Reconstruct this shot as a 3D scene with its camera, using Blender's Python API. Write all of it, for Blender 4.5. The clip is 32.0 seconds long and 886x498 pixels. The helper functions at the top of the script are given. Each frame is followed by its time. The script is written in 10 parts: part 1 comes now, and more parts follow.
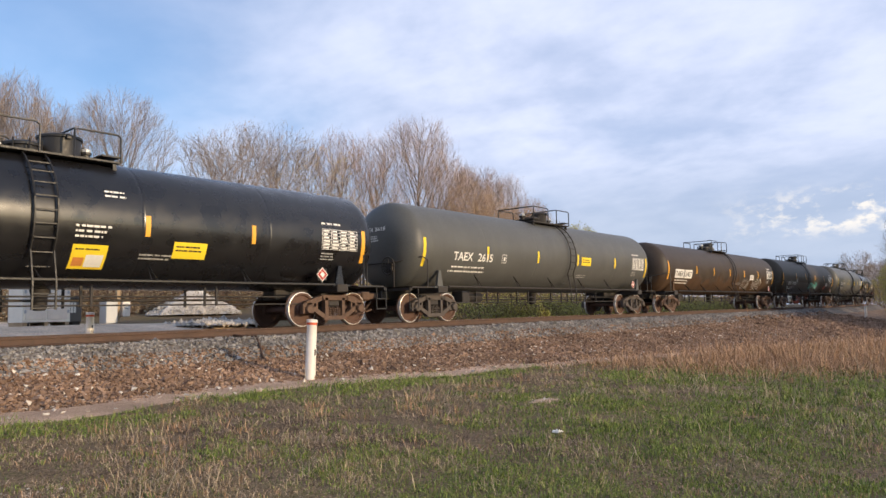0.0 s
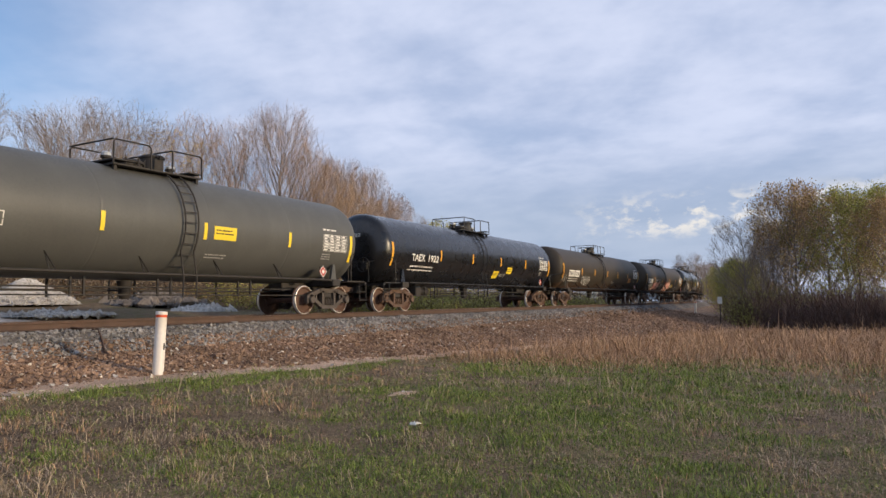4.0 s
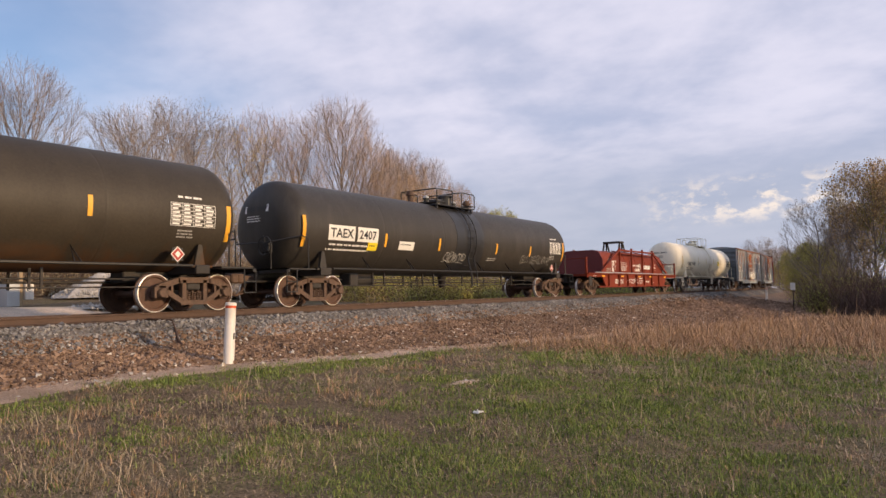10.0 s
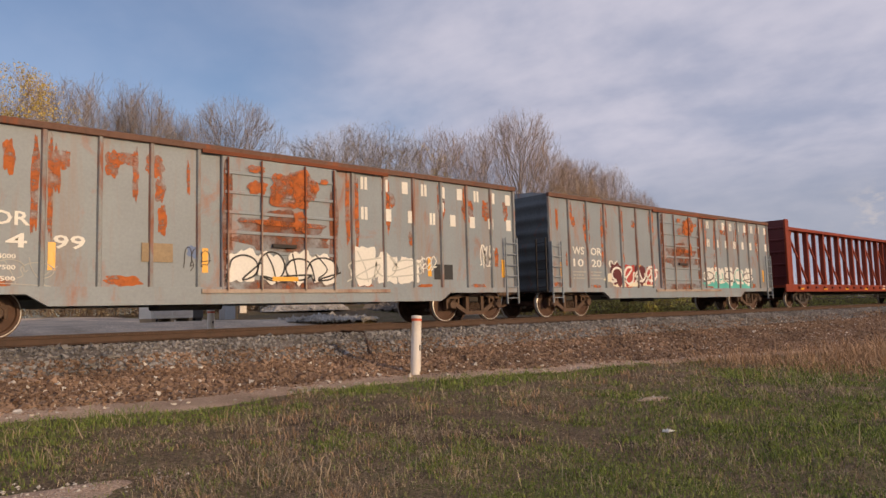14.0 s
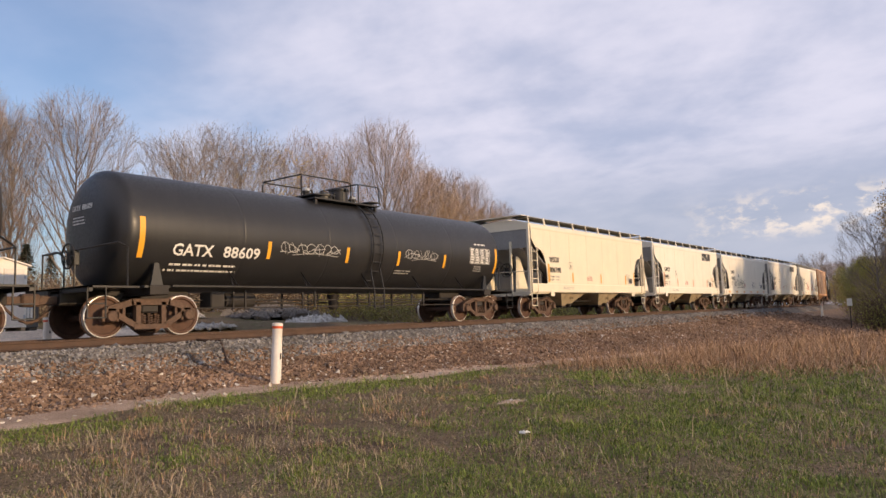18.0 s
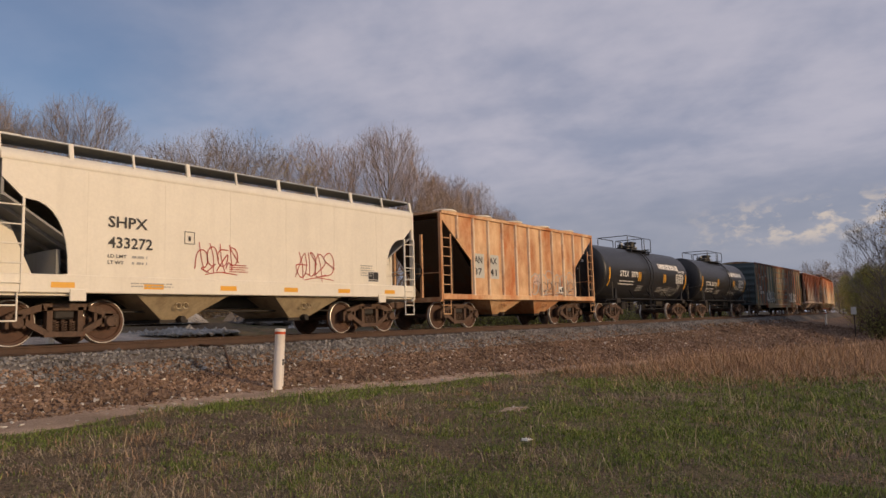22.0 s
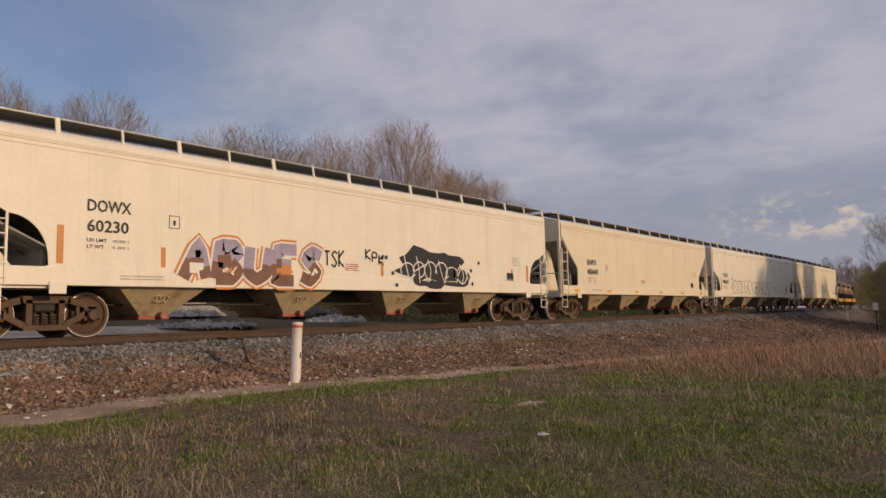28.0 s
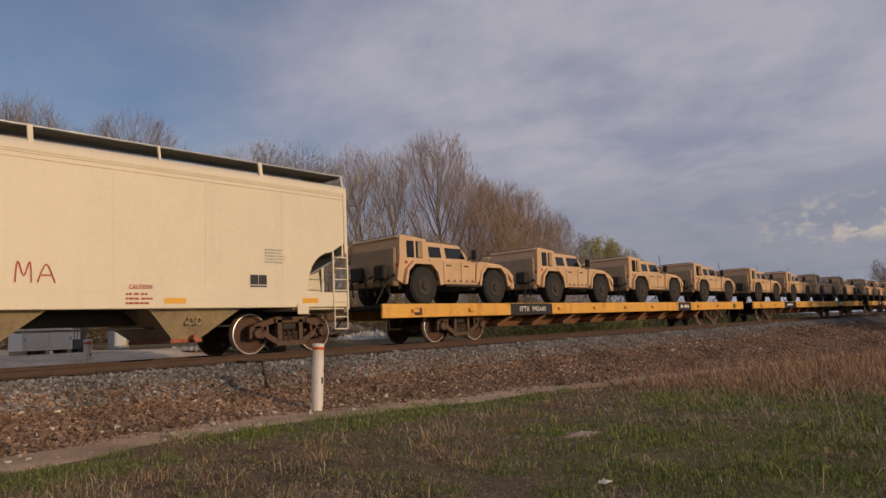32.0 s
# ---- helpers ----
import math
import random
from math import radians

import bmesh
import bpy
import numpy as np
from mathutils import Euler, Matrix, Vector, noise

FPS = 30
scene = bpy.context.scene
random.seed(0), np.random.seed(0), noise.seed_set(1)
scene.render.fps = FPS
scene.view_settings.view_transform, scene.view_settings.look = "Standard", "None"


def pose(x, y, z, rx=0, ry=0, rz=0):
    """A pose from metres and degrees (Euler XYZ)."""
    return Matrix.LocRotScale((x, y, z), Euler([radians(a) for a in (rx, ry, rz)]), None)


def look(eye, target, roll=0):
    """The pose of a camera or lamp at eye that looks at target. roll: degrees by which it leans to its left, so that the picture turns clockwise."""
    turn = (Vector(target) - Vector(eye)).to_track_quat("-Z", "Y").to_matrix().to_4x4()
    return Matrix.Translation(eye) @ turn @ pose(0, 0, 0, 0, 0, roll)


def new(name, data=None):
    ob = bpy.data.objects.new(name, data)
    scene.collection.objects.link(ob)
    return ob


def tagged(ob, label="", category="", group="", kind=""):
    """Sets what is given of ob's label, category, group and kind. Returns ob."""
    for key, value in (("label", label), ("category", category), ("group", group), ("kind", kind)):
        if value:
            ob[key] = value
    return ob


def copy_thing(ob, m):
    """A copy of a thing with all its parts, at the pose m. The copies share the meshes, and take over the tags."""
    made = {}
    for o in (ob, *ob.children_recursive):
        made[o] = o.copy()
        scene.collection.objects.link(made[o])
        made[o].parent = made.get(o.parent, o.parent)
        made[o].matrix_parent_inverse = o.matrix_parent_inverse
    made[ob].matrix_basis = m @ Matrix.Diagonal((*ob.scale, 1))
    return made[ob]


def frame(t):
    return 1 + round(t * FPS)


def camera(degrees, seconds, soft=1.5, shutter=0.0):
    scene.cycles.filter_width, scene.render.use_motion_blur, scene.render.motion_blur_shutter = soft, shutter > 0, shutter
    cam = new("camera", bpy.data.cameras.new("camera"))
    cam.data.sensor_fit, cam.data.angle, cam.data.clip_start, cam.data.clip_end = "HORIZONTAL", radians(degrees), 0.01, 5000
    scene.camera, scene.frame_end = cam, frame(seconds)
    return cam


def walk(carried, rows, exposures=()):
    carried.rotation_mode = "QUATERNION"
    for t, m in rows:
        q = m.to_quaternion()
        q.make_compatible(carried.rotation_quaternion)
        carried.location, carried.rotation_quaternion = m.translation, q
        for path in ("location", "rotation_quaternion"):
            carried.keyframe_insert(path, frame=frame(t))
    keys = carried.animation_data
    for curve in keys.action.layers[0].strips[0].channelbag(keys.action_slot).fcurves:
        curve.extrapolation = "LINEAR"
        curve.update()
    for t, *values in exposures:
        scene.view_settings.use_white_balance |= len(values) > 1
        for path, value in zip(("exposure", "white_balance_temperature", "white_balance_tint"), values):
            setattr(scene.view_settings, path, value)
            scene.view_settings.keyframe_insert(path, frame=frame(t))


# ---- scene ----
# ===== camera and its walk =====
# x runs along the track, y across it, z up; the rail heads lie at z = RAIL
RAIL = 1.2
TRACK_Y = 15.871
SPEED = 17.83                   # metres a second, towards -x
cam = camera(64.21, 32.0, soft=1.5, shutter=0.0)
PATH = [
    (0, 0, 0, 1.496, 95.101, 1.373, -49.750),
    (0.5, 0, 0, 1.496, 95.032, 0.883, -52.377),
    (1, 0, 0, 1.496, 94.822, 0.390, -54.656),
    (1.5, 0, 0, 1.496, 94.620, -0.100, -56.920),
    (2, 0, 0, 1.496, 94.517, -0.214, -58.856),
    (2.5, 0, 0, 1.496, 94.546, 0.446, -60.190),
    (3, 0, 0, 1.496, 94.534, 0.605, -60.955),
    (3.5, 0, 0, 1.496, 94.415, 0.661, -61.177),
    (5.5, 0, 0, 1.496, 93.938, 1.796, -58.986),
    (6, 0, 0, 1.496, 93.982, 1.429, -58.282),
    (6.5, 0, 0, 1.496, 94.027, 1.335, -57.861),
    (7, 0, 0, 1.496, 94.182, 1.303, -57.557),
    (7.5, 0, 0, 1.496, 94.344, 1.221, -57.398),
    (8, 0, 0, 1.496, 94.412, 1.073, -57.293),
    (8.5, 0, 0, 1.496, 94.347, 1.201, -57.230),
    (9, 0, 0, 1.496, 94.068, 1.337, -57.112),
    (9.5, 0, 0, 1.496, 93.734, 1.359, -56.754),
    (10, 0, 0, 1.496, 93.569, 1.363, -55.977),
    (10.5, 0, 0, 1.496, 93.574, 1.481, -53.224),
    (11, 0, 0, 1.496, 93.941, 1.553, -43.035),
    (11.5, 0, 0, 1.496, 94.247, 1.480, -37.430),
    (12, 0, 0, 1.496, 94.418, 1.555, -36.166),
    (12.5, 0, 0, 1.496, 94.419, 1.706, -36.450),
    (13, 0, 0, 1.496, 94.433, 1.676, -40.233),
    (13.5, 0, 0, 1.496, 94.653, 1.557, -42.022),
    (14, 0, 0, 1.496, 94.985, 1.509, -41.430),
    (14.5, 0, 0, 1.496, 95.335, 1.509, -40.705),
    (16.5, 0, 0, 1.496, 95.556, 1.920, -45.193),
    (17, 0, 0, 1.496, 95.359, 2.001, -49.151),
    (17.5, 0, 0, 1.496, 95.281, 1.776, -51.157),
    (18, 0, 0, 1.496, 95.207, 1.821, -52.427),
    (18.5, 0, 0, 1.496, 95.174, 1.766, -53.250),
    (19, 0, 0, 1.496, 95.135, 1.673, -53.443),
    (19.5, 0, 0, 1.496, 95.147, 1.708, -53.270),
    (20, 0, 0, 1.496, 95.335, 1.761, -52.882),
    (20.5, 0, 0, 1.496, 95.545, 1.827, -52.052),
    (21, 0, 0, 1.496, 95.744, 1.688, -51.391),
    (21.5, 0, 0, 1.496, 95.792, 1.497, -51.369),
    (22, 0, 0, 1.496, 95.737, 1.539, -52.205),
    (22.5, 0, 0, 1.496, 95.634, 1.484, -52.773),
    (23, 0, 0, 1.496, 95.585, 1.355, -52.818),
    (23.5, 0, 0, 1.496, 95.494, 1.401, -52.345),
    (24, 0, 0, 1.496, 95.471, 1.202, -51.971),
    (24.5, 0, 0, 1.496, 95.361, 1.134, -51.988),
    (26.5, 0, 0, 1.496, 95.122, 1.158, -51.782),
    (27, 0, 0, 1.496, 95.219, 1.177, -51.648),
    (27.5, 0, 0, 1.496, 95.277, 1.269, -51.382),
    (28, 0, 0, 1.496, 95.303, 1.303, -50.884),
    (28.5, 0, 0, 1.496, 95.345, 1.557, -50.174),
    (29, 0, 0, 1.496, 95.463, 1.421, -49.823),
    (29.5, 0, 0, 1.496, 95.572, 1.297, -49.950),
    (30, 0, 0, 1.496, 95.655, 1.287, -50.440),
    (30.5, 0, 0, 1.496, 95.625, 1.491, -51.044),
    (31, 0, 0, 1.496, 95.553, 1.945, -51.157),
    (31.5, 0, 0, 1.496, 95.603, 2.257, -50.221),
    (32, 1.101, 0.849, 1.573, 96.461, 2.597, -47.884),
]
EXPOSURES = [(0, 0.40, 6150, 5), (1, 0.3, 6100, 4), (3, 0.13, 6050, 4), (6, 0.16, 6250, 7), (9, 0.2, 6700, 11), (12, 0.2, 6850, 12), (12.8, -0.27, 6950, 13), (14, -0.2, 6850, 12), (17, 0.15, 6750, 11), (18, 0.18, 6750, 11), (19, -0.3, 6800, 12), (20, -0.5, 6800, 12), (22, -0.55, 6800, 12), (23, -0.25, 6800, 12), (24, 0.08, 6700, 11), (24.6, 0.12, 6700, 11), (27, -0.42, 7000, 13), (29, -0.62, 6850, 12), (30, -0.70, 6850, 12), (32, -0.70, 6900, 12)]
walk(cam, [(t, pose(x, y, z, rx, ry, rz)) for t, x, y, z, rx, ry, rz in PATH], EXPOSURES)

# ===== world and sun =====
SUN_AZ, SUN_EL = 80.0, 13.0     # degrees: from +x towards -y, and above the horizon


def build_world():
    world = bpy.data.worlds.new("evening_sky")
    world.use_nodes = True
    scene.world = world
    nt = world.node_tree
    nd, ln = nt.nodes, nt.links
    nd.clear()
    out = nd.new("ShaderNodeOutputWorld")
    bg = nd.new("ShaderNodeBackground")
    bg.inputs[1].default_value = 1.0
    sky = nd.new("ShaderNodeTexSky")
    sky.sky_type = "NISHITA"
    sky.sun_disc = False
    sky.sun_elevation = radians(SUN_EL)
    sky.sun_rotation = radians(90 + SUN_AZ)
    sky.altitude, sky.air_density, sky.dust_density, sky.ozone_density = 200, 1.0, 1.0, 2.0
    dim = nd.new("ShaderNodeMix")
    dim.data_type, dim.blend_type = "RGBA", "MULTIPLY"
    dim.inputs[0].default_value = 1.0
    dim.inputs[7].default_value = (0.115, 0.132, 0.155, 1)
    ln.new(sky.outputs[0], dim.inputs[6])
    # clouds: direction flattened onto a far ceiling
    def math_node(op, p, q, third=None, clamp=False):
        n = nd.new("ShaderNodeMath")
        n.operation, n.use_clamp = op, clamp
        for i, v in enumerate((p, q, third)):
            if v is None:
                continue
            if isinstance(v, (int, float)):
                n.inputs[i].default_value = v
            else:
                ln.new(v, n.inputs[i])
        return n.outputs[0]

    def span(v, lo, hi, to_lo=0.0, to_hi=1.0):
        n = nd.new("ShaderNodeMapRange")
        n.interpolation_type = "SMOOTHSTEP"
        for i, k in enumerate((lo, hi, to_lo, to_hi)):
            n.inputs[i + 1].default_value = k
        ln.new(v, n.inputs[0])
        return n.outputs[0]

    def blend(fac, p, q):
        n = nd.new("ShaderNodeMix")
        n.data_type = "RGBA"
        for i, v in ((0, fac), (6, p), (7, q)):
            if isinstance(v, tuple):
                n.inputs[i].default_value = v
            else:
                ln.new(v, n.inputs[i])
        return n.outputs[2]

    def cloud_noise(vec, scale, detail, rough, warp=0.0):
        n = nd.new("ShaderNodeTexNoise")
        n.inputs["Scale"].default_value, n.inputs["Detail"].default_value, n.inputs["Roughness"].default_value, n.inputs["Distortion"].default_value = scale, detail, rough, warp
        ln.new(vec, n.inputs[0])
        return n.outputs[0]

    co = nd.new("ShaderNodeTexCoord")
    sep = nd.new("ShaderNodeSeparateXYZ")
    ln.new(co.outputs["Generated"], sep.inputs[0])
    dx, dy, dz = sep.outputs
    lift = math_node("ADD", math_node("MAXIMUM", dz, 0.0), 0.20)
    comb = nd.new("ShaderNodeCombineXYZ")
    ln.new(math_node("DIVIDE", dx, lift), comb.inputs[0])
    ln.new(math_node("DIVIDE", dy, lift), comb.inputs[1])
    mp = nd.new("ShaderNodeMapping")
    mp.inputs["Rotation"].default_value = (0, 0, radians(-28))
    mp.inputs["Scale"].default_value = (1.0, 0.85, 1.0)
    mp.inputs["Location"].default_value = (1.7, 0.4, 0)
    ln.new(comb.outputs[0], mp.inputs[0])
    big = cloud_noise(mp.outputs[0], 0.6, 3, 0.5, 0.3)
    mid = cloud_noise(mp.outputs[0], 1.7, 5, 0.52, 0.3)
    fine = cloud_noise(mp.outputs[0], 6.0, 5, 0.55)
    # an open blue stretch to the north-west, closed cover elsewhere
    opening = math_node("MULTIPLY", span(dx, 0.22, 0.80, 1.0, 0.0), span(dx, -0.6, -0.1))
    thick = math_node("SUBTRACT", math_node("MULTIPLY_ADD", mid, 0.45, big), math_node("MULTIPLY", opening, 0.62))
    cover = span(thick, 0.10, 0.70, 0.25, 0.95)
    tone = span(math_node("MULTIPLY_ADD", fine, 0.5, mid), 0.50, 1.0)
    cloud = blend(tone, CLOUD_DARK, CLOUD_LIGHT)
    bank = math_node("MULTIPLY", span(dz, 0.09, 0.24, 0.7, 0.0), span(dz, 0.015, 0.06))
    cloud = blend(bank, cloud, CLOUD_BANK)
    flat = nd.new("ShaderNodeMapping")
    flat.inputs["Scale"].default_value = (1.0, 1.0, 1.9)
    ln.new(co.outputs["Generated"], flat.inputs[0])
    puff = cloud_noise(flat.outputs[0], 30.0, 5, 0.6, 0.2)
    glow = math_node("MULTIPLY", span(puff, 0.46, 0.64), math_node("MULTIPLY", span(dz, 0.075, 0.10), span(dz, 0.12, 0.155, 1.0, 0.0)))
    glow = math_node("MULTIPLY", glow, span(dx, 0.93, 0.98))
    cloud = blend(math_node("MULTIPLY", glow, 0.75), cloud, CLOUD_LIT)
    ln.new(blend(cover, dim.outputs[2], cloud), bg.inputs[0])
    ln.new(bg.outputs[0], out.inputs[0])


CLOUD_DARK, CLOUD_LIGHT = (0.43, 0.475, 0.645, 1), (0.69, 0.69, 0.83, 1)
CLOUD_BANK, CLOUD_LIT = (0.37, 0.415, 0.53, 1), (0.98, 0.84, 0.72, 1)
build_world()
sun = new("sun", bpy.data.lights.new("sun", "SUN"))
sun.data.energy, sun.data.angle, sun.data.color = 2.9, radians(0.6), (1.0, 0.70, 0.42)
sun_way = Vector((math.cos(radians(SUN_AZ)) * math.cos(radians(SUN_EL)), -math.sin(radians(SUN_AZ)) * math.cos(radians(SUN_EL)), math.sin(radians(SUN_EL))))
sun.matrix_world = look(sun_way * 50, (0, 0, 0))

# ===== materials =====


def paint(name, col, rough=0.5, metal=0.0, var=0.25, scale=1.2, bump=0.02, rust=0.0, rust_col=(0.30, 0.085, 0.022), rust_scale=0.9,
          rust_low=None, rust_fade=(0.3, -0.25), rust_stretch=(1.0, 1.0, 0.55), rust_soft=0.0, rust_warp=0.6, streak=0.0, streak_col=(0.05, 0.04, 0.035), fine=18.0, stretch=(1, 1, 1), coat=0.0, spec=0.5, per_object=0.0, per_island=0.0):
    """A weathered surface: base colour with variation at two scales, patches of rust, and vertical streaks."""
    m = bpy.data.materials.new(name)
    m.use_nodes = True
    nt = m.node_tree
    nd, ln = nt.nodes, nt.links
    b = nd["Principled BSDF"]
    b.inputs["Metallic"].default_value = metal
    b.inputs["Specular IOR Level"].default_value = spec
    b.inputs["Coat Weight"].default_value = coat
    co = nd.new("ShaderNodeTexCoord")
    mp = nd.new("ShaderNodeMapping"); mp.inputs["Scale"].default_value = stretch
    ln.new(co.outputs["Object"], mp.inputs[0])
    n1 = nd.new("ShaderNodeTexNoise"); n1.inputs["Scale"].default_value = scale; n1.inputs["Detail"].default_value = 5
    n2 = nd.new("ShaderNodeTexNoise"); n2.inputs["Scale"].default_value = fine; n2.inputs["Detail"].default_value = 4
    ln.new(mp.outputs[0], n1.inputs[0]); ln.new(mp.outputs[0], n2.inputs[0])
    add = nd.new("ShaderNodeMath"); add.operation = "ADD"
    ln.new(n1.outputs[0], add.inputs[0]); ln.new(n2.outputs[0], add.inputs[1])
    ramp = nd.new("ShaderNodeMapRange")
    ramp.inputs[1].default_value, ramp.inputs[2].default_value = 0.6, 1.4
    ramp.inputs[3].default_value, ramp.inputs[4].default_value = 1 - var, 1 + var
    ln.new(add.outputs[0], ramp.inputs[0])
    fac = ramp.outputs[0]
    for amount, node, socket in ((per_object, "ShaderNodeObjectInfo", "Random"), (per_island, "ShaderNodeNewGeometry", "Random Per Island")):
        if amount:
            info = nd.new(node)
            mr = nd.new("ShaderNodeMapRange")
            mr.inputs[3].default_value, mr.inputs[4].default_value = 1 - amount, 1 + amount
            ln.new(info.outputs[socket], mr.inputs[0])
            mu = nd.new("ShaderNodeMath"); mu.operation = "MULTIPLY"
            ln.new(fac, mu.inputs[0]); ln.new(mr.outputs[0], mu.inputs[1])
            fac = mu.outputs[0]
    sc = nd.new("ShaderNodeVectorMath"); sc.operation = "SCALE"; sc.inputs[0].default_value = col[:3]
    ln.new(fac, sc.inputs["Scale"])
    colour = sc.outputs[0]
    rough_out = None
    if streak:
        ms = nd.new("ShaderNodeMapping"); ms.inputs["Scale"].default_value = (3.0, 3.0, 0.22)
        ln.new(co.outputs["Object"], ms.inputs[0])
        ns = nd.new("ShaderNodeTexNoise"); ns.inputs["Scale"].default_value = 1.0; ns.inputs["Detail"].default_value = 7; ns.inputs["Roughness"].default_value = 0.65
        ln.new(ms.outputs[0], ns.inputs[0])
        mr = nd.new("ShaderNodeMapRange"); mr.inputs[1].default_value, mr.inputs[2].default_value, mr.inputs[4].default_value = 0.5, 0.75, streak
        ln.new(ns.outputs[0], mr.inputs[0])
        mx = nd.new("ShaderNodeMix"); mx.data_type = "RGBA"; mx.inputs[7].default_value = (*streak_col, 1)
        ln.new(mr.outputs[0], mx.inputs[0]); ln.new(colour, mx.inputs[6])
        colour = mx.outputs[2]
    if rust:
        mr0 = nd.new("ShaderNodeMapping"); mr0.inputs["Scale"].default_value = rust_stretch
        ln.new(co.outputs["Object"], mr0.inputs[0])
        nr = nd.new("ShaderNodeTexNoise"); nr.inputs["Scale"].default_value = rust_scale; nr.inputs["Detail"].default_value = 8; nr.inputs["Roughness"].default_value = 0.68; nr.inputs["Distortion"].default_value = rust_warp
        ln.new(mr0.outputs[0], nr.inputs[0])
        src = nr.outputs[0]
        if rust_low:
            sep = nd.new("ShaderNodeSeparateXYZ"); ln.new(co.outputs["Object"], sep.inputs[0])
            mz = nd.new("ShaderNodeMapRange")
            mz.inputs[1].default_value, mz.inputs[2].default_value = rust_low[0], rust_low[1]
            mz.inputs[3].default_value, mz.inputs[4].default_value = rust_fade
            ln.new(sep.outputs[2], mz.inputs[0])
            ad = nd.new("ShaderNodeMath"); ad.operation = "ADD"
            ln.new(src, ad.inputs[0]); ln.new(mz.outputs[0], ad.inputs[1])
            src = ad.outputs[0]
        th = nd.new("ShaderNodeMapRange"); th.inputs[1].default_value = 0.72 - 0.45 * rust; th.inputs[2].default_value = 0.82 - 0.42 * rust + rust_soft
        ln.new(src, th.inputs[0])
        rv = nd.new("ShaderNodeMix"); rv.data_type = "RGBA"
        rv.inputs[6].default_value = (*[c * 0.55 for c in rust_col], 1); rv.inputs[7].default_value = (*[min(1, c * 1.35) for c in rust_col], 1)
        ln.new(n1.outputs[0], rv.inputs[0])
        mx = nd.new("ShaderNodeMix"); mx.data_type = "RGBA"
        ln.new(th.outputs[0], mx.inputs[0]); ln.new(colour, mx.inputs[6]); ln.new(rv.outputs[2], mx.inputs[7])
        colour = mx.outputs[2]
        rr = nd.new("ShaderNodeMapRange"); rr.inputs[3].default_value, rr.inputs[4].default_value = rough, 0.85
        ln.new(th.outputs[0], rr.inputs[0])
        rough_out = rr.outputs[0]
    ln.new(colour, b.inputs["Base Color"])
    if rough_out is None:
        rr = nd.new("ShaderNodeMapRange"); rr.inputs[1].default_value, rr.inputs[2].default_value = 0.3, 0.7
        rr.inputs[3].default_value, rr.inputs[4].default_value = max(0.05, rough - 0.1), min(1, rough + 0.1)
        ln.new(n2.outputs[0], rr.inputs[0])
        rough_out = rr.outputs[0]
    ln.new(rough_out, b.inputs["Roughness"])
    if bump:
        bp = nd.new("ShaderNodeBump"); bp.inputs["Strength"].default_value = 0.6; bp.inputs["Distance"].default_value = bump
        ln.new(add.outputs[0], bp.inputs["Height"]); ln.new(bp.outputs[0], b.inputs["Normal"])
    return m


M_BLACK = paint("black_gloss_paint", (0.011, 0.011, 0.012), 0.30, var=0.2, bump=0.0, coat=0.2, fine=2.5, streak=0.12, streak_col=(0.03, 0.028, 0.026))
M_GREY = paint("grey_matt_paint", (0.085, 0.085, 0.078), 0.5, var=0.18, bump=0.002, streak=0.25, streak_col=(0.13, 0.13, 0.12))
M_BROWN = paint("brown_black_weathered_paint", (0.046, 0.033, 0.022), 0.55, spec=0.35, var=0.3, bump=0.003, rust=0.42, rust_col=(0.075, 0.040, 0.018), rust_low=(1.0, 3.0), streak=0.35, streak_col=(0.06, 0.05, 0.04))
M_OLIVE = paint("dusty_olive_black_paint", (0.042, 0.033, 0.022), 0.55, spec=0.35, rust=0.30, rust_col=(0.10, 0.045, 0.018), rust_low=(1.0, 2.2), rust_soft=0.15, var=0.25, bump=0.003, streak=0.4, streak_col=(0.055, 0.046, 0.034))
M_DULL = paint("dull_black_weathered_paint", (0.036, 0.031, 0.025), 0.52, spec=0.4, var=0.3, bump=0.003, streak=0.45, streak_col=(0.075, 0.065, 0.055))
M_CHAR = paint("charcoal_paint", (0.022, 0.022, 0.023), 0.42, var=0.2, bump=0.002, streak=0.25, streak_col=(0.05, 0.046, 0.04))
M_WHITE = paint("stained_white_paint", (0.80, 0.74, 0.59), 0.45, var=0.08, bump=0.002, streak=0.35, streak_col=(0.48, 0.39, 0.25))
M_CREAM = paint("cream_paint", (0.80, 0.72, 0.55), 0.5, var=0.06, bump=0.003, streak=0.18, streak_col=(0.60, 0.51, 0.36))
M_PALE = paint("pale_grey_white_paint", (0.84, 0.79, 0.67), 0.5, var=0.06, bump=0.003, streak=0.3, streak_col=(0.60, 0.55, 0.46))
M_LIGHTGREY = paint("light_grey_paint", (0.55, 0.55, 0.50), 0.5, var=0.08, bump=0.003, streak=0.3, streak_col=(0.40, 0.39, 0.34))
M_REDGATE = paint("rusty_red_gate_paint", (0.34, 0.10, 0.06), 0.7, var=0.35, scale=6, bump=0.002, rust=0.4, rust_col=(0.42, 0.28, 0.22), rust_scale=5)
M_SEAM = paint("rust_tinted_seam", (0.46, 0.30, 0.17), 0.7, var=0.35, scale=1.5, bump=0.0, rust=0.5, rust_col=(0.40, 0.15, 0.05), rust_scale=1.2)
# weathered cream, its base darkened to hold the shade below the side sill
M_BAY = paint("shaded_grimy_cream_bay_paint", (0.44, 0.35, 0.22), 0.7, var=0.2, scale=2.5, bump=0.003, streak=0.6, streak_col=(0.14, 0.10, 0.065), rust=0.3, rust_col=(0.16, 0.085, 0.04), rust_scale=1.5, rust_soft=0.12)
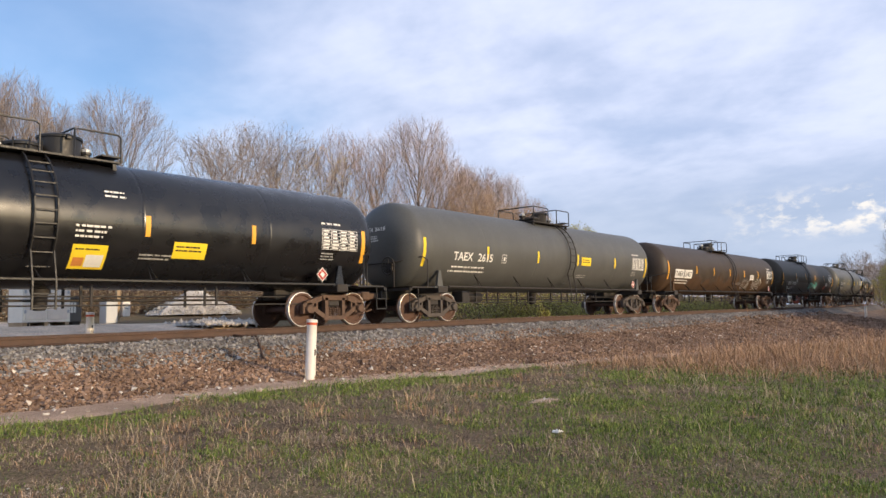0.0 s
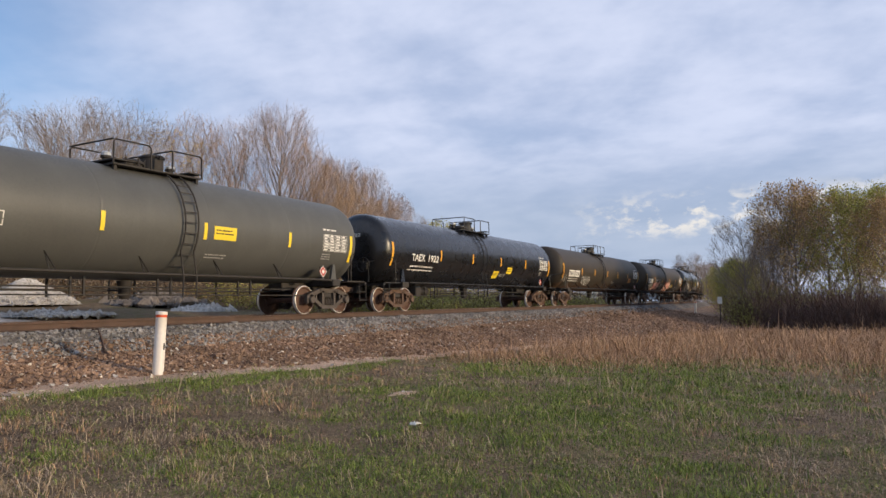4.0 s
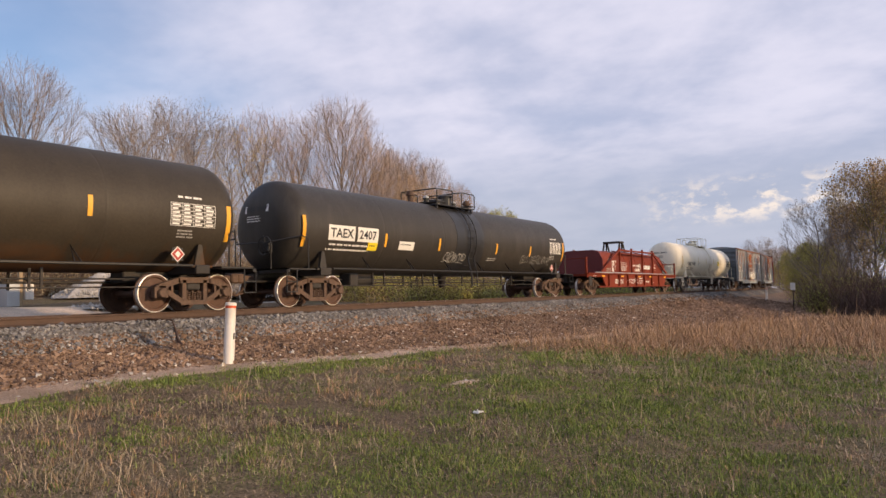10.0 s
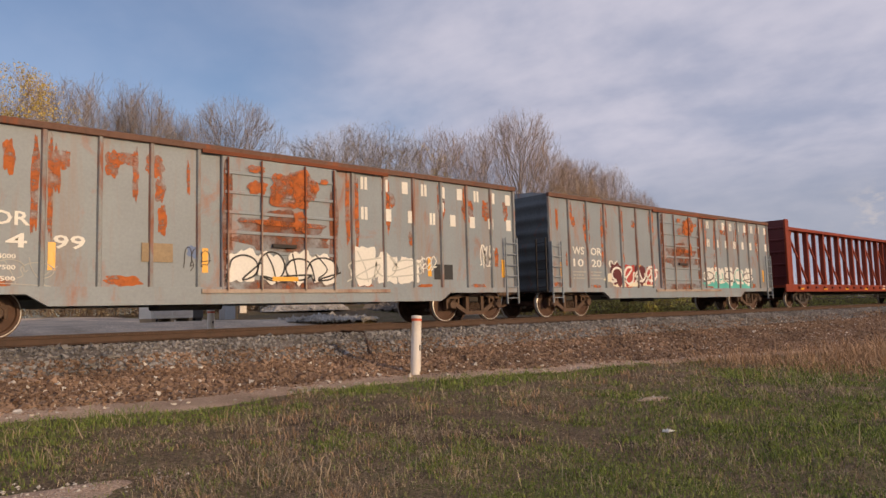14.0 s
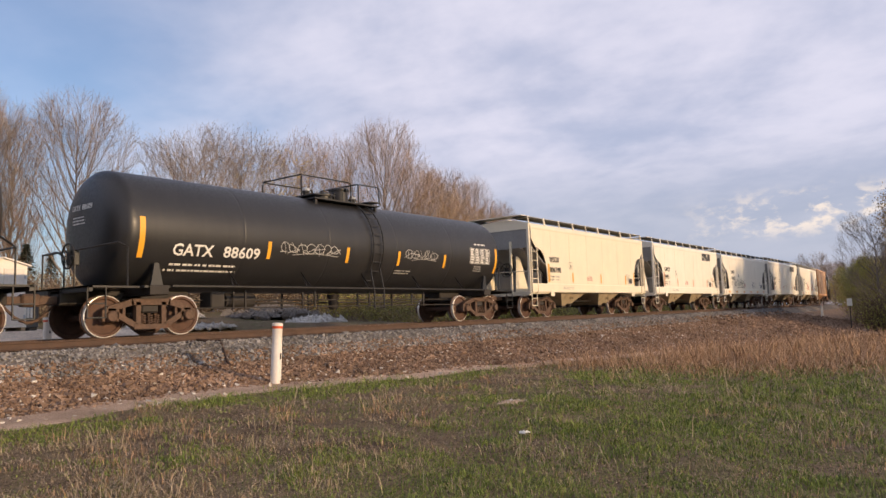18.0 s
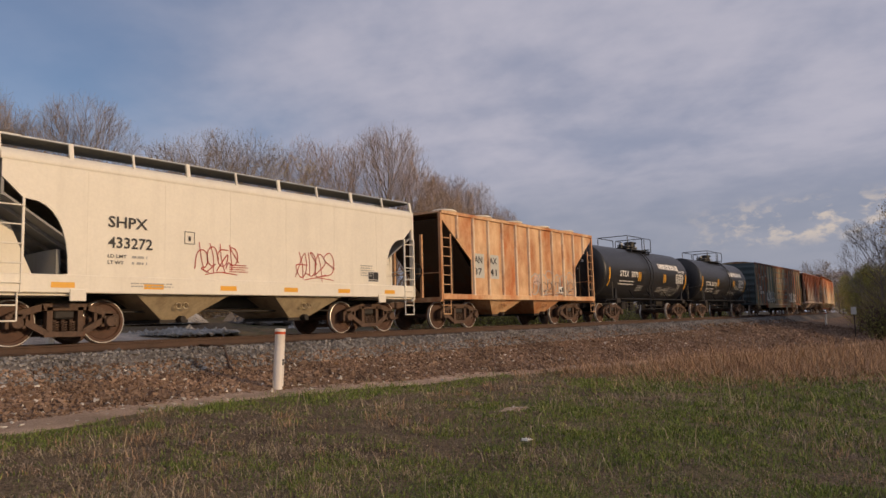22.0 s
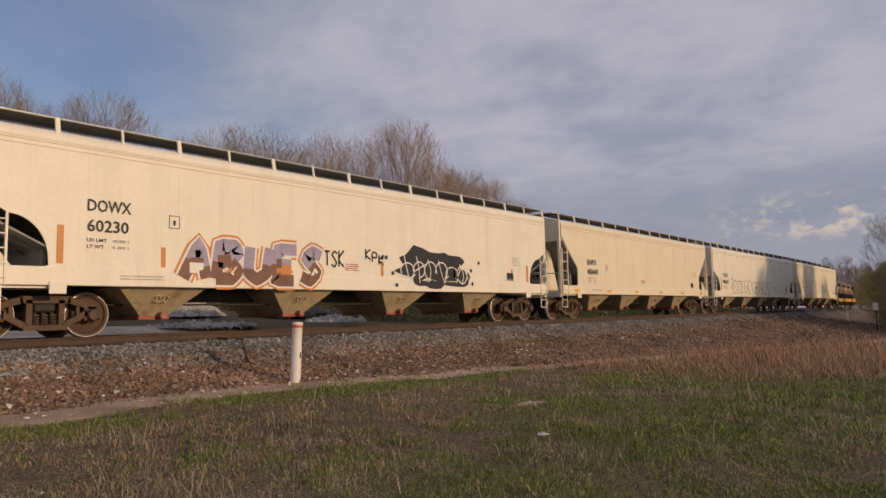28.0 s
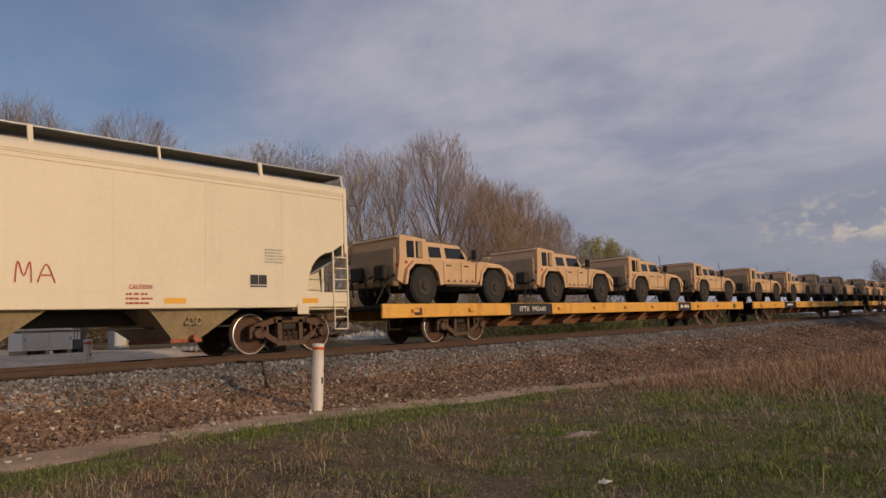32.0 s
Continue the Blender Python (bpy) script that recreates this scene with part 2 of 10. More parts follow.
# grey that carries the shade inside the hopper ends, with streaks
M_SHADOWGREY = paint("shade_darkened_slope_sheet_paint", (0.27, 0.265, 0.25), 0.6, var=0.2, bump=0.003, streak=0.4, streak_col=(0.14, 0.125, 0.11))
M_RUSTY = paint("rust_eaten_cream_paint", (0.76, 0.58, 0.36), 0.6, var=0.12, bump=0.003, rust=0.5, rust_col=(0.47, 0.125, 0.022), rust_scale=1.4, rust_low=(4.0, 1.4), rust_fade=(0.245, -0.035), rust_stretch=(1.0, 1.0, 0.5), rust_soft=0.085, rust_warp=0.0, streak=0.75, streak_col=(0.58, 0.22, 0.055))
M_RUSTY2 = paint("rust_streaked_tan_paint", (0.78, 0.52, 0.29), 0.65, var=0.15, bump=0.004, rust=0.74, rust_col=(0.46, 0.13, 0.032), rust_scale=1.1, rust_stretch=(1.0, 1.0, 0.5), rust_soft=0.20, rust_warp=0.1, streak=0.6, streak_col=(0.56, 0.22, 0.06))
M_RIB = paint("pale_rust_edged_rib_paint", (0.78, 0.62, 0.44), 0.65, var=0.15, bump=0.003, rust=0.5, rust_col=(0.42, 0.13, 0.035), rust_scale=2.5, rust_stretch=(1, 1, 0.3), rust_soft=0.1, rust_warp=0.1)
M_RUSTBROWN = paint("brown_rusted_paint", (0.40, 0.32, 0.26), 0.65, var=0.2, bump=0.003, rust=0.56, rust_col=(0.21, 0.062, 0.026), rust_scale=0.9, rust_low=(3.6, 1.0), rust_fade=(0.22, -0.06), rust_stretch=(1.0, 1.0, 0.3), rust_soft=0.08, rust_warp=0.1, streak=0.6, streak_col=(0.24, 0.10, 0.05))
M_WSOR = paint("blue_grey_box_car_paint", (0.255, 0.295, 0.325), 0.55, var=0.12, bump=0.003, rust=0.36, rust_col=(0.40, 0.13, 0.04), rust_scale=1.1, rust_soft=0.12, streak=0.6, streak_col=(0.30, 0.17, 0.10))
M_LRS = paint("rusted_olive_box_car_paint", (0.27, 0.22, 0.125), 0.6, var=0.22, bump=0.003, rust=0.50, rust_col=(0.25, 0.07, 0.025), rust_scale=0.42, rust_stretch=(1.0, 1.0, 0.3), streak=0.7, streak_col=(0.10, 0.06, 0.035))
M_POSTRUST = paint("rust_edged_grey_paint", (0.24, 0.26, 0.265), 0.6, var=0.2, bump=0.003, rust=0.56, rust_col=(0.34, 0.095, 0.028), rust_scale=1.6, rust_stretch=(1.5, 1.5, 0.35), rust_soft=0.1)
M_EAVE = paint("dark_rusted_eave", (0.15, 0.075, 0.05), 0.75, var=0.3, scale=2, bump=0.003, rust=0.4, rust_col=(0.30, 0.085, 0.03), rust_scale=1.5)
M_TEALPOST = paint("weathered_teal_post_paint", (0.12, 0.165, 0.145), 0.65, var=0.25, bump=0.002, rust=0.34, rust_col=(0.26, 0.085, 0.035), rust_scale=1.4, rust_stretch=(1, 1, 0.3))
M_STAINDARK = paint("dull_brown_rust", (0.27, 0.085, 0.032), 0.85, var=0.35, scale=1.2, bump=0.002, fine=6)
M_STAIN = paint("mottled_orange_rust", (0.47, 0.125, 0.028), 0.85, var=0.3, scale=2.5, bump=0.002, fine=9)
M_TEAL = paint("dark_teal_paint", (0.05, 0.075, 0.08), 0.6, var=0.25, bump=0.003, streak=0.4)
M_BLUEGREY = paint("dark_blue_grey_paint", (0.10, 0.12, 0.135), 0.6, var=0.25, bump=0.003, rust=0.3, streak=0.3)
M_OXIDE = paint("oxide_red_paint", (0.205, 0.033, 0.014), 0.6, spec=0.25, var=0.25, bump=0.003, streak=0.35, streak_col=(0.12, 0.026, 0.014), rust=0.20, rust_col=(0.085, 0.04, 0.024))
M_RED = paint("centre_beam_red_paint", (0.26, 0.048, 0.024), 0.6, spec=0.25, var=0.2, bump=0.002, streak=0.3, streak_col=(0.12, 0.035, 0.025))
M_REDDARK = paint("bulkhead_maroon_paint", (0.12, 0.018, 0.018), 0.5, var=0.25, bump=0.003)
M_YELLOWCAR = paint("flat_car_yellow_paint", (0.82, 0.44, 0.085), 0.5, var=0.15, bump=0.002, rust=0.36, rust_col=(0.42, 0.13, 0.03), rust_scale=2.2, rust_soft=0.1, streak=0.55, streak_col=(0.52, 0.20, 0.045))
M_GIRDER = paint("rusty_yellow_girder_paint", (0.17, 0.075, 0.03), 0.7, var=0.3, scale=3, bump=0.003, rust=0.4, rust_col=(0.17, 0.06, 0.025), rust_scale=2)
M_TRUCK = paint("rusty_cast_steel", (0.105, 0.062, 0.040), 0.75, var=0.4, scale=5, bump=0.006, rust=0.3, rust_col=(0.15, 0.062, 0.032), rust_scale=4)
M_TRUCKDARK = paint("dusty_dark_cast_steel", (0.075, 0.06, 0.05), 0.7, var=0.35, scale=5, bump=0.006)
M_UNDER = paint("grimy_underframe_steel", (0.032, 0.027, 0.023), 0.75, var=0.4, scale=3, bump=0.004)
M_WHEEL = paint("rusted_wheel_face", (0.10, 0.052, 0.034), 0.75, var=0.35, scale=6, bump=0.003)
M_TREAD = paint("polished_wheel_tread", (0.80, 0.77, 0.72), 0.38, metal=0.35, var=0.1, bump=0.0)
M_BLACKSTEEL = paint("black_steel_fittings", (0.018, 0.017, 0.016), 0.5, var=0.3, scale=6, bump=0.002)
M_YELLOW = paint("yellow_reflective_tape", (0.85, 0.42, 0.035), 0.4, var=0.06, bump=0.0)
M_ORANGE = paint("faded_orange_tape", (0.62, 0.24, 0.06), 0.5, var=0.15, bump=0.0)
M_OCHRE = paint("faded_ochre_tape", (0.52, 0.39, 0.07), 0.5, var=0.12, bump=0.0)
M_PLACARD = paint("bright_yellow_placard", (0.90, 0.66, 0.03), 0.45, var=0.05, bump=0.0)
M_INKW = paint("white_stencil_paint", (0.78, 0.76, 0.70), 0.55, var=0.1, bump=0.0)
M_INKG = paint("faded_white_stencil_paint", (0.42, 0.41, 0.38), 0.6, var=0.2, bump=0.0)
M_INKK = paint("black_stencil_paint", (0.02, 0.02, 0.022), 0.55, var=0.15, bump=0.0)
M_INKB = paint("blue_stencil_paint", (0.13, 0.20, 0.38), 0.55, var=0.15, bump=0.0)
M_INKR = paint("red_stencil_paint", (0.45, 0.06, 0.045), 0.55, var=0.2, bump=0.0)
M_INKTEAL = paint("teal_spray_paint", (0.10, 0.48, 0.42), 0.5, var=0.15, bump=0.0)
M_INKPINK = paint("pink_cream_spray_paint", (0.72, 0.48, 0.36), 0.5, var=0.2, bump=0.0)
M_INKLILAC = paint("lilac_spray_paint", (0.34, 0.30, 0.42), 0.5, var=0.25, scale=3, bump=0.0)
M_INKBROWN = paint("brown_spray_paint", (0.19, 0.09, 0.06), 0.5, var=0.25, scale=3, bump=0.0)
M_GRATE = paint("dark_grated_walkway", (0.05, 0.055, 0.055), 0.6, var=0.3, scale=8, bump=0.003)
M_TAN = paint("desert_tan_paint", (0.66, 0.44, 0.255), 0.6, var=0.15, scale=2, bump=0.002, streak=0.35, streak_col=(0.46, 0.32, 0.20))
M_CANVAS = paint("grey_tan_canvas", (0.40, 0.29, 0.18), 0.9, var=0.2, scale=4, bump=0.006)
M_TANDARK = paint("tan_canvas_and_dust", (0.26, 0.17, 0.09), 0.8, var=0.2, scale=3, bump=0.004)
M_RIMDARK = paint("dusty_dark_wheel_paint", (0.045, 0.036, 0.028), 0.75, var=0.3, scale=6, bump=0.003)
M_TYRE = paint("dusty_black_rubber", (0.025, 0.024, 0.023), 0.85, var=0.3, scale=9, bump=0.004)
M_GLASS = paint("dark_armoured_glass", (0.012, 0.014, 0.016), 0.12, var=0.2, bump=0.0)
M_RAILTOP = paint("polished_rail_head", (0.50, 0.45, 0.40), 0.30, metal=1.0, var=0.15, bump=0.0)
M_RAILSIDE = paint("rusted_rail_side", (0.085, 0.050, 0.034), 0.8, var=0.35, scale=4, bump=0.003)
M_TIE = paint("weathered_creosote_timber", (0.085, 0.068, 0.055), 0.85, var=0.35, scale=5, bump=0.01, stretch=(1, 0.2, 1))
M_POST = paint("chalky_white_plastic", (0.76, 0.70, 0.62), 0.5, var=0.08, scale=3, bump=0.001, streak=0.25, streak_col=(0.5, 0.44, 0.36))
M_POSTRED = paint("orange_red_cap_band", (0.66, 0.10, 0.03), 0.5, var=0.1, bump=0.0)
M_GALV = paint("galvanised_grey_steel", (0.42, 0.44, 0.46), 0.5, metal=0.3, var=0.12, bump=0.001)
M_CABGREY = paint("grey_cabinet_paint", (0.085, 0.08, 0.076), 0.5, var=0.12, bump=0.001)
M_WRAP = paint("white_wrapped_crate", (0.80, 0.77, 0.68), 0.45, var=0.08, scale=2.5, bump=0.02)
M_PALLET = paint("pallet_timber", (0.35, 0.26, 0.16), 0.8, var=0.25, bump=0.004)
M_BARK = paint("grey_brown_bark", (0.21, 0.172, 0.14), 0.9, var=0.3, scale=3, bump=0.02, per_island=0.15)
M_TWIG = paint("bare_twigs", (0.275, 0.225, 0.19), 0.9, var=0.2, scale=0.4, bump=0.0, per_island=0.35)
M_TWIGRED = paint("reddish_bare_twigs", (0.345, 0.245, 0.175), 0.9, var=0.2, scale=0.4, bump=0.0, per_island=0.35)
M_BUD = paint("yellow_spring_buds", (0.60, 0.44, 0.09), 0.8, var=0.25, scale=0.5, bump=0.0, per_island=0.3)
M_BUDTAN = paint("dull_tan_buds", (0.30, 0.24, 0.15), 0.8, var=0.25, scale=0.5, bump=0.0, per_island=0.3)
M_LEAF = paint("young_green_leaves", (0.36, 0.345, 0.075), 0.75, var=0.3, scale=0.25, bump=0.0, per_island=0.3)
M_LEAFTAN = paint("tan_spring_leaves", (0.46, 0.31, 0.13), 0.8, var=0.3, scale=0.3, bump=0.0, per_island=0.3)
M_PINE = paint("dark_conifer_needles", (0.055, 0.062, 0.032), 0.8, var=0.3, scale=0.6, bump=0.0, per_island=0.3)
M_BRUSHRED = paint("red_brown_brush_stems", (0.105, 0.068, 0.056), 0.9, var=0.3, scale=0.5, bump=0.0, per_island=0.4)
M_BRUSH = paint("dark_brush_stems", (0.13, 0.085, 0.062), 0.9, var=0.3, scale=0.5, bump=0.0, per_island=0.4)


def fret(m, scale, lo, hi):
    """Breaks a stain up into flakes with gaps between them."""
    nd, ln = m.node_tree.nodes, m.node_tree.links
    co = nd.new("ShaderNodeTexCoord")
    n = nd.new("ShaderNodeTexNoise")
    n.inputs["Scale"].default_value, n.inputs["Detail"].default_value, n.inputs["Roughness"].default_value = scale, 6, 0.7
    ln.new(co.outputs["Object"], n.inputs[0])
    r = nd.new("ShaderNodeMapRange")
    r.inputs[1].default_value, r.inputs[2].default_value = lo, hi
    ln.new(n.outputs[0], r.inputs[0])
    ln.new(r.outputs[0], nd["Principled BSDF"].inputs["Alpha"])


fret(M_STAIN, 3.6, 0.33, 0.60)
fret(M_STAINDARK, 1.8, 0.36, 0.66)

# ===== shape helpers =====


class Geo:
    """Collects vertices and faces; a face carries a material slot."""

    def __init__(self):
        self.v, self.f, self.m = [], [], []

    def add(self, verts, faces, slot=0):
        o = len(self.v)
        self.v.extend(verts)
        for q in faces:
            self.f.append(tuple(i + o for i in q))
            self.m.append(slot)

    def box(self, x0, x1, y0, y1, z0, z1, slot=0, bev=0.0):
        if bev <= 0:
            vs = [(x, y, z) for x in (x0, x1) for y in (y0, y1) for z in (z0, z1)]
            self.add(vs, [(0, 1, 3, 2), (4, 6, 7, 5), (0, 4, 5, 1), (2, 3, 7, 6), (0, 2, 6, 4), (1, 5, 7, 3)], slot)
            return
        b = min(bev, 0.45 * min(abs(x1 - x0), abs(y1 - y0), abs(z1 - z0)))
        vs, idx = [], {}
        for i, (x, sx) in enumerate(((x0, 1), (x1, -1))):
            for j, (y, sy) in enumerate(((y0, 1), (y1, -1))):
                for k, (z, sz) in enumerate(((z0, 1), (z1, -1))):
                    for a in range(3):
                        idx[i, j, k, a] = len(vs)
                        vs.append((x + (0 if a == 0 else sx * b), y + (0 if a == 1 else sy * b), z + (0 if a == 2 else sz * b)))
        fs = []
        for i in (0, 1):
            fs.append([idx[i, j, k, 0] for j, k in ((0, 0), (0, 1), (1, 1), (1, 0))])
            fs.append([idx[j, i, k, 1] for j, k in ((0, 0), (0, 1), (1, 1), (1, 0))])
            fs.append([idx[j, k, i, 2] for j, k in ((0, 0), (0, 1), (1, 1), (1, 0))])
        for p in (0, 1):
            for q in (0, 1):
                fs.append([idx[p, q, 0, 0], idx[p, q, 1, 0], idx[p, q, 1, 1], idx[p, q, 0, 1]])
                fs.append([idx[p, 0, q, 0], idx[p, 1, q, 0], idx[p, 1, q, 2], idx[p, 0, q, 2]])
                fs.append([idx[0, p, q, 1], idx[1, p, q, 1], idx[1, p, q, 2], idx[0, p, q, 2]])
                for r in (0, 1):
                    fs.append([idx[p, q, r, 0], idx[p, q, r, 1], idx[p, q, r, 2]])
        self.add(vs, fs, slot)

    def tube(self, pts, r, n=6, slot=0, caps=True):
        pts = [Vector(p) for p in pts]
        rs = r if isinstance(r, (list, tuple)) else [r] * len(pts)
        vs, fs = [], []
        for i, p in enumerate(pts):
            d = (pts[min(i + 1, len(pts) - 1)] - pts[max(i - 1, 0)]).normalized()
            side = d.cross(Vector((0, 0, 1)) if abs(d.z) < 0.95 else Vector((1, 0, 0))).normalized()
            top = side.cross(d)
            for k in range(n):
                a = 2 * math.pi * (k + 0.5) / n
                vs.append(tuple(p + (side * math.cos(a) + top * math.sin(a)) * rs[i]))
        for i in range(len(pts) - 1):
            for k in range(n):
                fs.append((i * n + k, i * n + (k + 1) % n, (i + 1) * n + (k + 1) % n, (i + 1) * n + k))
        if caps:
            fs.append(tuple(reversed(range(n))))
            fs.append(tuple(range((len(pts) - 1) * n, len(pts) * n)))
        self.add(vs, fs, slot)

    def bar(self, p, q, w, t, slot=0):
        """A flat bar from p to q in the x-z plane: w across the plane's line, t in y."""
        p, q = Vector(p), Vector(q)
        d = (q - p).normalized()
        s = Vector((-d.z, 0, d.x)) * w / 2
        y = Vector((0, t / 2, 0))
        vs = [tuple(c + a * s + b * y) for c in (p, q) for a in (-1, 1) for b in (-1, 1)]
        self.add(vs, [(0, 1, 3, 2), (4, 6, 7, 5), (0, 4, 5, 1), (2, 3, 7, 6), (0, 2, 6, 4), (1, 5, 7, 3)], slot)

    def prism(self, poly, y0, y1, slot=0, axis="y"):
        """A polygon in x-z (axis y), y-z (axis x) or x-y (axis z), drawn out along the axis."""
        n = len(poly)
        put = {"y": lambda a, b, c: (a, c, b), "x": lambda a, b, c: (c, a, b), "z": lambda a, b, c: (a, b, c)}[axis]
        vs = [put(a, b, y0) for a, b in poly] + [put(a, b, y1) for a, b in poly]
        fs = [tuple(range(n)), tuple(range(2 * n - 1, n - 1, -1))] + [(i, i + n, (i + 1) % n + n, (i + 1) % n) for i in range(n)]
        self.add(vs, fs, slot)

    def lathe(self, prof, n, axis="x", centre=(0, 0, 0), slots=None):
        """Turns a profile of (along, radius) round an axis."""
        vs, fs, ms = [], [], []
        for a, r in prof:
            for k in range(n):
                t = 2 * math.pi * k / n
                c, s = r * math.cos(t), r * math.sin(t)
                p = (a, c, s) if axis == "x" else (c, a, s) if axis == "y" else (c, s, a)
                vs.append(tuple(p[i] + centre[i] for i in range(3)))
        for i in range(len(prof) - 1):
            for k in range(n):
                fs.append((i * n + k, i * n + (k + 1) % n, (i + 1) * n + (k + 1) % n, (i + 1) * n + k))
                ms.append(slots[i] if slots else 0)
        o = len(self.v)
        self.v.extend(vs)
        self.f.extend(tuple(i + o for i in q) for q in fs)
        self.m.extend(ms)
        for ring, flip in ((0, True), (len(prof) - 1, False)):
            if prof[ring][1] > 1e-4:
                q = [o + ring * n + k for k in range(n)]
                self.f.append(tuple(reversed(q)) if flip else tuple(q))
                self.m.append(slots[0 if flip else -1] if slots else 0)

    def mesh(self, name, mats, smooth=35):
        me = bpy.data.meshes.new(name)
        me.from_pydata(self.v, [], self.f)
        for m in (mats if isinstance(mats, (list, tuple)) else [mats]):
            me.materials.append(m)
        if any(self.m):
            me.polygons.foreach_set("material_index", self.m)
        me.validate()
        bm = bmesh.new()
        bm.from_mesh(me)
        bmesh.ops.recalc_face_normals(bm, faces=bm.faces)
        bm.to_mesh(me)
        bm.free()
        if smooth:
            me.shade_smooth()
            me.set_sharp_from_angle(angle=radians(smooth))
        return me


def part(name, geo, mats, parent=None, label="", at=(0, 0, 0), smooth=35):
    """One mesh object under a thing or a part; geo is a Geo or a finished mesh."""
    me = geo.mesh(name, mats, smooth) if isinstance(geo, Geo) else geo
    ob = new(name, me)
    ob.location = at
    if parent is not None:
        ob.parent = parent
    if label:
        tagged(ob, label)
    return ob


def thing(name, label, category, at=(0, 0, 0), group=""):
    ob = new(name)
    ob.empty_display_size = 0.3
    ob.location = at
    return tagged(ob, label, category, group)


def structure(ob, label, category):
    return tagged(ob, label, category, "", "structure")


TEXTS = {}


def prepare_texts(words):
    """Turns each word into flat outlines with the built-in font, scaled to a box 1 wide and 1 high."""
    obs = {}
    for w in words:
        cu = bpy.data.curves.new("lettering", "FONT")
        cu.body, cu.size, cu.resolution_u, cu.offset = w, 1.0, 2, 0.018
        obs[w] = new("lettering", cu)
    bpy.context.view_layer.update()
    dg = bpy.context.evaluated_depsgraph_get()
    for w, ob in obs.items():
        me = bpy.data.meshes.new_from_object(ob.evaluated_get(dg))
        bm = bmesh.new()
        bm.from_mesh(me)
        lo = [min(v.co[i] for v in bm.verts) for i in (0, 1)]
        hi = [max(v.co[i] for v in bm.verts) for i in (0, 1)]
        for k in range(1, 4):
            bmesh.ops.bisect_plane(bm, geom=bm.verts[:] + bm.edges[:] + bm.faces[:], plane_co=(0, lo[1] + (hi[1] - lo[1]) * k / 4, 0), plane_no=(0, 1, 0))
        bm.verts.index_update()
        TEXTS[w] = ([((v.co.x - lo[0]) / (hi[0] - lo[0]), (v.co.y - lo[1]) / (hi[1] - lo[1])) for v in bm.verts],
                    [tuple(v.index for v in fc.verts) for fc in bm.faces])
        bm.free()
        bpy.data.meshes.remove(me)
        cu = ob.data
        bpy.data.objects.remove(ob)
        bpy.data.curves.remove(cu)


# A surf(x, z, off) gives the place on a car's near side; decals lie a few millimetres proud of it.


def round_side(radius, zc):
    def surf(x, z, off):
        a = (z - zc) / radius
        return (x, -(radius + off) * math.cos(a), zc + (radius + off) * math.sin(a))
    return surf


def lettering(parent, surf, word, x, z, w, h, mat, name="lettering", label="", off=0.012):
    vs, fs = TEXTS[word]
    g = Geo()
    g.add([surf(x + a * w, z + b * h, off) for a, b in vs], fs)
    return part(name, g, mat, parent, label, smooth=0)


def patch(g, surf, x0, x1, z0, z1, off=0.006, slot=0, n=4, slant=0.0):
    vs = [surf(x0 + (x1 - x0) * i + slant * k / n, z0 + (z1 - z0) * k / n, off) for k in range(n + 1) for i in (0, 1)]
    g.add(vs, [(2 * k, 2 * k + 1, 2 * k + 3, 2 * k + 2) for k in range(n)], slot)


def plate(parent, surf, x0, x1, z0, z1, mat, name="plate", label="", off=0.006):
    g = Geo()
    patch(g, surf, x0, x1, z0, z1, off)
    return part(name, g, mat, parent, label, smooth=60)


def small_print(parent, surf, x, z, w, rows, h, mat, seed=1, name="small_print", off=0.009):
    """Lines of writing too small to read: rows of short bars."""
    rnd = random.Random(seed)
    g = Geo()
    for r in range(rows):
        zz = z - r * h * 1.75
        a, end = x, x + w * rnd.uniform(0.75, 1.0)
        while a < end:
            b = min(end, a + rnd.uniform(0.5, 2.2) * h)
            patch(g, surf, a, b, zz + 0.12 * h, zz + 0.86 * h, off, n=1)
            a = b + h * rnd.choice((0.28, 0.28, 0.28, 0.8))
    return tagged(part(name, g, mat, parent, smooth=0), kind="stuff")


def data_table(parent, surf, x0, x1, z0, z1, mat, seed=1):
    """A stencilled test table: a grid of framed cells with unreadable marks."""
    g = Geo()
    t = 0.012
    rows, cols = 6, 4
    for i in range(rows + 1):
        zz = z0 + (z1 - z0) * i / rows
        patch(g, surf, x0, x1, zz - t / 2, zz + t / 2, n=1)
    for j in range(cols + 1):
        xx = x0 + (x1 - x0) * j / cols
        patch(g, surf, xx - t / 2, xx + t / 2, z0, z1, n=3)
    rnd = random.Random(seed)
    for i in range(rows):
        for j in range(cols):
            a, b = x0 + (x1 - x0) * (j + 0.12) / cols, x0 + (x1 - x0) * (j + rnd.uniform(0.6, 0.88)) / cols
            zz = z0 + (z1 - z0) * (i + 0.25) / rows
            patch(g, surf, a, b, zz, zz + (z1 - z0) / rows * 0.5, n=1)
    return part("test_table", g, mat, parent, smooth=0)


def ribbon(g, surf, pts, w, off=0.010, slot=0):
    vs = []
    for i, (x, z) in enumerate(pts):
        a, b = pts[max(i - 1, 0)], pts[min(i + 1, len(pts) - 1)]
        d = Vector((b[0] - a[0], b[1] - a[1]))
        d = d.normalized() if d.length > 1e-6 else Vector((1, 0))
        vs += [surf(x - d.y * w / 2, z + d.x * w / 2, off), surf(x + d.y * w / 2, z - d.x * w / 2, off)]
    g.add(vs, [(2 * i, 2 * i + 1, 2 * i + 3, 2 * i + 2) for i in range(len(pts) - 1)], slot)


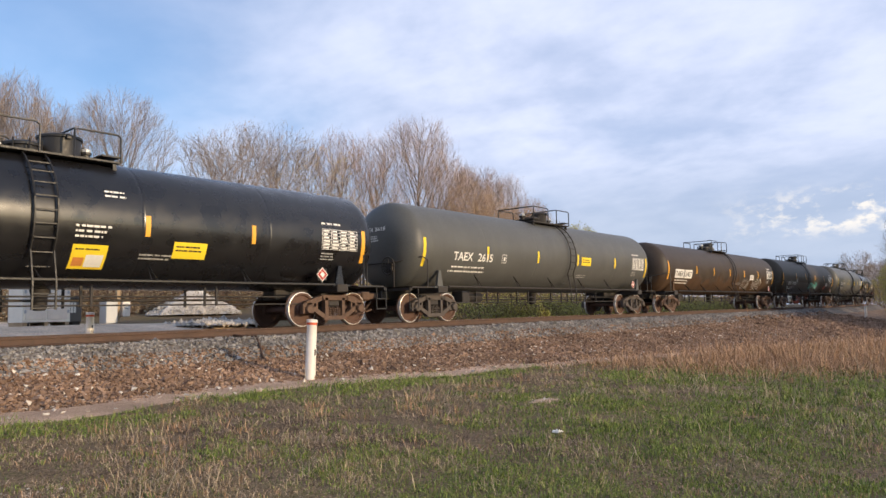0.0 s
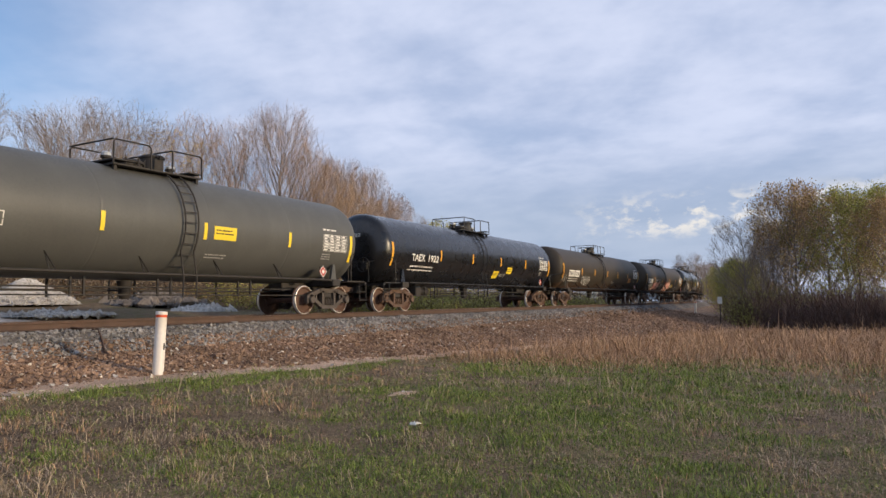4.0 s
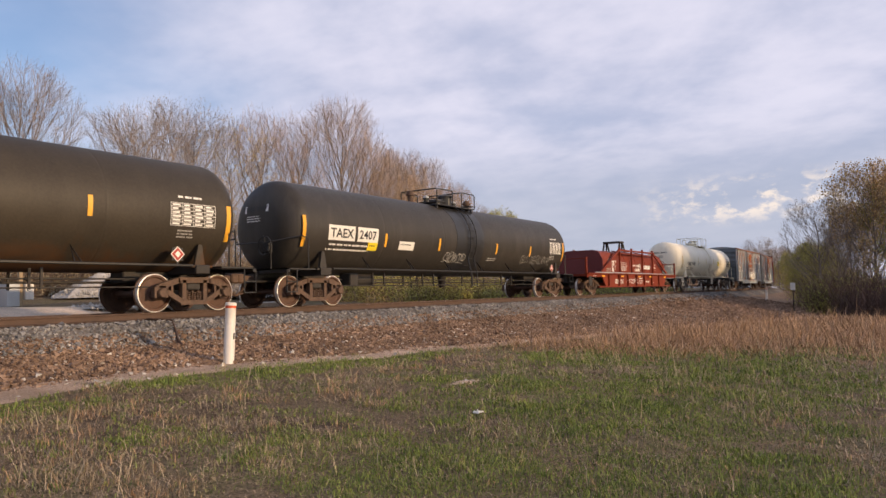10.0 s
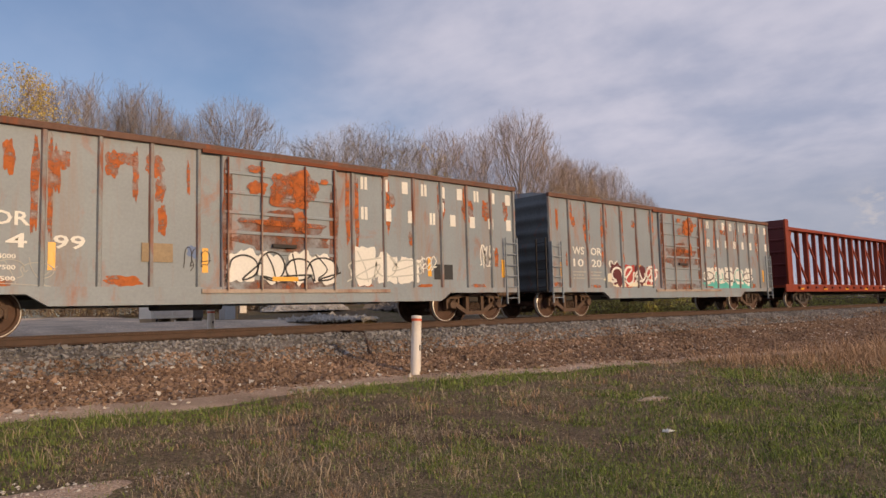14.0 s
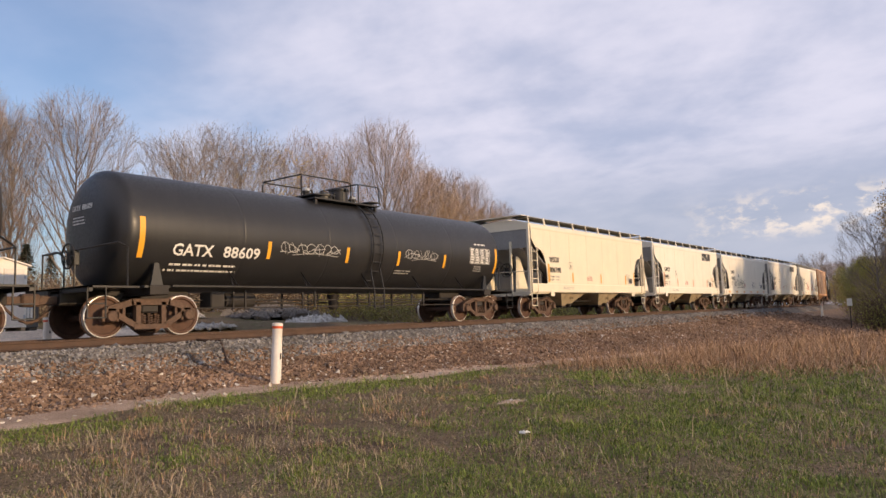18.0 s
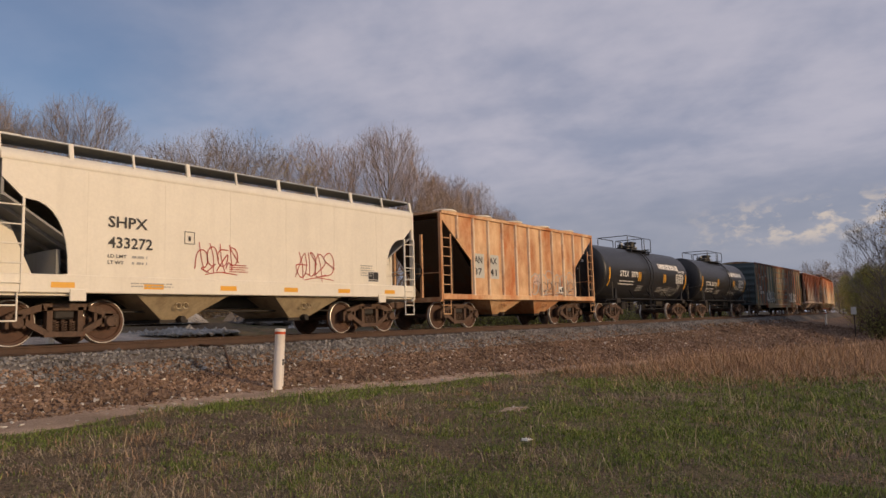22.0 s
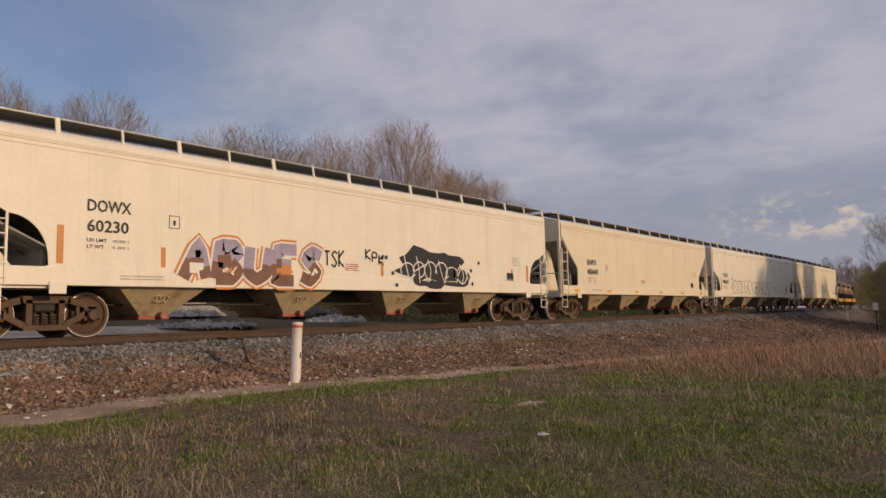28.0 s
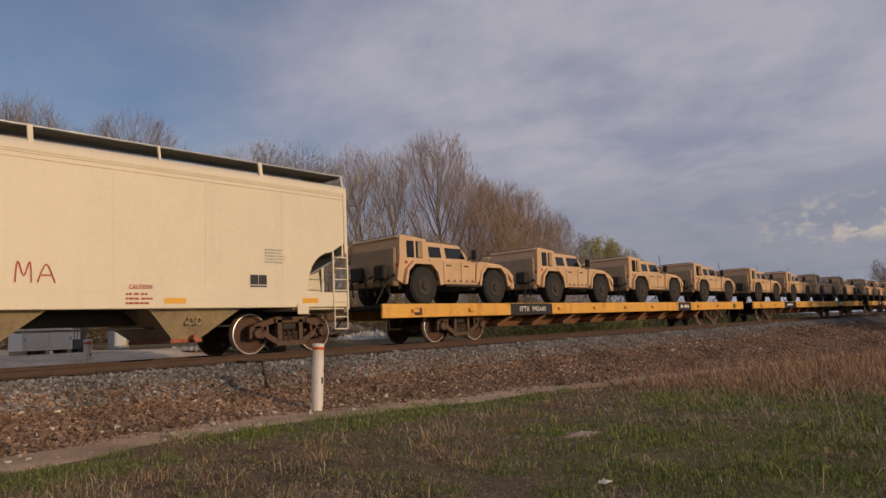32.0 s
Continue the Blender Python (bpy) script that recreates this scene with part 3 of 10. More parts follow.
def smooth_path(pts, per=6):
    out = []
    for i in range(len(pts) - 1):
        p0, p1, p2, p3 = pts[max(i - 1, 0)], pts[i], pts[i + 1], pts[min(i + 2, len(pts) - 1)]
        for k in range(per):
            t = k / per
            out.append(tuple(0.5 * (2 * p1[j] + (p2[j] - p0[j]) * t + (2 * p0[j] - 5 * p1[j] + 4 * p2[j] - p3[j]) * t * t + (3 * p1[j] - p0[j] - 3 * p2[j] + p3[j]) * t ** 3) for j in (0, 1)))
    return out + [pts[-1]]


def scrawl(parent, surf, x, z, w, h, mat, seed, strokes=5, width=0.035, label="sprayed graffiti scrawl"):
    """A sprayed tag: looped letter forms side by side, joined by tails, over a quick underline."""
    rnd = random.Random(seed)
    step = w / strokes
    for k in range(strokes):
        g = Geo()
        cx, cz = x + step * (k + 0.5), z + h * rnd.uniform(0.45, 0.6)
        rx, rz = step * rnd.uniform(0.42, 0.62), h * rnd.uniform(0.28, 0.5)
        a0, turn = rnd.uniform(0, 6.28), rnd.choice((-1, 1)) * rnd.uniform(3.6, 5.8)
        pts = [(cx - rx * 1.2, z + h * rnd.uniform(0.0, 0.25))]
        pts += [(cx + rx * math.cos(a0 + turn * q / 6), cz + rz * math.sin(a0 + turn * q / 6)) for q in range(7)]
        pts.append((cx + rx * 1.2, z + h * rnd.uniform(0.0, 0.9)))
        ribbon(g, surf, smooth_path(pts, 5), width * 0.8)
        if rnd.random() < 0.6:
            ribbon(g, surf, smooth_path([(cx - rx * 0.5, z + h), (cx + rnd.uniform(-0.3, 0.3) * rx, cz), (cx + rx * rnd.uniform(-0.4, 0.6), z + h * rnd.uniform(-0.1, 0.15))], 4), width * 0.7, 0.0105)
        part("graffiti_letter", g, mat, parent, label, smooth=0)
    if strokes > 3:
        g = Geo()
        ribbon(g, surf, smooth_path([(x + 0.2 * w, z - 0.04), (x + 0.55 * w, z + 0.03), (x + w, z - 0.02)], 5), width * 0.7, 0.011)
        part("graffiti_underline", g, mat, parent, label, smooth=0)


STROKES = {"A": ("0,0 .5,1 1,0", ".2,.4 .8,.4"), "B": ("0,0 0,1 .7,1 .9,.8 .6,.55 0,.5", ".6,.5 1,.25 .7,0 0,0"), "C": ("1,.85 .6,1 .1,.7 .1,.3 .6,0 1,.15",), "D": ("0,0 0,1 .6,.95 1,.5 .6,.05 0,0",),
           "E": ("1,1 0,1 0,0 1,0", "0,.5 .8,.5"), "G": ("1,.8 .6,1 .1,.7 .1,.3 .5,0 1,.1 1,.5 .6,.5",), "H": ("0,0 0,1", "1,0 1,1", "0,.5 1,.5"), "K": ("0,0 0,1", "1,1 0,.45 1,0"), "L": ("0,1 0,0 1,0",), "M": ("0,0 .15,1 .5,.3 .85,1 1,0",),
           "O": (".5,0 .1,.3 .1,.7 .5,1 .9,.7 .9,.3 .5,0",), "P": ("0,0 0,1 .8,1 .9,.7 .7,.5 0,.5",), "R": ("0,0 0,1 .8,1 .9,.7 .7,.5 0,.5 1,0",), "S": ("1,.85 .5,1 .1,.75 .9,.3 .5,0 0,.15",), "T": ("0,1 1,1", ".5,1 .5,0"),
           "U": ("0,1 .05,.2 .5,0 .95,.2 1,1",), "V": ("0,1 .5,0 1,1",), "Y": ("0,1 .5,.5 1,1", ".5,.5 .4,0")}


def hand_word(parent, surf, word, x, z, w, h, mat, width=0.02, seed=1, slope=0.0, label="thin hand-sprayed word"):
    """A word drawn letter by letter with a single uneven stroke."""
    rnd = random.Random(seed)
    step = w / len(word)
    for k, c in enumerate(word):
        if c not in STROKES:
            continue
        g = Geo()
        lift = slope * k * step + rnd.uniform(-0.06, 0.06) * h
        tall = h * rnd.uniform(0.85, 1.12)
        for stroke in STROKES[c]:
            pts = []
            for pair in stroke.split():
                a, b = (float(q) for q in pair.split(","))
                pts.append((x + k * step + a * step * 0.74 + rnd.uniform(-0.03, 0.03) * step, z + lift + b * tall))
            ribbon(g, surf, smooth_path(pts, 4) if len(pts) > 2 else pts, width, 0.008)
        part("sprayed_letter", g, mat, parent, label, smooth=0)


def block_word(parent, surf, word, x, z, w, h, layers, low_mat, label):
    """Fat block letters: an outer glow, a pale outline and a fill that changes colour half way down."""
    step = w / len(word)
    for k, c in enumerate(word):
        g = Geo()
        for i, (slot, width) in enumerate(layers):
            for n, stroke in enumerate(STROKES[c]):
                pts = []
                for pair in stroke.split():
                    a, b = (float(q) for q in pair.split(","))
                    pts.append((x + (k + 0.16) * step + a * step * 0.70 + 0.10 * h * (b - 0.5), z + 0.13 * h + b * h * 0.74))
                fine = []
                for p, q in zip(pts, pts[1:]):
                    fine += [(p[0] + (q[0] - p[0]) * m / 6, p[1] + (q[1] - p[1]) * m / 6) for m in range(6)]
                fine.append(pts[-1])
                off = 0.006 + 0.003 * i + 0.0006 * n + 0.0003 * (k % 2)
                ribbon(g, surf, fine, width, off, slot)
                if i == len(layers) - 1:
                    run = []
                    for p in fine + [(0, 99)]:
                        if p[1] < z + 0.52 * h + 0.05 * math.sin(p[0] * 5):
                            run.append(p)
                        elif len(run) > 1:
                            ribbon(g, surf, run, width * 0.98, off + 0.002, 3)
                            run = []
                        else:
                            run = []
        part("graffiti_letter", g, [M_ORANGE, M_INKW, M_INKLILAC, low_mat], parent, label, smooth=0)


def bubble_tag(parent, surf, x, z, w, h, fill, edge, seed, letters=5, label="bubble-letter graffiti", line=0.05, glow=None):
    """A piece of bubble letters: rounded fills with outlines and inner strokes."""
    rnd = random.Random(seed)
    for i in range(letters):
        g = Geo()
        cx, cz = x + w * (i + 0.5) / letters, z + h * (0.5 + rnd.uniform(-0.06, 0.06))
        rx, rz = w / letters * 0.60, h * 0.5
        ph = [rnd.uniform(0, 6.28) for _ in range(3)]
        ring = []
        for k in range(30):
            a = 2 * math.pi * k / 30
            sq = (abs(math.cos(a)) ** 3.2 + abs(math.sin(a)) ** 3.2) ** (-1 / 3.2)
            r = sq * (1 + 0.09 * math.sin(2 * a + ph[0]) + 0.08 * math.sin(3 * a + ph[1]) + 0.04 * math.sin(5 * a + ph[2]))
            ring.append((cx + rx * r * math.cos(a), cz + rz * r * math.sin(a)))
        off = 0.007 + 0.0015 * i
        mid = [(cx + (p[0] - cx) * 0.5, cz + (p[1] - cz) * 0.5) for p in ring]
        vs = [surf(cx, cz, off)] + [surf(*p, off) for p in mid] + [surf(*p, off) for p in ring]
        n = len(ring)
        g.add(vs, [(0, 1 + k, 1 + (k + 1) % n) for k in range(n)] + [(1 + k, 1 + n + k, 1 + n + (k + 1) % n, 1 + (k + 1) % n) for k in range(n)], 0)
        ribbon(g, surf, ring + [ring[0], ring[1]], line, off + 0.001, 1)
        if glow:
            big = [(cx + (p[0] - cx) * 1.13, cz + (p[1] - cz) * 1.13) for p in ring]
            ribbon(g, surf, big + [big[0], big[1]], line * 1.3, 0.004 + 0.0003 * i, 2)
        for _ in range(2):
            pts = [(cx + rnd.uniform(-0.6, 0.6) * rx, cz + rnd.uniform(-0.8, 0.8) * rz) for _ in range(4)]
            ribbon(g, surf, smooth_path(pts), line * 0.75, off + 0.001, 1)
        part("graffiti_letter", g, [fill, edge] + ([glow] if glow else []), parent, label, smooth=0)


# ===== the track's line =====
BEND, RADIUS, TURN = 66.0, 340.0, 0.55   # straight up to x = BEND, then bending away


def track_point(s):
    if s <= BEND:
        return Vector((s, TRACK_Y)), 0.0
    a = min((s - BEND) / RADIUS, TURN)
    p = Vector((BEND + RADIUS * math.sin(a), TRACK_Y + RADIUS * (1 - math.cos(a))))
    rest = s - BEND - a * RADIUS
    return p + Vector((math.cos(a), math.sin(a))) * rest, a


def stain(parent, surf, x0, x1, z0, z1, mat, seed, name="rust_stain", off=0.004):
    """An irregular stain: a wavering outline filled from its middle."""
    rnd = random.Random(seed)
    cx, cz = (x0 + x1) / 2, (z0 + z1) / 2
    ph = [rnd.uniform(0, 6.28) for _ in range(4)]
    n = 40
    vs = [surf(cx, cz, off)]
    for ring in (0.6, 1.0):
        for k in range(n):
            a = 2 * math.pi * k / n
            sq = (abs(math.cos(a)) ** 3 + abs(math.sin(a)) ** 3) ** (-1 / 3)
            r = sq * (0.86 + 0.08 * math.sin(2 * a + ph[0]) + 0.09 * math.sin(5 * a + ph[1]) + 0.06 * math.sin(9 * a + ph[2]) + rnd.uniform(-0.05, 0.05)) * ring
            vs.append(surf(cx + (x1 - x0) / 2 * r * math.cos(a), cz + (z1 - z0) / 2 * r * math.sin(a), off))
    g = Geo()
    g.add(vs, [(0, 1 + k, 1 + (k + 1) % n) for k in range(n)] + [(1 + k, 1 + n + k, 1 + n + (k + 1) % n, 1 + (k + 1) % n) for k in range(n)])
    return part(name, g, mat, parent, "", smooth=0)

# ===== ground, embankment and track =====


def ramp(x, a, b):
    t = max(0.0, min(1.0, (x - a) / (b - a)))
    return t * t * (3 - 2 * t)


def off_track(x, y):
    """The distance from the track's middle line, away from the camera positive."""
    if x <= BEND:
        return y - TRACK_Y
    c = Vector((BEND, TRACK_Y + RADIUS))
    r = Vector((x, y)) - c
    end = BEND + RADIUS * math.sin(TURN)
    if x <= end:
        return RADIUS - r.length if y < c.y else y - TRACK_Y
    p, a = track_point(BEND + RADIUS * TURN)
    return -(x - p.x) * math.sin(a) + (y - p.y) * math.cos(a)


def bed_z(d):
    """The ballast bed across the track."""
    a = abs(d)
    top = RAIL - 0.22
    return top if a < 1.75 else top - (a - 1.75) / 2.0 if a < 2.6 else top - 0.425 - (a - 2.6) / 6.0


def bank(x):
    """How far the ground rises to the trees behind the track."""
    return 0.28 + 0.92 * ramp(x, 12, 36) + 0.5 * ramp(x, 60, 120)


def ground_z(x, y):
    d = off_track(x, y)
    g = -0.018 * max(0.0, min(x, 110.0) - 8.0) - 0.004 * max(0.0, x - 110)
    near = g + 0.018 * max(0.0, min(y, 11.0)) + 0.05 * (noise.noise(Vector((x * 0.35, y * 0.35, 0))) + 0.5 * noise.noise(Vector((x * 1.1, y * 1.1, 3))))
    if d < 0:
        return near
    back = 1.32 - 0.75 * ramp(x, 20, 42) - 0.9 * ramp(x, 60, 140)
    back += bank(x) * ramp(y, 27, 37)
    back += 0.08 * noise.noise(Vector((x * 0.2, y * 0.2, 7)))
    low = min(0.85, back)
    return near + (low - near) * ramp(d, 1.0, 3.5) + (back - low) * ramp(d, 4.0, 8.0)


def steps(*spans):
    out = []
    for a, b, s in spans:
        n = max(1, round((b - a) / s))
        out += [a + (b - a) * i / n for i in range(n)]
    return out + [spans[-1][1]]


def sheet(name, xs, ys, height, mat):
    vs = [(x, y, height(x, y)) for y in ys for x in xs]
    n = len(xs)
    fs = [(j * n + i, j * n + i + 1, (j + 1) * n + i + 1, (j + 1) * n + i) for j in range(len(ys) - 1) for i in range(n - 1)]
    me = bpy.data.meshes.new(name)
    me.from_pydata(vs, [], fs)
    me.materials.append(mat)
    me.shade_smooth()
    return new(name, me)


def ground_material():
    m = bpy.data.materials.new("rough_grass_and_soil")
    m.use_nodes = True
    nd, ln = m.node_tree.nodes, m.node_tree.links
    b = nd["Principled BSDF"]
    b.inputs["Roughness"].default_value = 0.95
    b.inputs["Specular IOR Level"].default_value = 0.15
    co = nd.new("ShaderNodeTexCoord")
    ns = []
    for sc, det in ((0.22, 4), (2.2, 6), (26.0, 4)):
        n = nd.new("ShaderNodeTexNoise"); n.inputs["Scale"].default_value = sc; n.inputs["Detail"].default_value = det; n.inputs["Roughness"].default_value = 0.65
        ln.new(co.outputs["Object"], n.inputs[0]); ns.append(n)
    r = nd.new("ShaderNodeValToRGB"); e = r.color_ramp.elements
    e[0].position, e[0].color = 0.36, (0.095, 0.064, 0.044, 1)
    e[1].position, e[1].color = 0.66, (0.095, 0.105, 0.032, 1)
    k = e.new(0.5); k.color = (0.19, 0.14, 0.088, 1)
    ad = nd.new("ShaderNodeMath"); ad.operation = "MULTIPLY_ADD"; ad.inputs[1].default_value = 0.55
    half = nd.new("ShaderNodeMath"); half.operation = "MULTIPLY"; half.inputs[1].default_value = 0.45
    ln.new(ns[1].outputs[0], half.inputs[0]); ln.new(ns[0].outputs[0], ad.inputs[0]); ln.new(half.outputs[0], ad.inputs[2])
    ln.new(ad.outputs[0], r.inputs[0])
    mr = nd.new("ShaderNodeMapRange"); mr.inputs[1].default_value, mr.inputs[2].default_value, mr.inputs[3].default_value, mr.inputs[4].default_value = 0.3, 0.7, 0.4, 1.7
    ln.new(ns[2].outputs[0], mr.inputs[0])
    sc = nd.new("ShaderNodeVectorMath"); sc.operation = "SCALE"
    ln.new(r.outputs[0], sc.inputs[0]); ln.new(mr.outputs[0], sc.inputs["Scale"])
    ln.new(sc.outputs[0], b.inputs["Base Color"])
    bp = nd.new("ShaderNodeBump"); bp.inputs["Distance"].default_value = 0.05
    ln.new(ns[2].outputs[0], bp.inputs["Height"]); ln.new(bp.outputs[0], b.inputs["Normal"])
    return m


def stone_material(name, lo, hi, scale=28.0, per=0.45, bump=0.05):
    m = bpy.data.materials.new(name)
    m.use_nodes = True
    nd, ln = m.node_tree.nodes, m.node_tree.links
    b = nd["Principled BSDF"]
    b.inputs["Roughness"].default_value = 0.9
    b.inputs["Specular IOR Level"].default_value = 0.2
    co = nd.new("ShaderNodeTexCoord")
    v = nd.new("ShaderNodeTexVoronoi"); v.inputs["Scale"].default_value = scale
    n = nd.new("ShaderNodeTexNoise"); n.inputs["Scale"].default_value = 0.8; n.inputs["Detail"].default_value = 5
    ln.new(co.outputs["Object"], v.inputs[0]); ln.new(co.outputs["Object"], n.inputs[0])
    g = nd.new("ShaderNodeNewGeometry")
    mix = nd.new("ShaderNodeMix"); mix.data_type = "RGBA"
    mix.inputs[6].default_value, mix.inputs[7].default_value = (*lo, 1), (*hi, 1)
    sep = nd.new("ShaderNodeSeparateColor"); ln.new(v.outputs["Color"], sep.inputs[0])
    avg = nd.new("ShaderNodeMath"); avg.operation = "MULTIPLY_ADD"; avg.inputs[1].default_value = per
    ln.new(g.outputs["Random Per Island"], avg.inputs[0])
    oth = nd.new("ShaderNodeMath"); oth.operation = "MULTIPLY"; oth.inputs[1].default_value = 1 - per
    ln.new(sep.outputs[0], oth.inputs[0]); ln.new(oth.outputs[0], avg.inputs[2])
    ln.new(avg.outputs[0], mix.inputs[0])
    mr = nd.new("ShaderNodeMapRange"); mr.inputs[1].default_value, mr.inputs[2].default_value, mr.inputs[3].default_value, mr.inputs[4].default_value = 0.3, 0.7, 0.7, 1.3
    ln.new(n.outputs[0], mr.inputs[0])
    sc = nd.new("ShaderNodeVectorMath"); sc.operation = "SCALE"
    ln.new(mix.outputs[2], sc.inputs[0]); ln.new(mr.outputs[0], sc.inputs["Scale"])
    ln.new(sc.outputs[0], b.inputs["Base Color"])
    if bump:
        bp = nd.new("ShaderNodeBump"); bp.inputs["Distance"].default_value = bump; bp.inputs["Strength"].default_value = 0.9
        ln.new(v.outputs["Distance"], bp.inputs["Height"]); ln.new(bp.outputs[0], b.inputs["Normal"])
    return m


M_GROUND = ground_material()
M_BED = stone_material("crushed_stone_bed", (0.10, 0.088, 0.078), (0.27, 0.235, 0.20), 17, 0.45, 0.02)
M_BEDBROWN = stone_material("brown_crushed_stone_bed", (0.13, 0.086, 0.062), (0.33, 0.235, 0.17), 14, 0.45, 0.015)
M_STONE_GREY = stone_material("grey_ballast_stone", (0.14, 0.135, 0.13), (0.36, 0.34, 0.32), 9, 0.85, 0)
M_STONE_BROWN = stone_material("brown_ballast_stone", (0.115, 0.069, 0.046), (0.36, 0.245, 0.17), 9, 0.85, 0)
M_STONE_PALE = stone_material("pale_ballast_stone", (0.42, 0.37, 0.31), (0.70, 0.64, 0.56), 9, 0.85, 0)
M_GRAVEL = stone_material("pale_limestone_gravel", (0.34, 0.32, 0.29), (0.62, 0.58, 0.52), 14, 0.3, 0.04)
M_YARD = stone_material("pale_sandy_yard", (0.46, 0.365, 0.275), (0.76, 0.62, 0.475), 22, 0.2, 0.02)
M_SAND = stone_material("sandy_track_edge", (0.36, 0.25, 0.18), (0.62, 0.46, 0.34), 55, 0.2, 0.02)

ground = sheet("ground", steps((-1500, -100, 200), (-100, -12, 8), (-12, 70, 1.0), (70, 200, 6), (200, 2500, 230)),
               steps((-900, -60, 120), (-60, -8, 6), (-8, 30, 0.75), (30, 90, 6), (90, 2200, 210)), ground_z, M_GROUND)
structure(ground, "rough field of mixed green and dry brown grass", "ground")

S_LINE = steps((-760, -40, 40), (-40, BEND, 4), (BEND, 800, 6))


def sweep(name, prof, mat, slots=None, closed=True, lift=0.0):
    """Draws a profile of (across, z) along the track."""
    g = Geo()
    n = len(prof)
    vs = []
    for s in S_LINE:
        p, a = track_point(s)
        for d, z in prof:
            vs.append((p.x - math.sin(a) * d, p.y + math.cos(a) * d, z + lift))
    fs, ms = [], []
    for i in range(len(S_LINE) - 1):
        for k in range(n if closed else n - 1):
            fs.append((i * n + k, (i + 1) * n + k, (i + 1) * n + (k + 1) % n, i * n + (k + 1) % n))
            ms.append(slots[k] if slots else 0)
    g.v, g.f, g.m = vs, fs, ms
    return part(name, g, mat, smooth=30)


ballast = sweep("ballast", [(d, bed_z(d)) for d in (-18, -12, -8, -5, -3.6, -2.6, -1.75, -0.8, 0.8, 1.75, 2.6, 3.3, 5.5)], [M_BED, M_BEDBROWN], slots=[1] * 5 + [0] * 8, closed=False)
structure(ballast, "railway ballast bed of brown and grey crushed stone", "ballast")
RAIL_PROFILE = [(-0.07, -0.17), (0.07, -0.17), (0.07, -0.158), (0.012, -0.14), (0.012, -0.045), (0.036, -0.036), (0.036, -0.006), (0.028, 0), (-0.028, 0), (-0.036, -0.006), (-0.036, -0.036), (-0.012, -0.045), (-0.012, -0.14), (-0.07, -0.158)]
for gauge in (-0.753, 0.753):
    rail = sweep("rail", [(d + gauge, z + RAIL) for d, z in RAIL_PROFILE], [M_RAILSIDE, M_RAILTOP], slots=[0] * 7 + [1] + [0] * 6)
    structure(rail, "steel rail with rusted sides and a polished head", "rail")


def build_ties():
    g = Geo()
    g.box(-0.115, 0.115, -1.3, 1.3, -0.09, 0.03, bev=0.012)
    near = g.mesh("sleeper", M_TIE)
    holder = structure(new("sleepers"), "weathered timber sleepers under the rails", "sleepers")
    holder.location = (0, 0, 0)
    for i in range(150):
        ob = new("sleeper", near)
        ob.parent = holder
        ob.location = (-8 + i * 0.5, TRACK_Y + random.uniform(-0.02, 0.02), RAIL - 0.205)
        ob.rotation_euler = (0, 0, random.uniform(-0.012, 0.012))


build_ties()


def scatter_stones(name, count, size, x_span, d_span, mat, seed, sink=0.4, label="", flare=0.0):
    """Loose angular stones lying on the ballast bed, joined."""
    rs = np.random.RandomState(seed)
    x = x_span[0] + (x_span[1] - x_span[0]) * rs.rand(count) ** 1.25
    d = -(d_span[0] + (d_span[1] - d_span[0] + flare * np.maximum(0, x - 8)) * rs.rand(count))
    z = np.array([max(bed_z(a), ground_z(b, TRACK_Y + a)) for a, b in zip(d, x)])
    r = size * np.exp(0.32 * rs.randn(count))
    base = np.array([(1, 0, 0), (-1, 0, 0), (0, 1, 0), (0, -1, 0), (0, 0, 1), (0, 0, -1)], float)
    faces = np.array([(0, 2, 4), (2, 1, 4), (1, 3, 4), (3, 0, 4), (2, 0, 5), (1, 2, 5), (3, 1, 5), (0, 3, 5)])
    v = base[None] * (0.65 + 0.7 * rs.rand(count, 6, 1)) + 0.28 * rs.randn(count, 6, 3)
    q, _ = np.linalg.qr(rs.randn(count, 3, 3))
    v = np.einsum("nij,nkj->nki", q, v) * r[:, None, None]
    v[:, :, 2] *= 0.8
    v += np.stack([x, TRACK_Y + d, z + r * sink], 1)[:, None]
    f = faces[None] + 6 * np.arange(count)[:, None, None]
    me = bpy.data.meshes.new(name)
    me.vertices.add(count * 6)
    me.vertices.foreach_set("co", v.ravel())
    me.loops.add(count * 24)
    me.loops.foreach_set("vertex_index", f.ravel().astype(np.int32))
    me.polygons.add(count * 8)
    me.polygons.foreach_set("loop_start", np.arange(0, count * 24, 3, dtype=np.int32))
    me.materials.append(mat)
    me.update(calc_edges=True)
    me.validate()
    me.shade_flat()
    return tagged(new(name, me), label, "stones", "", "stuff")


scatter_stones("ballast_stones", 30000, 0.029, (-5, 66), (1.0, 2.6), M_STONE_GREY, 11, label="grey crushed ballast stones beside the rails")
scatter_stones("ballast_stones", 76000, 0.027, (-5, 66), (2.1, 4.75), M_STONE_BROWN, 12, flare=0.11, label="brown crushed ballast stones on the embankment slope")
scatter_stones("ballast_stones", 2600, 0.026, (-5, 50), (2.4, 5.3), M_STONE_PALE, 13, flare=0.11, label="scattered pale stones among brown ballast")
scatter_stones("ballast_stones", 7000, 0.06, (42, 66), (2.2, 6.0), M_STONE_BROWN, 14, flare=0.08, label="brown crushed ballast stones on the far embankment slope")

# ===== rolling stock: parts common to all =====


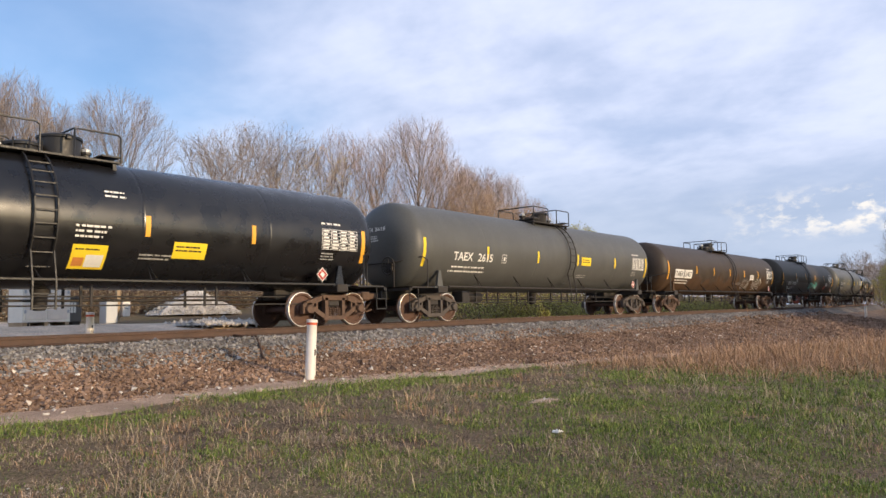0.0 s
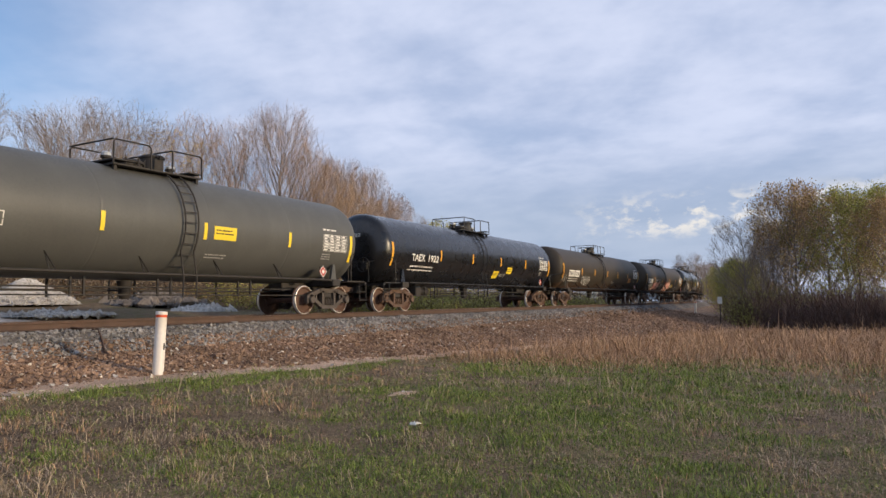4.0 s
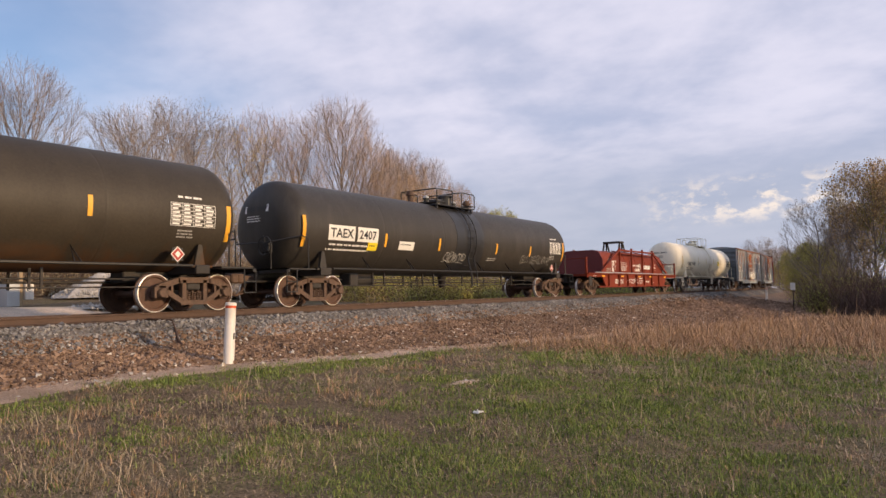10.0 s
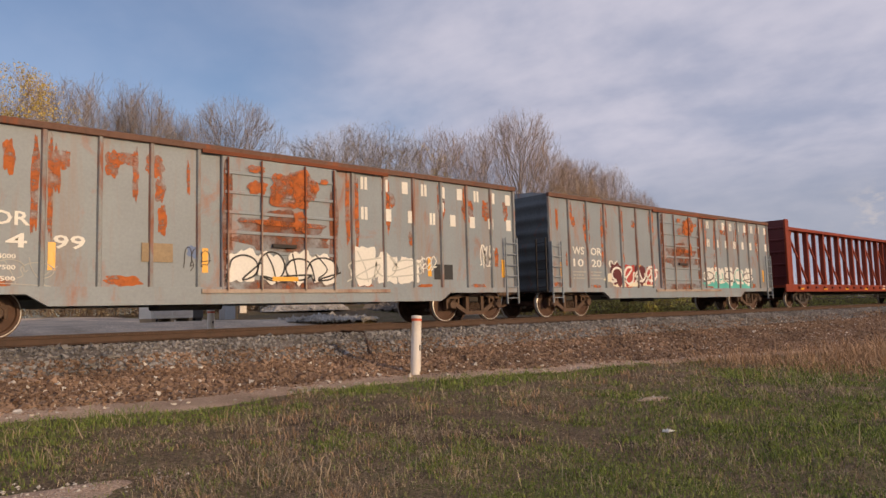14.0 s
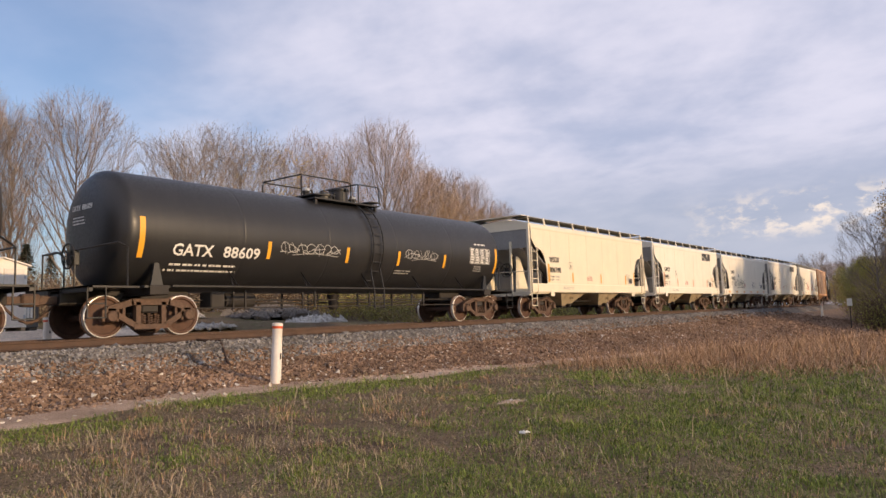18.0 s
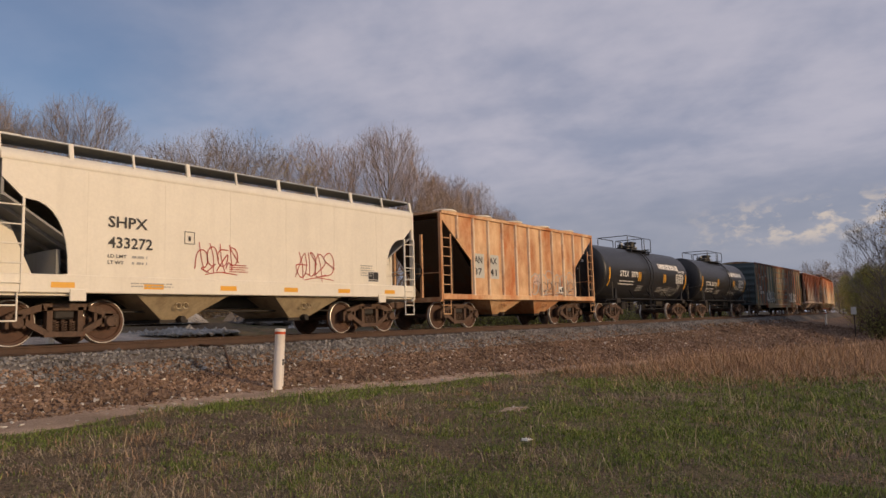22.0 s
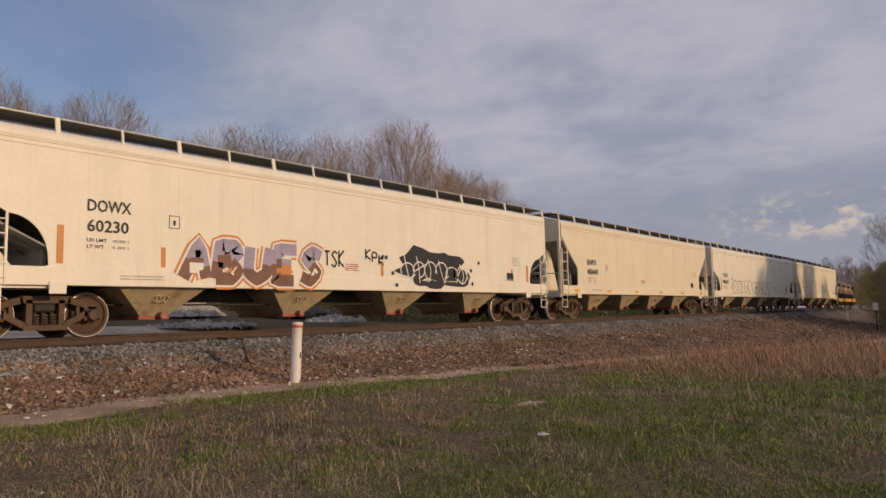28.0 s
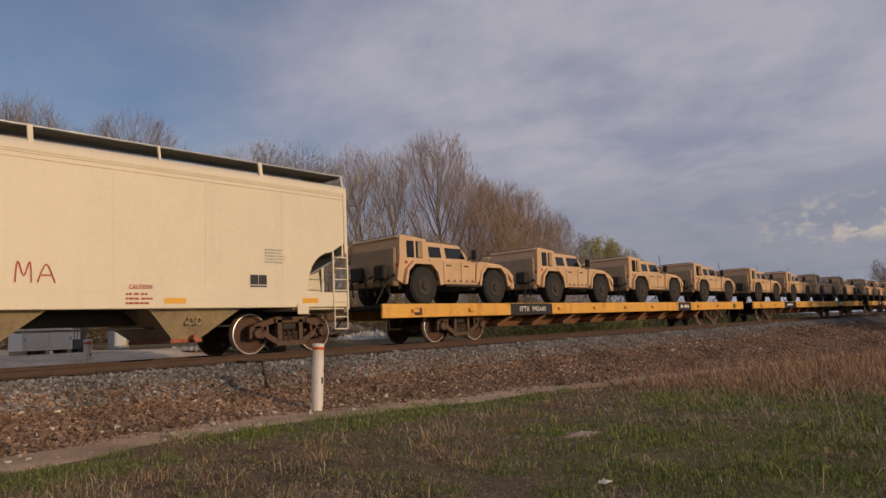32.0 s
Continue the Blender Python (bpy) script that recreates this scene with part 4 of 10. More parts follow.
def wheelset_mesh(face):
    g = Geo()
    g.lathe([(-1.06, 0.075), (-0.9, 0.075), (-0.88, 0.095), (-0.70, 0.10), (-0.4, 0.08), (0.4, 0.08), (0.70, 0.10), (0.88, 0.095), (0.9, 0.075), (1.06, 0.075)], 12, "y")
    for s in (-1, 1):
        prof = [(0.84, 0.10), (0.84, 0.15), (0.80, 0.18), (0.775, 0.36), (0.815, 0.385), (0.82, 0.437), (0.812, 0.457), (0.72, 0.459), (0.715, 0.487), (0.69, 0.484), (0.685, 0.40), (0.72, 0.36), (0.735, 0.18), (0.70, 0.15), (0.70, 0.10)]
        slots = [0, 0, 0, 0, 0, 1, 1, 0, 0, 0, 0, 0, 0, 0]
        g.lathe([(s * a, r) for a, r in prof], 36, "y", slots=slots)
    return g.mesh("wheelset", [face, M_TREAD])


def side_frame_mesh(cast):
    """A cast side frame in bars: top chord, bottom chord, columns, journal boxes. Its origin is on the truck's middle, at rail height."""
    g = Geo()
    t = 0.15
    for s in (-1, 1):
        g.bar((s * 0.98, 0, 0.60), (s * 0.42, 0, 0.76), 0.13, t)
        g.bar((s * 0.80, 0, 0.50), (s * 0.34, 0, 0.235), 0.12, t)
        g.bar((s * 0.30, 0, 0.25), (s * 0.30, 0, 0.76), 0.11, t)
        g.bar((s * 0.62, 0, 0.64), (s * 0.62, 0, 0.42), 0.06, t * 0.7)
        g.box(s * 0.92 - 0.14, s * 0.92 + 0.14, -t / 2, t / 2, 0.50, 0.64, bev=0.02)
        for q in (-0.15, 0.15):
            g.box(s * 0.92 + q - 0.035, s * 0.92 + q + 0.035, -t / 2, t / 2, 0.34, 0.60, bev=0.01)
    g.bar((-0.46, 0, 0.76), (0.46, 0, 0.76), 0.14, t)
    g.bar((-0.40, 0, 0.215), (0.40, 0, 0.215), 0.11, t * 1.15)
    return g.mesh("side_frame", cast)


def spring_mesh(mat):
    g = Geo()
    for cx in (-0.16, 0.0, 0.16):
        pts = []
        for k in range(34):
            a = k * 2 * math.pi / 7
            pts.append((cx + 0.062 * math.cos(a), 0.062 * math.sin(a), 0.27 + 0.23 * k / 33))
        g.tube(pts, 0.015, 4)
    return g.mesh("spring_nest", mat)


def bolster_mesh(mat):
    g = Geo()
    g.box(-0.2, 0.2, -1.05, 1.05, 0.52, 0.70, bev=0.03)
    g.box(-0.3, 0.3, -0.35, 0.35, 0.62, 0.86, bev=0.03)
    for s in (-1, 1):
        g.box(s * 0.34 - 0.05, s * 0.34 + 0.05, -0.9, 0.9, 0.42, 0.52, bev=0.01)
    return g.mesh("bolster", mat)


def journal_mesh(mat):
    g = Geo()
    g.lathe([(-1.18, 0.06), (-1.175, 0.105), (-1.14, 0.125), (-0.96, 0.13)], 14, "y")
    return g.mesh("bearing_cap", mat)


TRUCK_SETS = {}
WHEELSETS = {-1: [], 1: []}
AXLE = 0.91


def build_truck(car, x, kind):
    """A two-axle truck under a car at x: bolster > side frames, springs, wheelsets, bearing caps."""
    if kind not in TRUCK_SETS:
        cast, face = {"rust": (M_TRUCK, M_WHEEL), "dark": (M_TRUCKDARK, M_WHEEL)}[kind]
        TRUCK_SETS[kind] = (bolster_mesh(M_UNDER), side_frame_mesh(cast), spring_mesh(cast), wheelset_mesh(face), journal_mesh(cast))
    bo, sf, sp, ws, jo = TRUCK_SETS[kind]
    truck = part("truck", bo, None, car, at=(x, 0, 0))
    for y in (-1.02, 1.02):
        part("side_frame", sf, None, truck, at=(0, y, 0))
        part("spring_nest", sp, None, truck, at=(0, y, 0))
    for s in (-1, 1):
        w = part("wheelset", ws, None, truck, at=(s * AXLE, 0, 0.457))
        WHEELSETS[s].append(w)
        for turn in (0, math.pi):
            part("bearing_cap", jo, None, truck, at=(s * AXLE, 0, 0.457)).rotation_euler = (0, 0, turn)
    return truck


def coupler_mesh():
    g = Geo()
    g.box(-0.02, 0.62, -0.09, 0.09, 0.74, 0.92, bev=0.02)
    g.box(0.55, 0.80, -0.16, 0.10, 0.70, 0.97, bev=0.04)
    g.tube([(0.1, -0.25, 0.78), (0.35, -0.28, 0.5), (0.6, -0.26, 0.36), (0.85, -0.22, 0.42)], 0.028, 6)
    return g.mesh("coupler", M_TRUCK)


COUPLER = []


def build_couplers(car, half):
    if not COUPLER:
        COUPLER.append(coupler_mesh())
    for s in (-1, 1):
        c = part("coupler", COUPLER[0], None, car, at=(s * (half - 0.78), 0, 0))
        c.rotation_euler = (0, 0, 0 if s > 0 else math.pi)


LADDER_PIECES = {}


def ladder(car, x0, x1, y, z0, z1, rungs, mat, name="ladder", r=0.016):
    """Two stiles and their rungs, each a part; alike pieces share a mesh."""
    key = (round(x1 - x0, 3), round(z1 - z0, 3), r, mat.name)
    if key not in LADDER_PIECES:
        g, h = Geo(), Geo()
        g.box(-0.022, 0.022, -0.02, 0.02, 0, z1 - z0)
        h.tube([(0, 0, 0), (x1 - x0, 0, 0)], r, 5)
        LADDER_PIECES[key] = (g.mesh(name + "_stile", mat), h.mesh(name + "_rung", mat))
    stile, rung = LADDER_PIECES[key]
    for x in (x0, x1):
        part(name + "_stile", stile, None, car, at=(x, y, z0))
    for i in range(rungs):
        part(name + "_rung", rung, None, car, at=(x0, y - 0.03, z0 + (z1 - z0) * (i + 0.5) / rungs))


def brake_wheel(car, x, y, z, mat):
    g = Geo()
    n = 18
    ring = [(0, 0.27 * math.cos(2 * math.pi * k / n), 0.27 * math.sin(2 * math.pi * k / n)) for k in range(n + 1)]
    g.tube(ring, 0.02, 5, caps=False)
    for k in range(4):
        a = math.pi * k / 4
        g.tube([(0, -0.27 * math.cos(a), -0.27 * math.sin(a)), (0.03, 0, 0), (0, 0.27 * math.cos(a), 0.27 * math.sin(a))], 0.012, 4)
    g.box(0.02, 0.2, -0.12, 0.12, -0.2, 0.12, bev=0.02)
    return part("brake_wheel", g, mat, car, at=(x, y, z))


# ===== tank cars =====


def tank_car(s):
    """s: the car's spec. The near side is -y; x runs from its leading end (-) to its trailing end (+)."""
    tc, half = s["tc"], s["half"]
    R, zc = s.get("R", 1.40), s.get("zc", 2.36)
    body, steel = s["mat"], s.get("steel", M_BLACKSTEEL)
    L = half - 0.62
    lf, lr = [tc / 2 + a for a in s.get("over", (1.51, 1.51))]    # the tank's ends from the car's middle
    car = thing("tank_car", s["label"], "tank car", group="freight train")
    depth = s.get("head", 0.62)
    g = Geo()
    prof = []
    n = 9
    for k in range(n + 1):
        a = math.pi / 2 * k / n
        prof.append((-lf + depth * (1 - math.sin(a)), max(0.002, R * math.cos(a) ** 0.62) if k < n else 0.002))
    prof = prof[::-1]
    prof.append((-lf + depth + 0.06, R))
    joints = s.get("joints", 5)
    for k in range(1, joints):
        x = -lf + depth + (lf + lr - 2 * depth) * k / joints
        prof += [(x - 0.05, R), (x - 0.025, R), (x - 0.018, R - 0.002), (x + 0.018, R - 0.002), (x + 0.025, R), (x + 0.05, R)]
    prof += [(lr - lf - x, r) for x, r in prof[:n + 2]][::-1]
    g.lathe(prof, 56, "x", (0, 0, zc))
    part("tank", g, body, car, s.get("tank_label", ""), smooth=40)
    surf = round_side(R, zc)
    # underframe: stub sills, saddles, end platforms
    for e in (-1, 1):
        g = Geo()
        g.box(e * (L - 2.9), e * (half - 0.55), -0.28, 0.28, 0.72, 1.05, bev=0.03)
        g.box(e * (tc / 2 - 0.2), e * (tc / 2 + 0.2), -1.42, 1.42, 0.90, 1.12, bev=0.02)
        part("stub_sill", g, M_UNDER, car)
        for y in (-1, 1):
            g = Geo()
            g.prism([(e * (tc / 2 - 0.16), 1.10), (e * (tc / 2 + 0.14), 1.10), (e * (tc / 2 + 0.05), 1.62), (e * (tc / 2 - 0.05), 1.62)], y * 1.22, y * 1.30)
            g.box(e * tc / 2 - 0.32, e * tc / 2 + 0.30, y * 1.22 - 0.15, y * 1.22 + 0.15, 1.06, 1.11)
            part("saddle_brace", g, body, car)
        g = Geo()
        x0, x1 = e * (tc / 2 + 0.5), e * (half - 0.55)
        g.box(min(x0, x1), max(x0, x1), -1.48, 1.48, 1.05, 1.09)
        g.box(min(x1 - e * 0.08, x1), max(x1 - e * 0.08, x1), -1.48, 1.48, 0.97, 1.09)
        part("end_platform", g, steel, car)
        g = Geo()
        xe = e * (half - 0.60)
        g.tube([(e * (tc / 2 + 0.75), -1.45, 1.08), (e * (tc / 2 + 0.75), -1.45, 1.92), (e * (tc / 2 + 0.95), -1.42, 2.02), (xe, -0.75, 1.86), (xe, 0.75, 1.86), (e * (tc / 2 + 0.95), 1.42, 2.02), (e * (tc / 2 + 0.75), 1.45, 1.92), (e * (tc / 2 + 0.75), 1.45, 1.08)], 0.022, 5)
        g.tube([(xe, -0.75, 1.86), (xe, -0.75, 1.05)], 0.02, 5)
        g.tube([(xe, 0.75, 1.86), (xe, 0.75, 1.05)], 0.02, 5)
        part("end_handrail", g, steel, car)
        g = Geo()
        sx = e * (half - 0.72)
        for dx in (-0.19, 0.19):
            g.tube([(sx + dx, -1.46, 1.05), (sx + dx, -1.46, 0.42)], 0.018, 5)
        for z in (0.43, 0.72):
            g.tube([(sx - 0.19, -1.46, z), (sx + 0.19, -1.46, z)], 0.018, 5)
        part("sill_step", g, steel, car)
    brake_wheel(car, -(half - 0.55), -0.55, 1.75, steel)
    # long side pipe rails under the tank with braces
    for y in (-1, 1):
        g = Geo()
        g.tube([(-tc / 2 + 0.3, y * 1.42, 1.10), (tc / 2 - 0.3, y * 1.42, 1.10)], 0.032, 6)
        part("side_rail", g, steel, car)
    k = -tc / 2 + 2.0
    while k < tc / 2 - 1.2:
        for y in (-1, 1):
            g = Geo()
            g.tube([(k - 0.05, y * 1.40, 1.11), (k - 0.02, y * (R * 0.80), zc - R * 0.62), (k + 0.10, y * 1.40, 1.11)], 0.016, 4)
            part("rail_brace", g, steel, car)
        k += 2.35
    # belly pipes, brake gear
    for y, z, r in ((-0.5, 0.80, 0.02), (0.4, 0.74, 0.03), (-1.0, 0.60, 0.018)):
        g = Geo()
        g.tube([(-tc / 2 + 1.2, y, z), (tc / 2 - 1.2, y, z)], r, 5)
        part("brake_pipe", g, M_UNDER, car)
    g = Geo()
    g.lathe([(-0.5, 0.02), (-0.5, 0.2), (0.4, 0.2), (0.5, 0.02)], 14, "x", (-tc / 2 + 2.9, -0.3, 0.80))
    part("air_reservoir", g, M_UNDER, car)
    g = Geo()
    g.box(-tc / 2 + 1.7, -tc / 2 + 2.1, -0.85, -0.35, 0.60, 1.0, bev=0.03)
    part("brake_valve", g, M_UNDER, car)
    for q in (0.2, 0.38, 0.55, 0.75):
        xx = -tc / 2 + tc * q
        for yy in (-1.0, -0.5, 0.4):
            g = Geo()
            g.box(xx - 0.025, xx + 0.025, yy - 0.02, yy + 0.02, 0.57, 1.02)
            part("pipe_hanger", g, M_UNDER, car)
    g = Geo()
    g.lathe([(0.52, 0.11), (0.60, 0.15), (0.78, 0.15), (0.98, 0.2)], 12, "z", (0.1, 0, 0))
    part("bottom_outlet", g, M_UNDER, car)
    # top platform, manway, fittings
    dx = s.get("dome", 0.0)
    top = zc + R
    g = Geo()
    pl, pw = s.get("plat", 1.35), 0.85
    for y0, y1 in ((-pw, -pw + 0.38), (pw - 0.38, pw)):
        g.box(dx - pl, dx + pl, y0, y1, top - 0.10, top - 0.06)
    for x0, x1 in ((dx - pl, dx - pl + 0.4), (dx + pl - 0.4, dx + pl)):
        g.box(x0, x1, -pw, pw, top + 0.02, top + 0.05)
    for x in (-pl + 0.1, pl - 0.1):
        for y in (-0.75, 0.75):
            g.box(dx + x - 0.04, dx + x + 0.04, y - 0.04, y + 0.04, top - 0.32, top - 0.08)
    part("top_platform", g, steel, car)
    hr = s.get("rail_h", 0.52)
    for a, b in (((-pl, -0.28), (0.38, pl)) if not s.get("long_rail") else ((-pl - 0.5, 0.1), (0.42, pl))):
        g = Geo()
        for y in (-pw, pw):
            g.tube([(dx + a, y, top - 0.08), (dx + a, y, top + hr - 0.06 if a < 0 else top + hr - 0.03), (dx + a + 0.07, y, top + hr), (dx + b - 0.07, y, top + hr), (dx + b, y, top + hr - 0.06), (dx + b, y, top - 0.08)], 0.022, 5)
        g.tube([(dx + a, -pw, top + hr), (dx + a, pw, top + hr)], 0.022, 5)
        part("guard_rail", g, steel, car)
    # a low bolted manway, a tall bonnet beside it, and capped valves
    mx, bx0, br = dx - 0.30, dx + 0.42, s.get("bonnet", 0.29)
    fit = s.get("mat_man", steel)
    g = Geo()
    g.lathe([(-0.15, 0.33), (0.14, 0.33), (0.145, 0.38), (0.20, 0.38), (0.24, 0.30), (0.25, 0.02)], 22, "z", (mx, 0, top))
    part("manway", g, fit, car)
    for q in range(8):
        a = q * math.pi / 4
        px, py = mx + 0.385 * math.cos(a), 0.385 * math.sin(a)
        g = Geo()
        g.tube([(px, py, top + 0.06), (px, py, top + 0.27)], 0.02, 5)
        part("manway_bolt", g, fit, car)
    g = Geo()
    g.lathe([(-0.12, br), (0.40, br), (0.405, br + 0.035), (0.45, br + 0.035), (0.47, br), (0.50, br * 0.8), (0.51, 0.02)], 24, "z", (bx0, 0, top))
    part("valve_bonnet", g, fit, car)
    g = Geo()
    g.box(bx0 - 0.05, bx0 + 0.05, -br - 0.08, -br + 0.01, top + 0.36, top + 0.46, bev=0.01)
    part("bonnet_hasp", g, fit, car)
    for q, (fx, fh) in enumerate(((-1.02, 0.34), (-0.74, 0.2), (0.92, 0.28))):
        g = Geo()
        g.lathe([(-0.08, 0.09), (fh * 0.5, 0.09), (fh * 0.52, 0.13), (fh * 0.70, 0.13)], 10, "z", (dx + fx, -0.1 + 0.2 * (q % 2), top))
        valve = part("valve", g, steel, car)
        g = Geo()
        g.lathe([(fh * 0.70, 0.115), (fh * 0.92, 0.115), (fh, 0.04), (fh + 0.02, 0.01)], 10, "z", (dx + fx, -0.1 + 0.2 * (q % 2), top))
        part("valve_cap", g, M_GALV, valve, "bright metal valve cap")
    # ladder following the tank's side
    for y in (-1, 1):
        g = Geo()
        lx = s.get("ladder", -0.4)
        rails = []
        for x in (lx - 0.21, lx + 0.21):
            pts = [(x, y * (R + 0.09) * math.cos(a), zc + (R + 0.09) * math.sin(a)) for a in [radians(q) for q in range(72, -29, -10)]] + [(x, y * 1.46, 1.05), (x, y * 1.46, 0.52)]
            g.tube(pts, 0.024, 5)
            rails.append(pts)
        zs = [0.55, 0.82, 1.09, 1.36, 1.63, 1.90, 2.17, 2.44, 2.71, 2.98, 3.22, 3.42]
        for z in zs:
            if z < 1.5:
                yy = 1.46 if z < 1.1 else (R + 0.09) * math.cos(math.asin(max(-1, min(1, (z - zc) / (R + 0.09)))))
            else:
                yy = (R + 0.09) * math.cos(math.asin(max(-1, min(1, (z - zc) / (R + 0.09)))))
            g.tube([(lx - 0.21, y * yy, z), (lx + 0.21, y * yy, z)], 0.016, 4)
        part("ladder", g, s.get("steel", steel), car)
    if s.get("wrap"):
        g = Geo()
        prof = [(-0.85, R + 0.002), (-0.85, R + 0.008), (1.15, R + 0.008), (1.15, R + 0.002)]
        g.lathe(prof, 56, "x", (0, 0, zc))
        part("jacket_band", g, s["wrap"], car, smooth=40)
    if s.get("pipes"):
        for fx in (-1.9, 2.1):
            g = Geo()
            g.lathe([(-0.1, 0.10), (0.24, 0.10), (0.25, 0.17), (0.33, 0.17), (0.34, 0.13), (0.42, 0.12), (0.43, 0.02)], 12, "z", (fx, 0, top))
            part("vent_pipe", g, M_TRUCK, car)
    # reflective tape
    for x in s.get("stripes", (-4.8, -1.6, 1.4, 4.7)):
        sz = s.get("stripe_z", 2.05)
        plate(car, surf, x, x + 0.11, sz, sz + 0.45, s.get("tape", M_YELLOW), "reflective_stripe")
    for x in (-lf + s.get("band_in", 0.62 if lf > L - 0.2 else 0.4), lr - (0.78 if lr > L - 0.2 else 0.60)):
        plate(car, surf, x, x + 0.13, 1.70, 2.62, s.get("tape", M_YELLOW), "reflective_stripe")
    # lettering
    ink = s.get("ink", M_INKW)
    for x0, x1, z0, z1 in s.get("patches", ()):
        g = Geo()
        patch(g, surf, x0, x1, z0, z1, 0.003, n=12)
        part("repainted_panel", g, M_CHAR, car, "darker repainted panel", smooth=40)
    if s.get("mark"):
        a, b = s["mark"]
        x0, z0, hh = s.get("mark_x", -L + 1.7), s.get("mark_z", 1.97), s.get("mark_h", 0.28)
        wa, wb = hh * 0.92 * len(a), hh * 0.74 * len(b)
        if s.get("boxed"):
            plate(car, surf, x0 - 0.08, x0 + wa + 0.08, z0 - 0.09, z0 + hh + 0.09, M_INKW, "mark_panel", "white lettering panel")
            plate(car, surf, x0 + wa + 0.20, x0 + wa + wb + 0.38, z0 - 0.09, z0 + hh + 0.09, M_INKW, "mark_panel", "white lettering panel")
        mi = M_INKK if s.get("boxed") else ink
        lettering(car, surf, a, x0, z0, wa, hh, mi, "reporting_mark")
        lettering(car, surf, b, x0 + wa + s.get("gap", 0.28), z0, wb, hh, mi, "car_number")
        if s.get("limits"):
            for q, word in enumerate(s["limits"]):
                lettering(car, surf, word, x0 + 0.1, z0 - 0.26 - 0.17 * q, 0.058 * len(word), 0.085, ink, "limit_lettering")
        else:
            small_print(car, surf, x0, z0 - 0.26, 2.2, 1, 0.075, ink, 3)
            small_print(car, surf, x0 - 0.1, z0 - 0.42, 2.4, 1, 0.075, ink, 4)
    # small lettering on the leading head
    def head_surf(u, z, off):
        r = min(0.98, math.hypot(u, z - zc) / R)
        a = math.acos(r ** (1 / 0.62))
        return (-lf + depth * (1 - math.sin(a)) - off - 0.004, -u, z)
    if s.get("head_patch"):
        g = Geo()
        patch(g, head_surf, 0.15, 0.95, zc - 0.35, zc + 0.60, 0.003, n=10)
        part("repainted_panel", g, M_CHAR, car, "darker repainted panel", smooth=40)
    if s.get("mark") and not s.get("plain_head"):
        a, b = s["mark"]
        if s.get("boxed"):
            plate(car, head_surf, -0.62, 0.40, zc + 0.42, zc + 0.62, M_INKW, "mark_panel", "white lettering panel", off=0.004)
        mi = M_INKK if s.get("boxed") else ink
        lettering(car, head_surf, a, -0.58, zc + 0.46, 0.44, 0.13, mi, "reporting_mark", off=0.008)
        lettering(car, head_surf, b, -0.07, zc + 0.46, 0.44, 0.13, mi, "car_number", off=0.008)
        small_print(car, head_surf, -0.5, zc + 0.28, 0.6, 3, 0.04, ink, 17)
    if s.get("c_box"):
        cx = s["c_box"]
        g = Geo()
        for q in ((cx, cx + 0.28, 1.97, 1.99), (cx, cx + 0.28, 2.25, 2.27), (cx, cx + 0.02, 1.97, 2.27), (cx + 0.26, cx + 0.28, 1.97, 2.27), (cx + 0.1, cx + 0.19, 2.04, 2.18)):
            patch(g, surf, *q, 0.007, n=1)
        part("plate_mark", g, ink, car, smooth=0)
    tw = 1.25
    data_table(car, surf, lr - 0.95 - tw, lr - 0.95, 2.04, 2.58, ink, 5)
    if not s.get("logo"):
        small_print(car, surf, L - 2.2, 2.70, 0.7, 1, 0.07, ink, 6)
    small_print(car, surf, 1.6, 1.62, 0.9, 2, 0.05, M_INKG, 7)
    small_print(car, surf, L - 2.2, 1.9, 0.5, 3, 0.045, M_INKG, 8)
    # hazard diamond in its holder beside the rear brace
    if not s.get("no_diamond"):
        dxm, dz, q = tc / 2 - 0.72, 1.36, 0.19
        g = Geo()
        for slot, r, y in ((0, q, -1.42), (1, q * 0.86, -1.424), (0, q * 0.42, -1.428)):
            g.add([(dxm, y, dz - r), (dxm + r, y, dz), (dxm, y, dz + r), (dxm - r, y, dz)], [(0, 1, 2, 3)], slot)
        placard = part("hazard_placard", g, [M_INKW, M_INKR], car, "red diamond hazard placard", smooth=0)
        g = Geo()
        g.box(dxm - 0.15, dxm + 0.15, -1.415, -1.40, dz - 0.15, dz + 0.15)
        g.box(dxm - 0.02, dxm + 0.02, -1.415, -1.39, 1.09, dz)
        part("placard_holder", g, steel, placard)
    for q, (x, z, w, rows) in enumerate(s.get("prints", ())):
        small_print(car, surf, x, z, w, rows, 0.06, ink, 70 + q)
    for x, z, w, h, m in s.get("placards", ()):
        plate(car, surf, x, x + w, z, z + h, m, "placard", "yellow warning placard" if m == M_PLACARD else "")
        if h > 0.5:
            plate(car, surf, x + 0.42 * w, x + 0.92 * w, z + 0.06, z + 0.62 * h, M_INKW, "placard_panel", "white panel on a yellow placard", off=0.010)
            plate(car, surf, x + 0.08 * w, x + 0.38 * w, z + 0.08, z + 0.5 * h, M_ORANGE, "placard_panel", "orange panel on a yellow placard", off=0.010)
            small_print(car, surf, x + 0.06, z + h - 0.12, w - 0.15, 1, 0.045, M_INKK, 9, off=0.013)
        else:
            small_print(car, surf, x + 0.06, z + h - 0.13, w - 0.15, max(1, int(h / 0.16)), 0.05, M_INKK, 9, off=0.011)
    for word, x, z, w, h, m, *rest in s.get("written", ()):
        hand_word(car, surf, word, x, z, w, h, m, *rest)
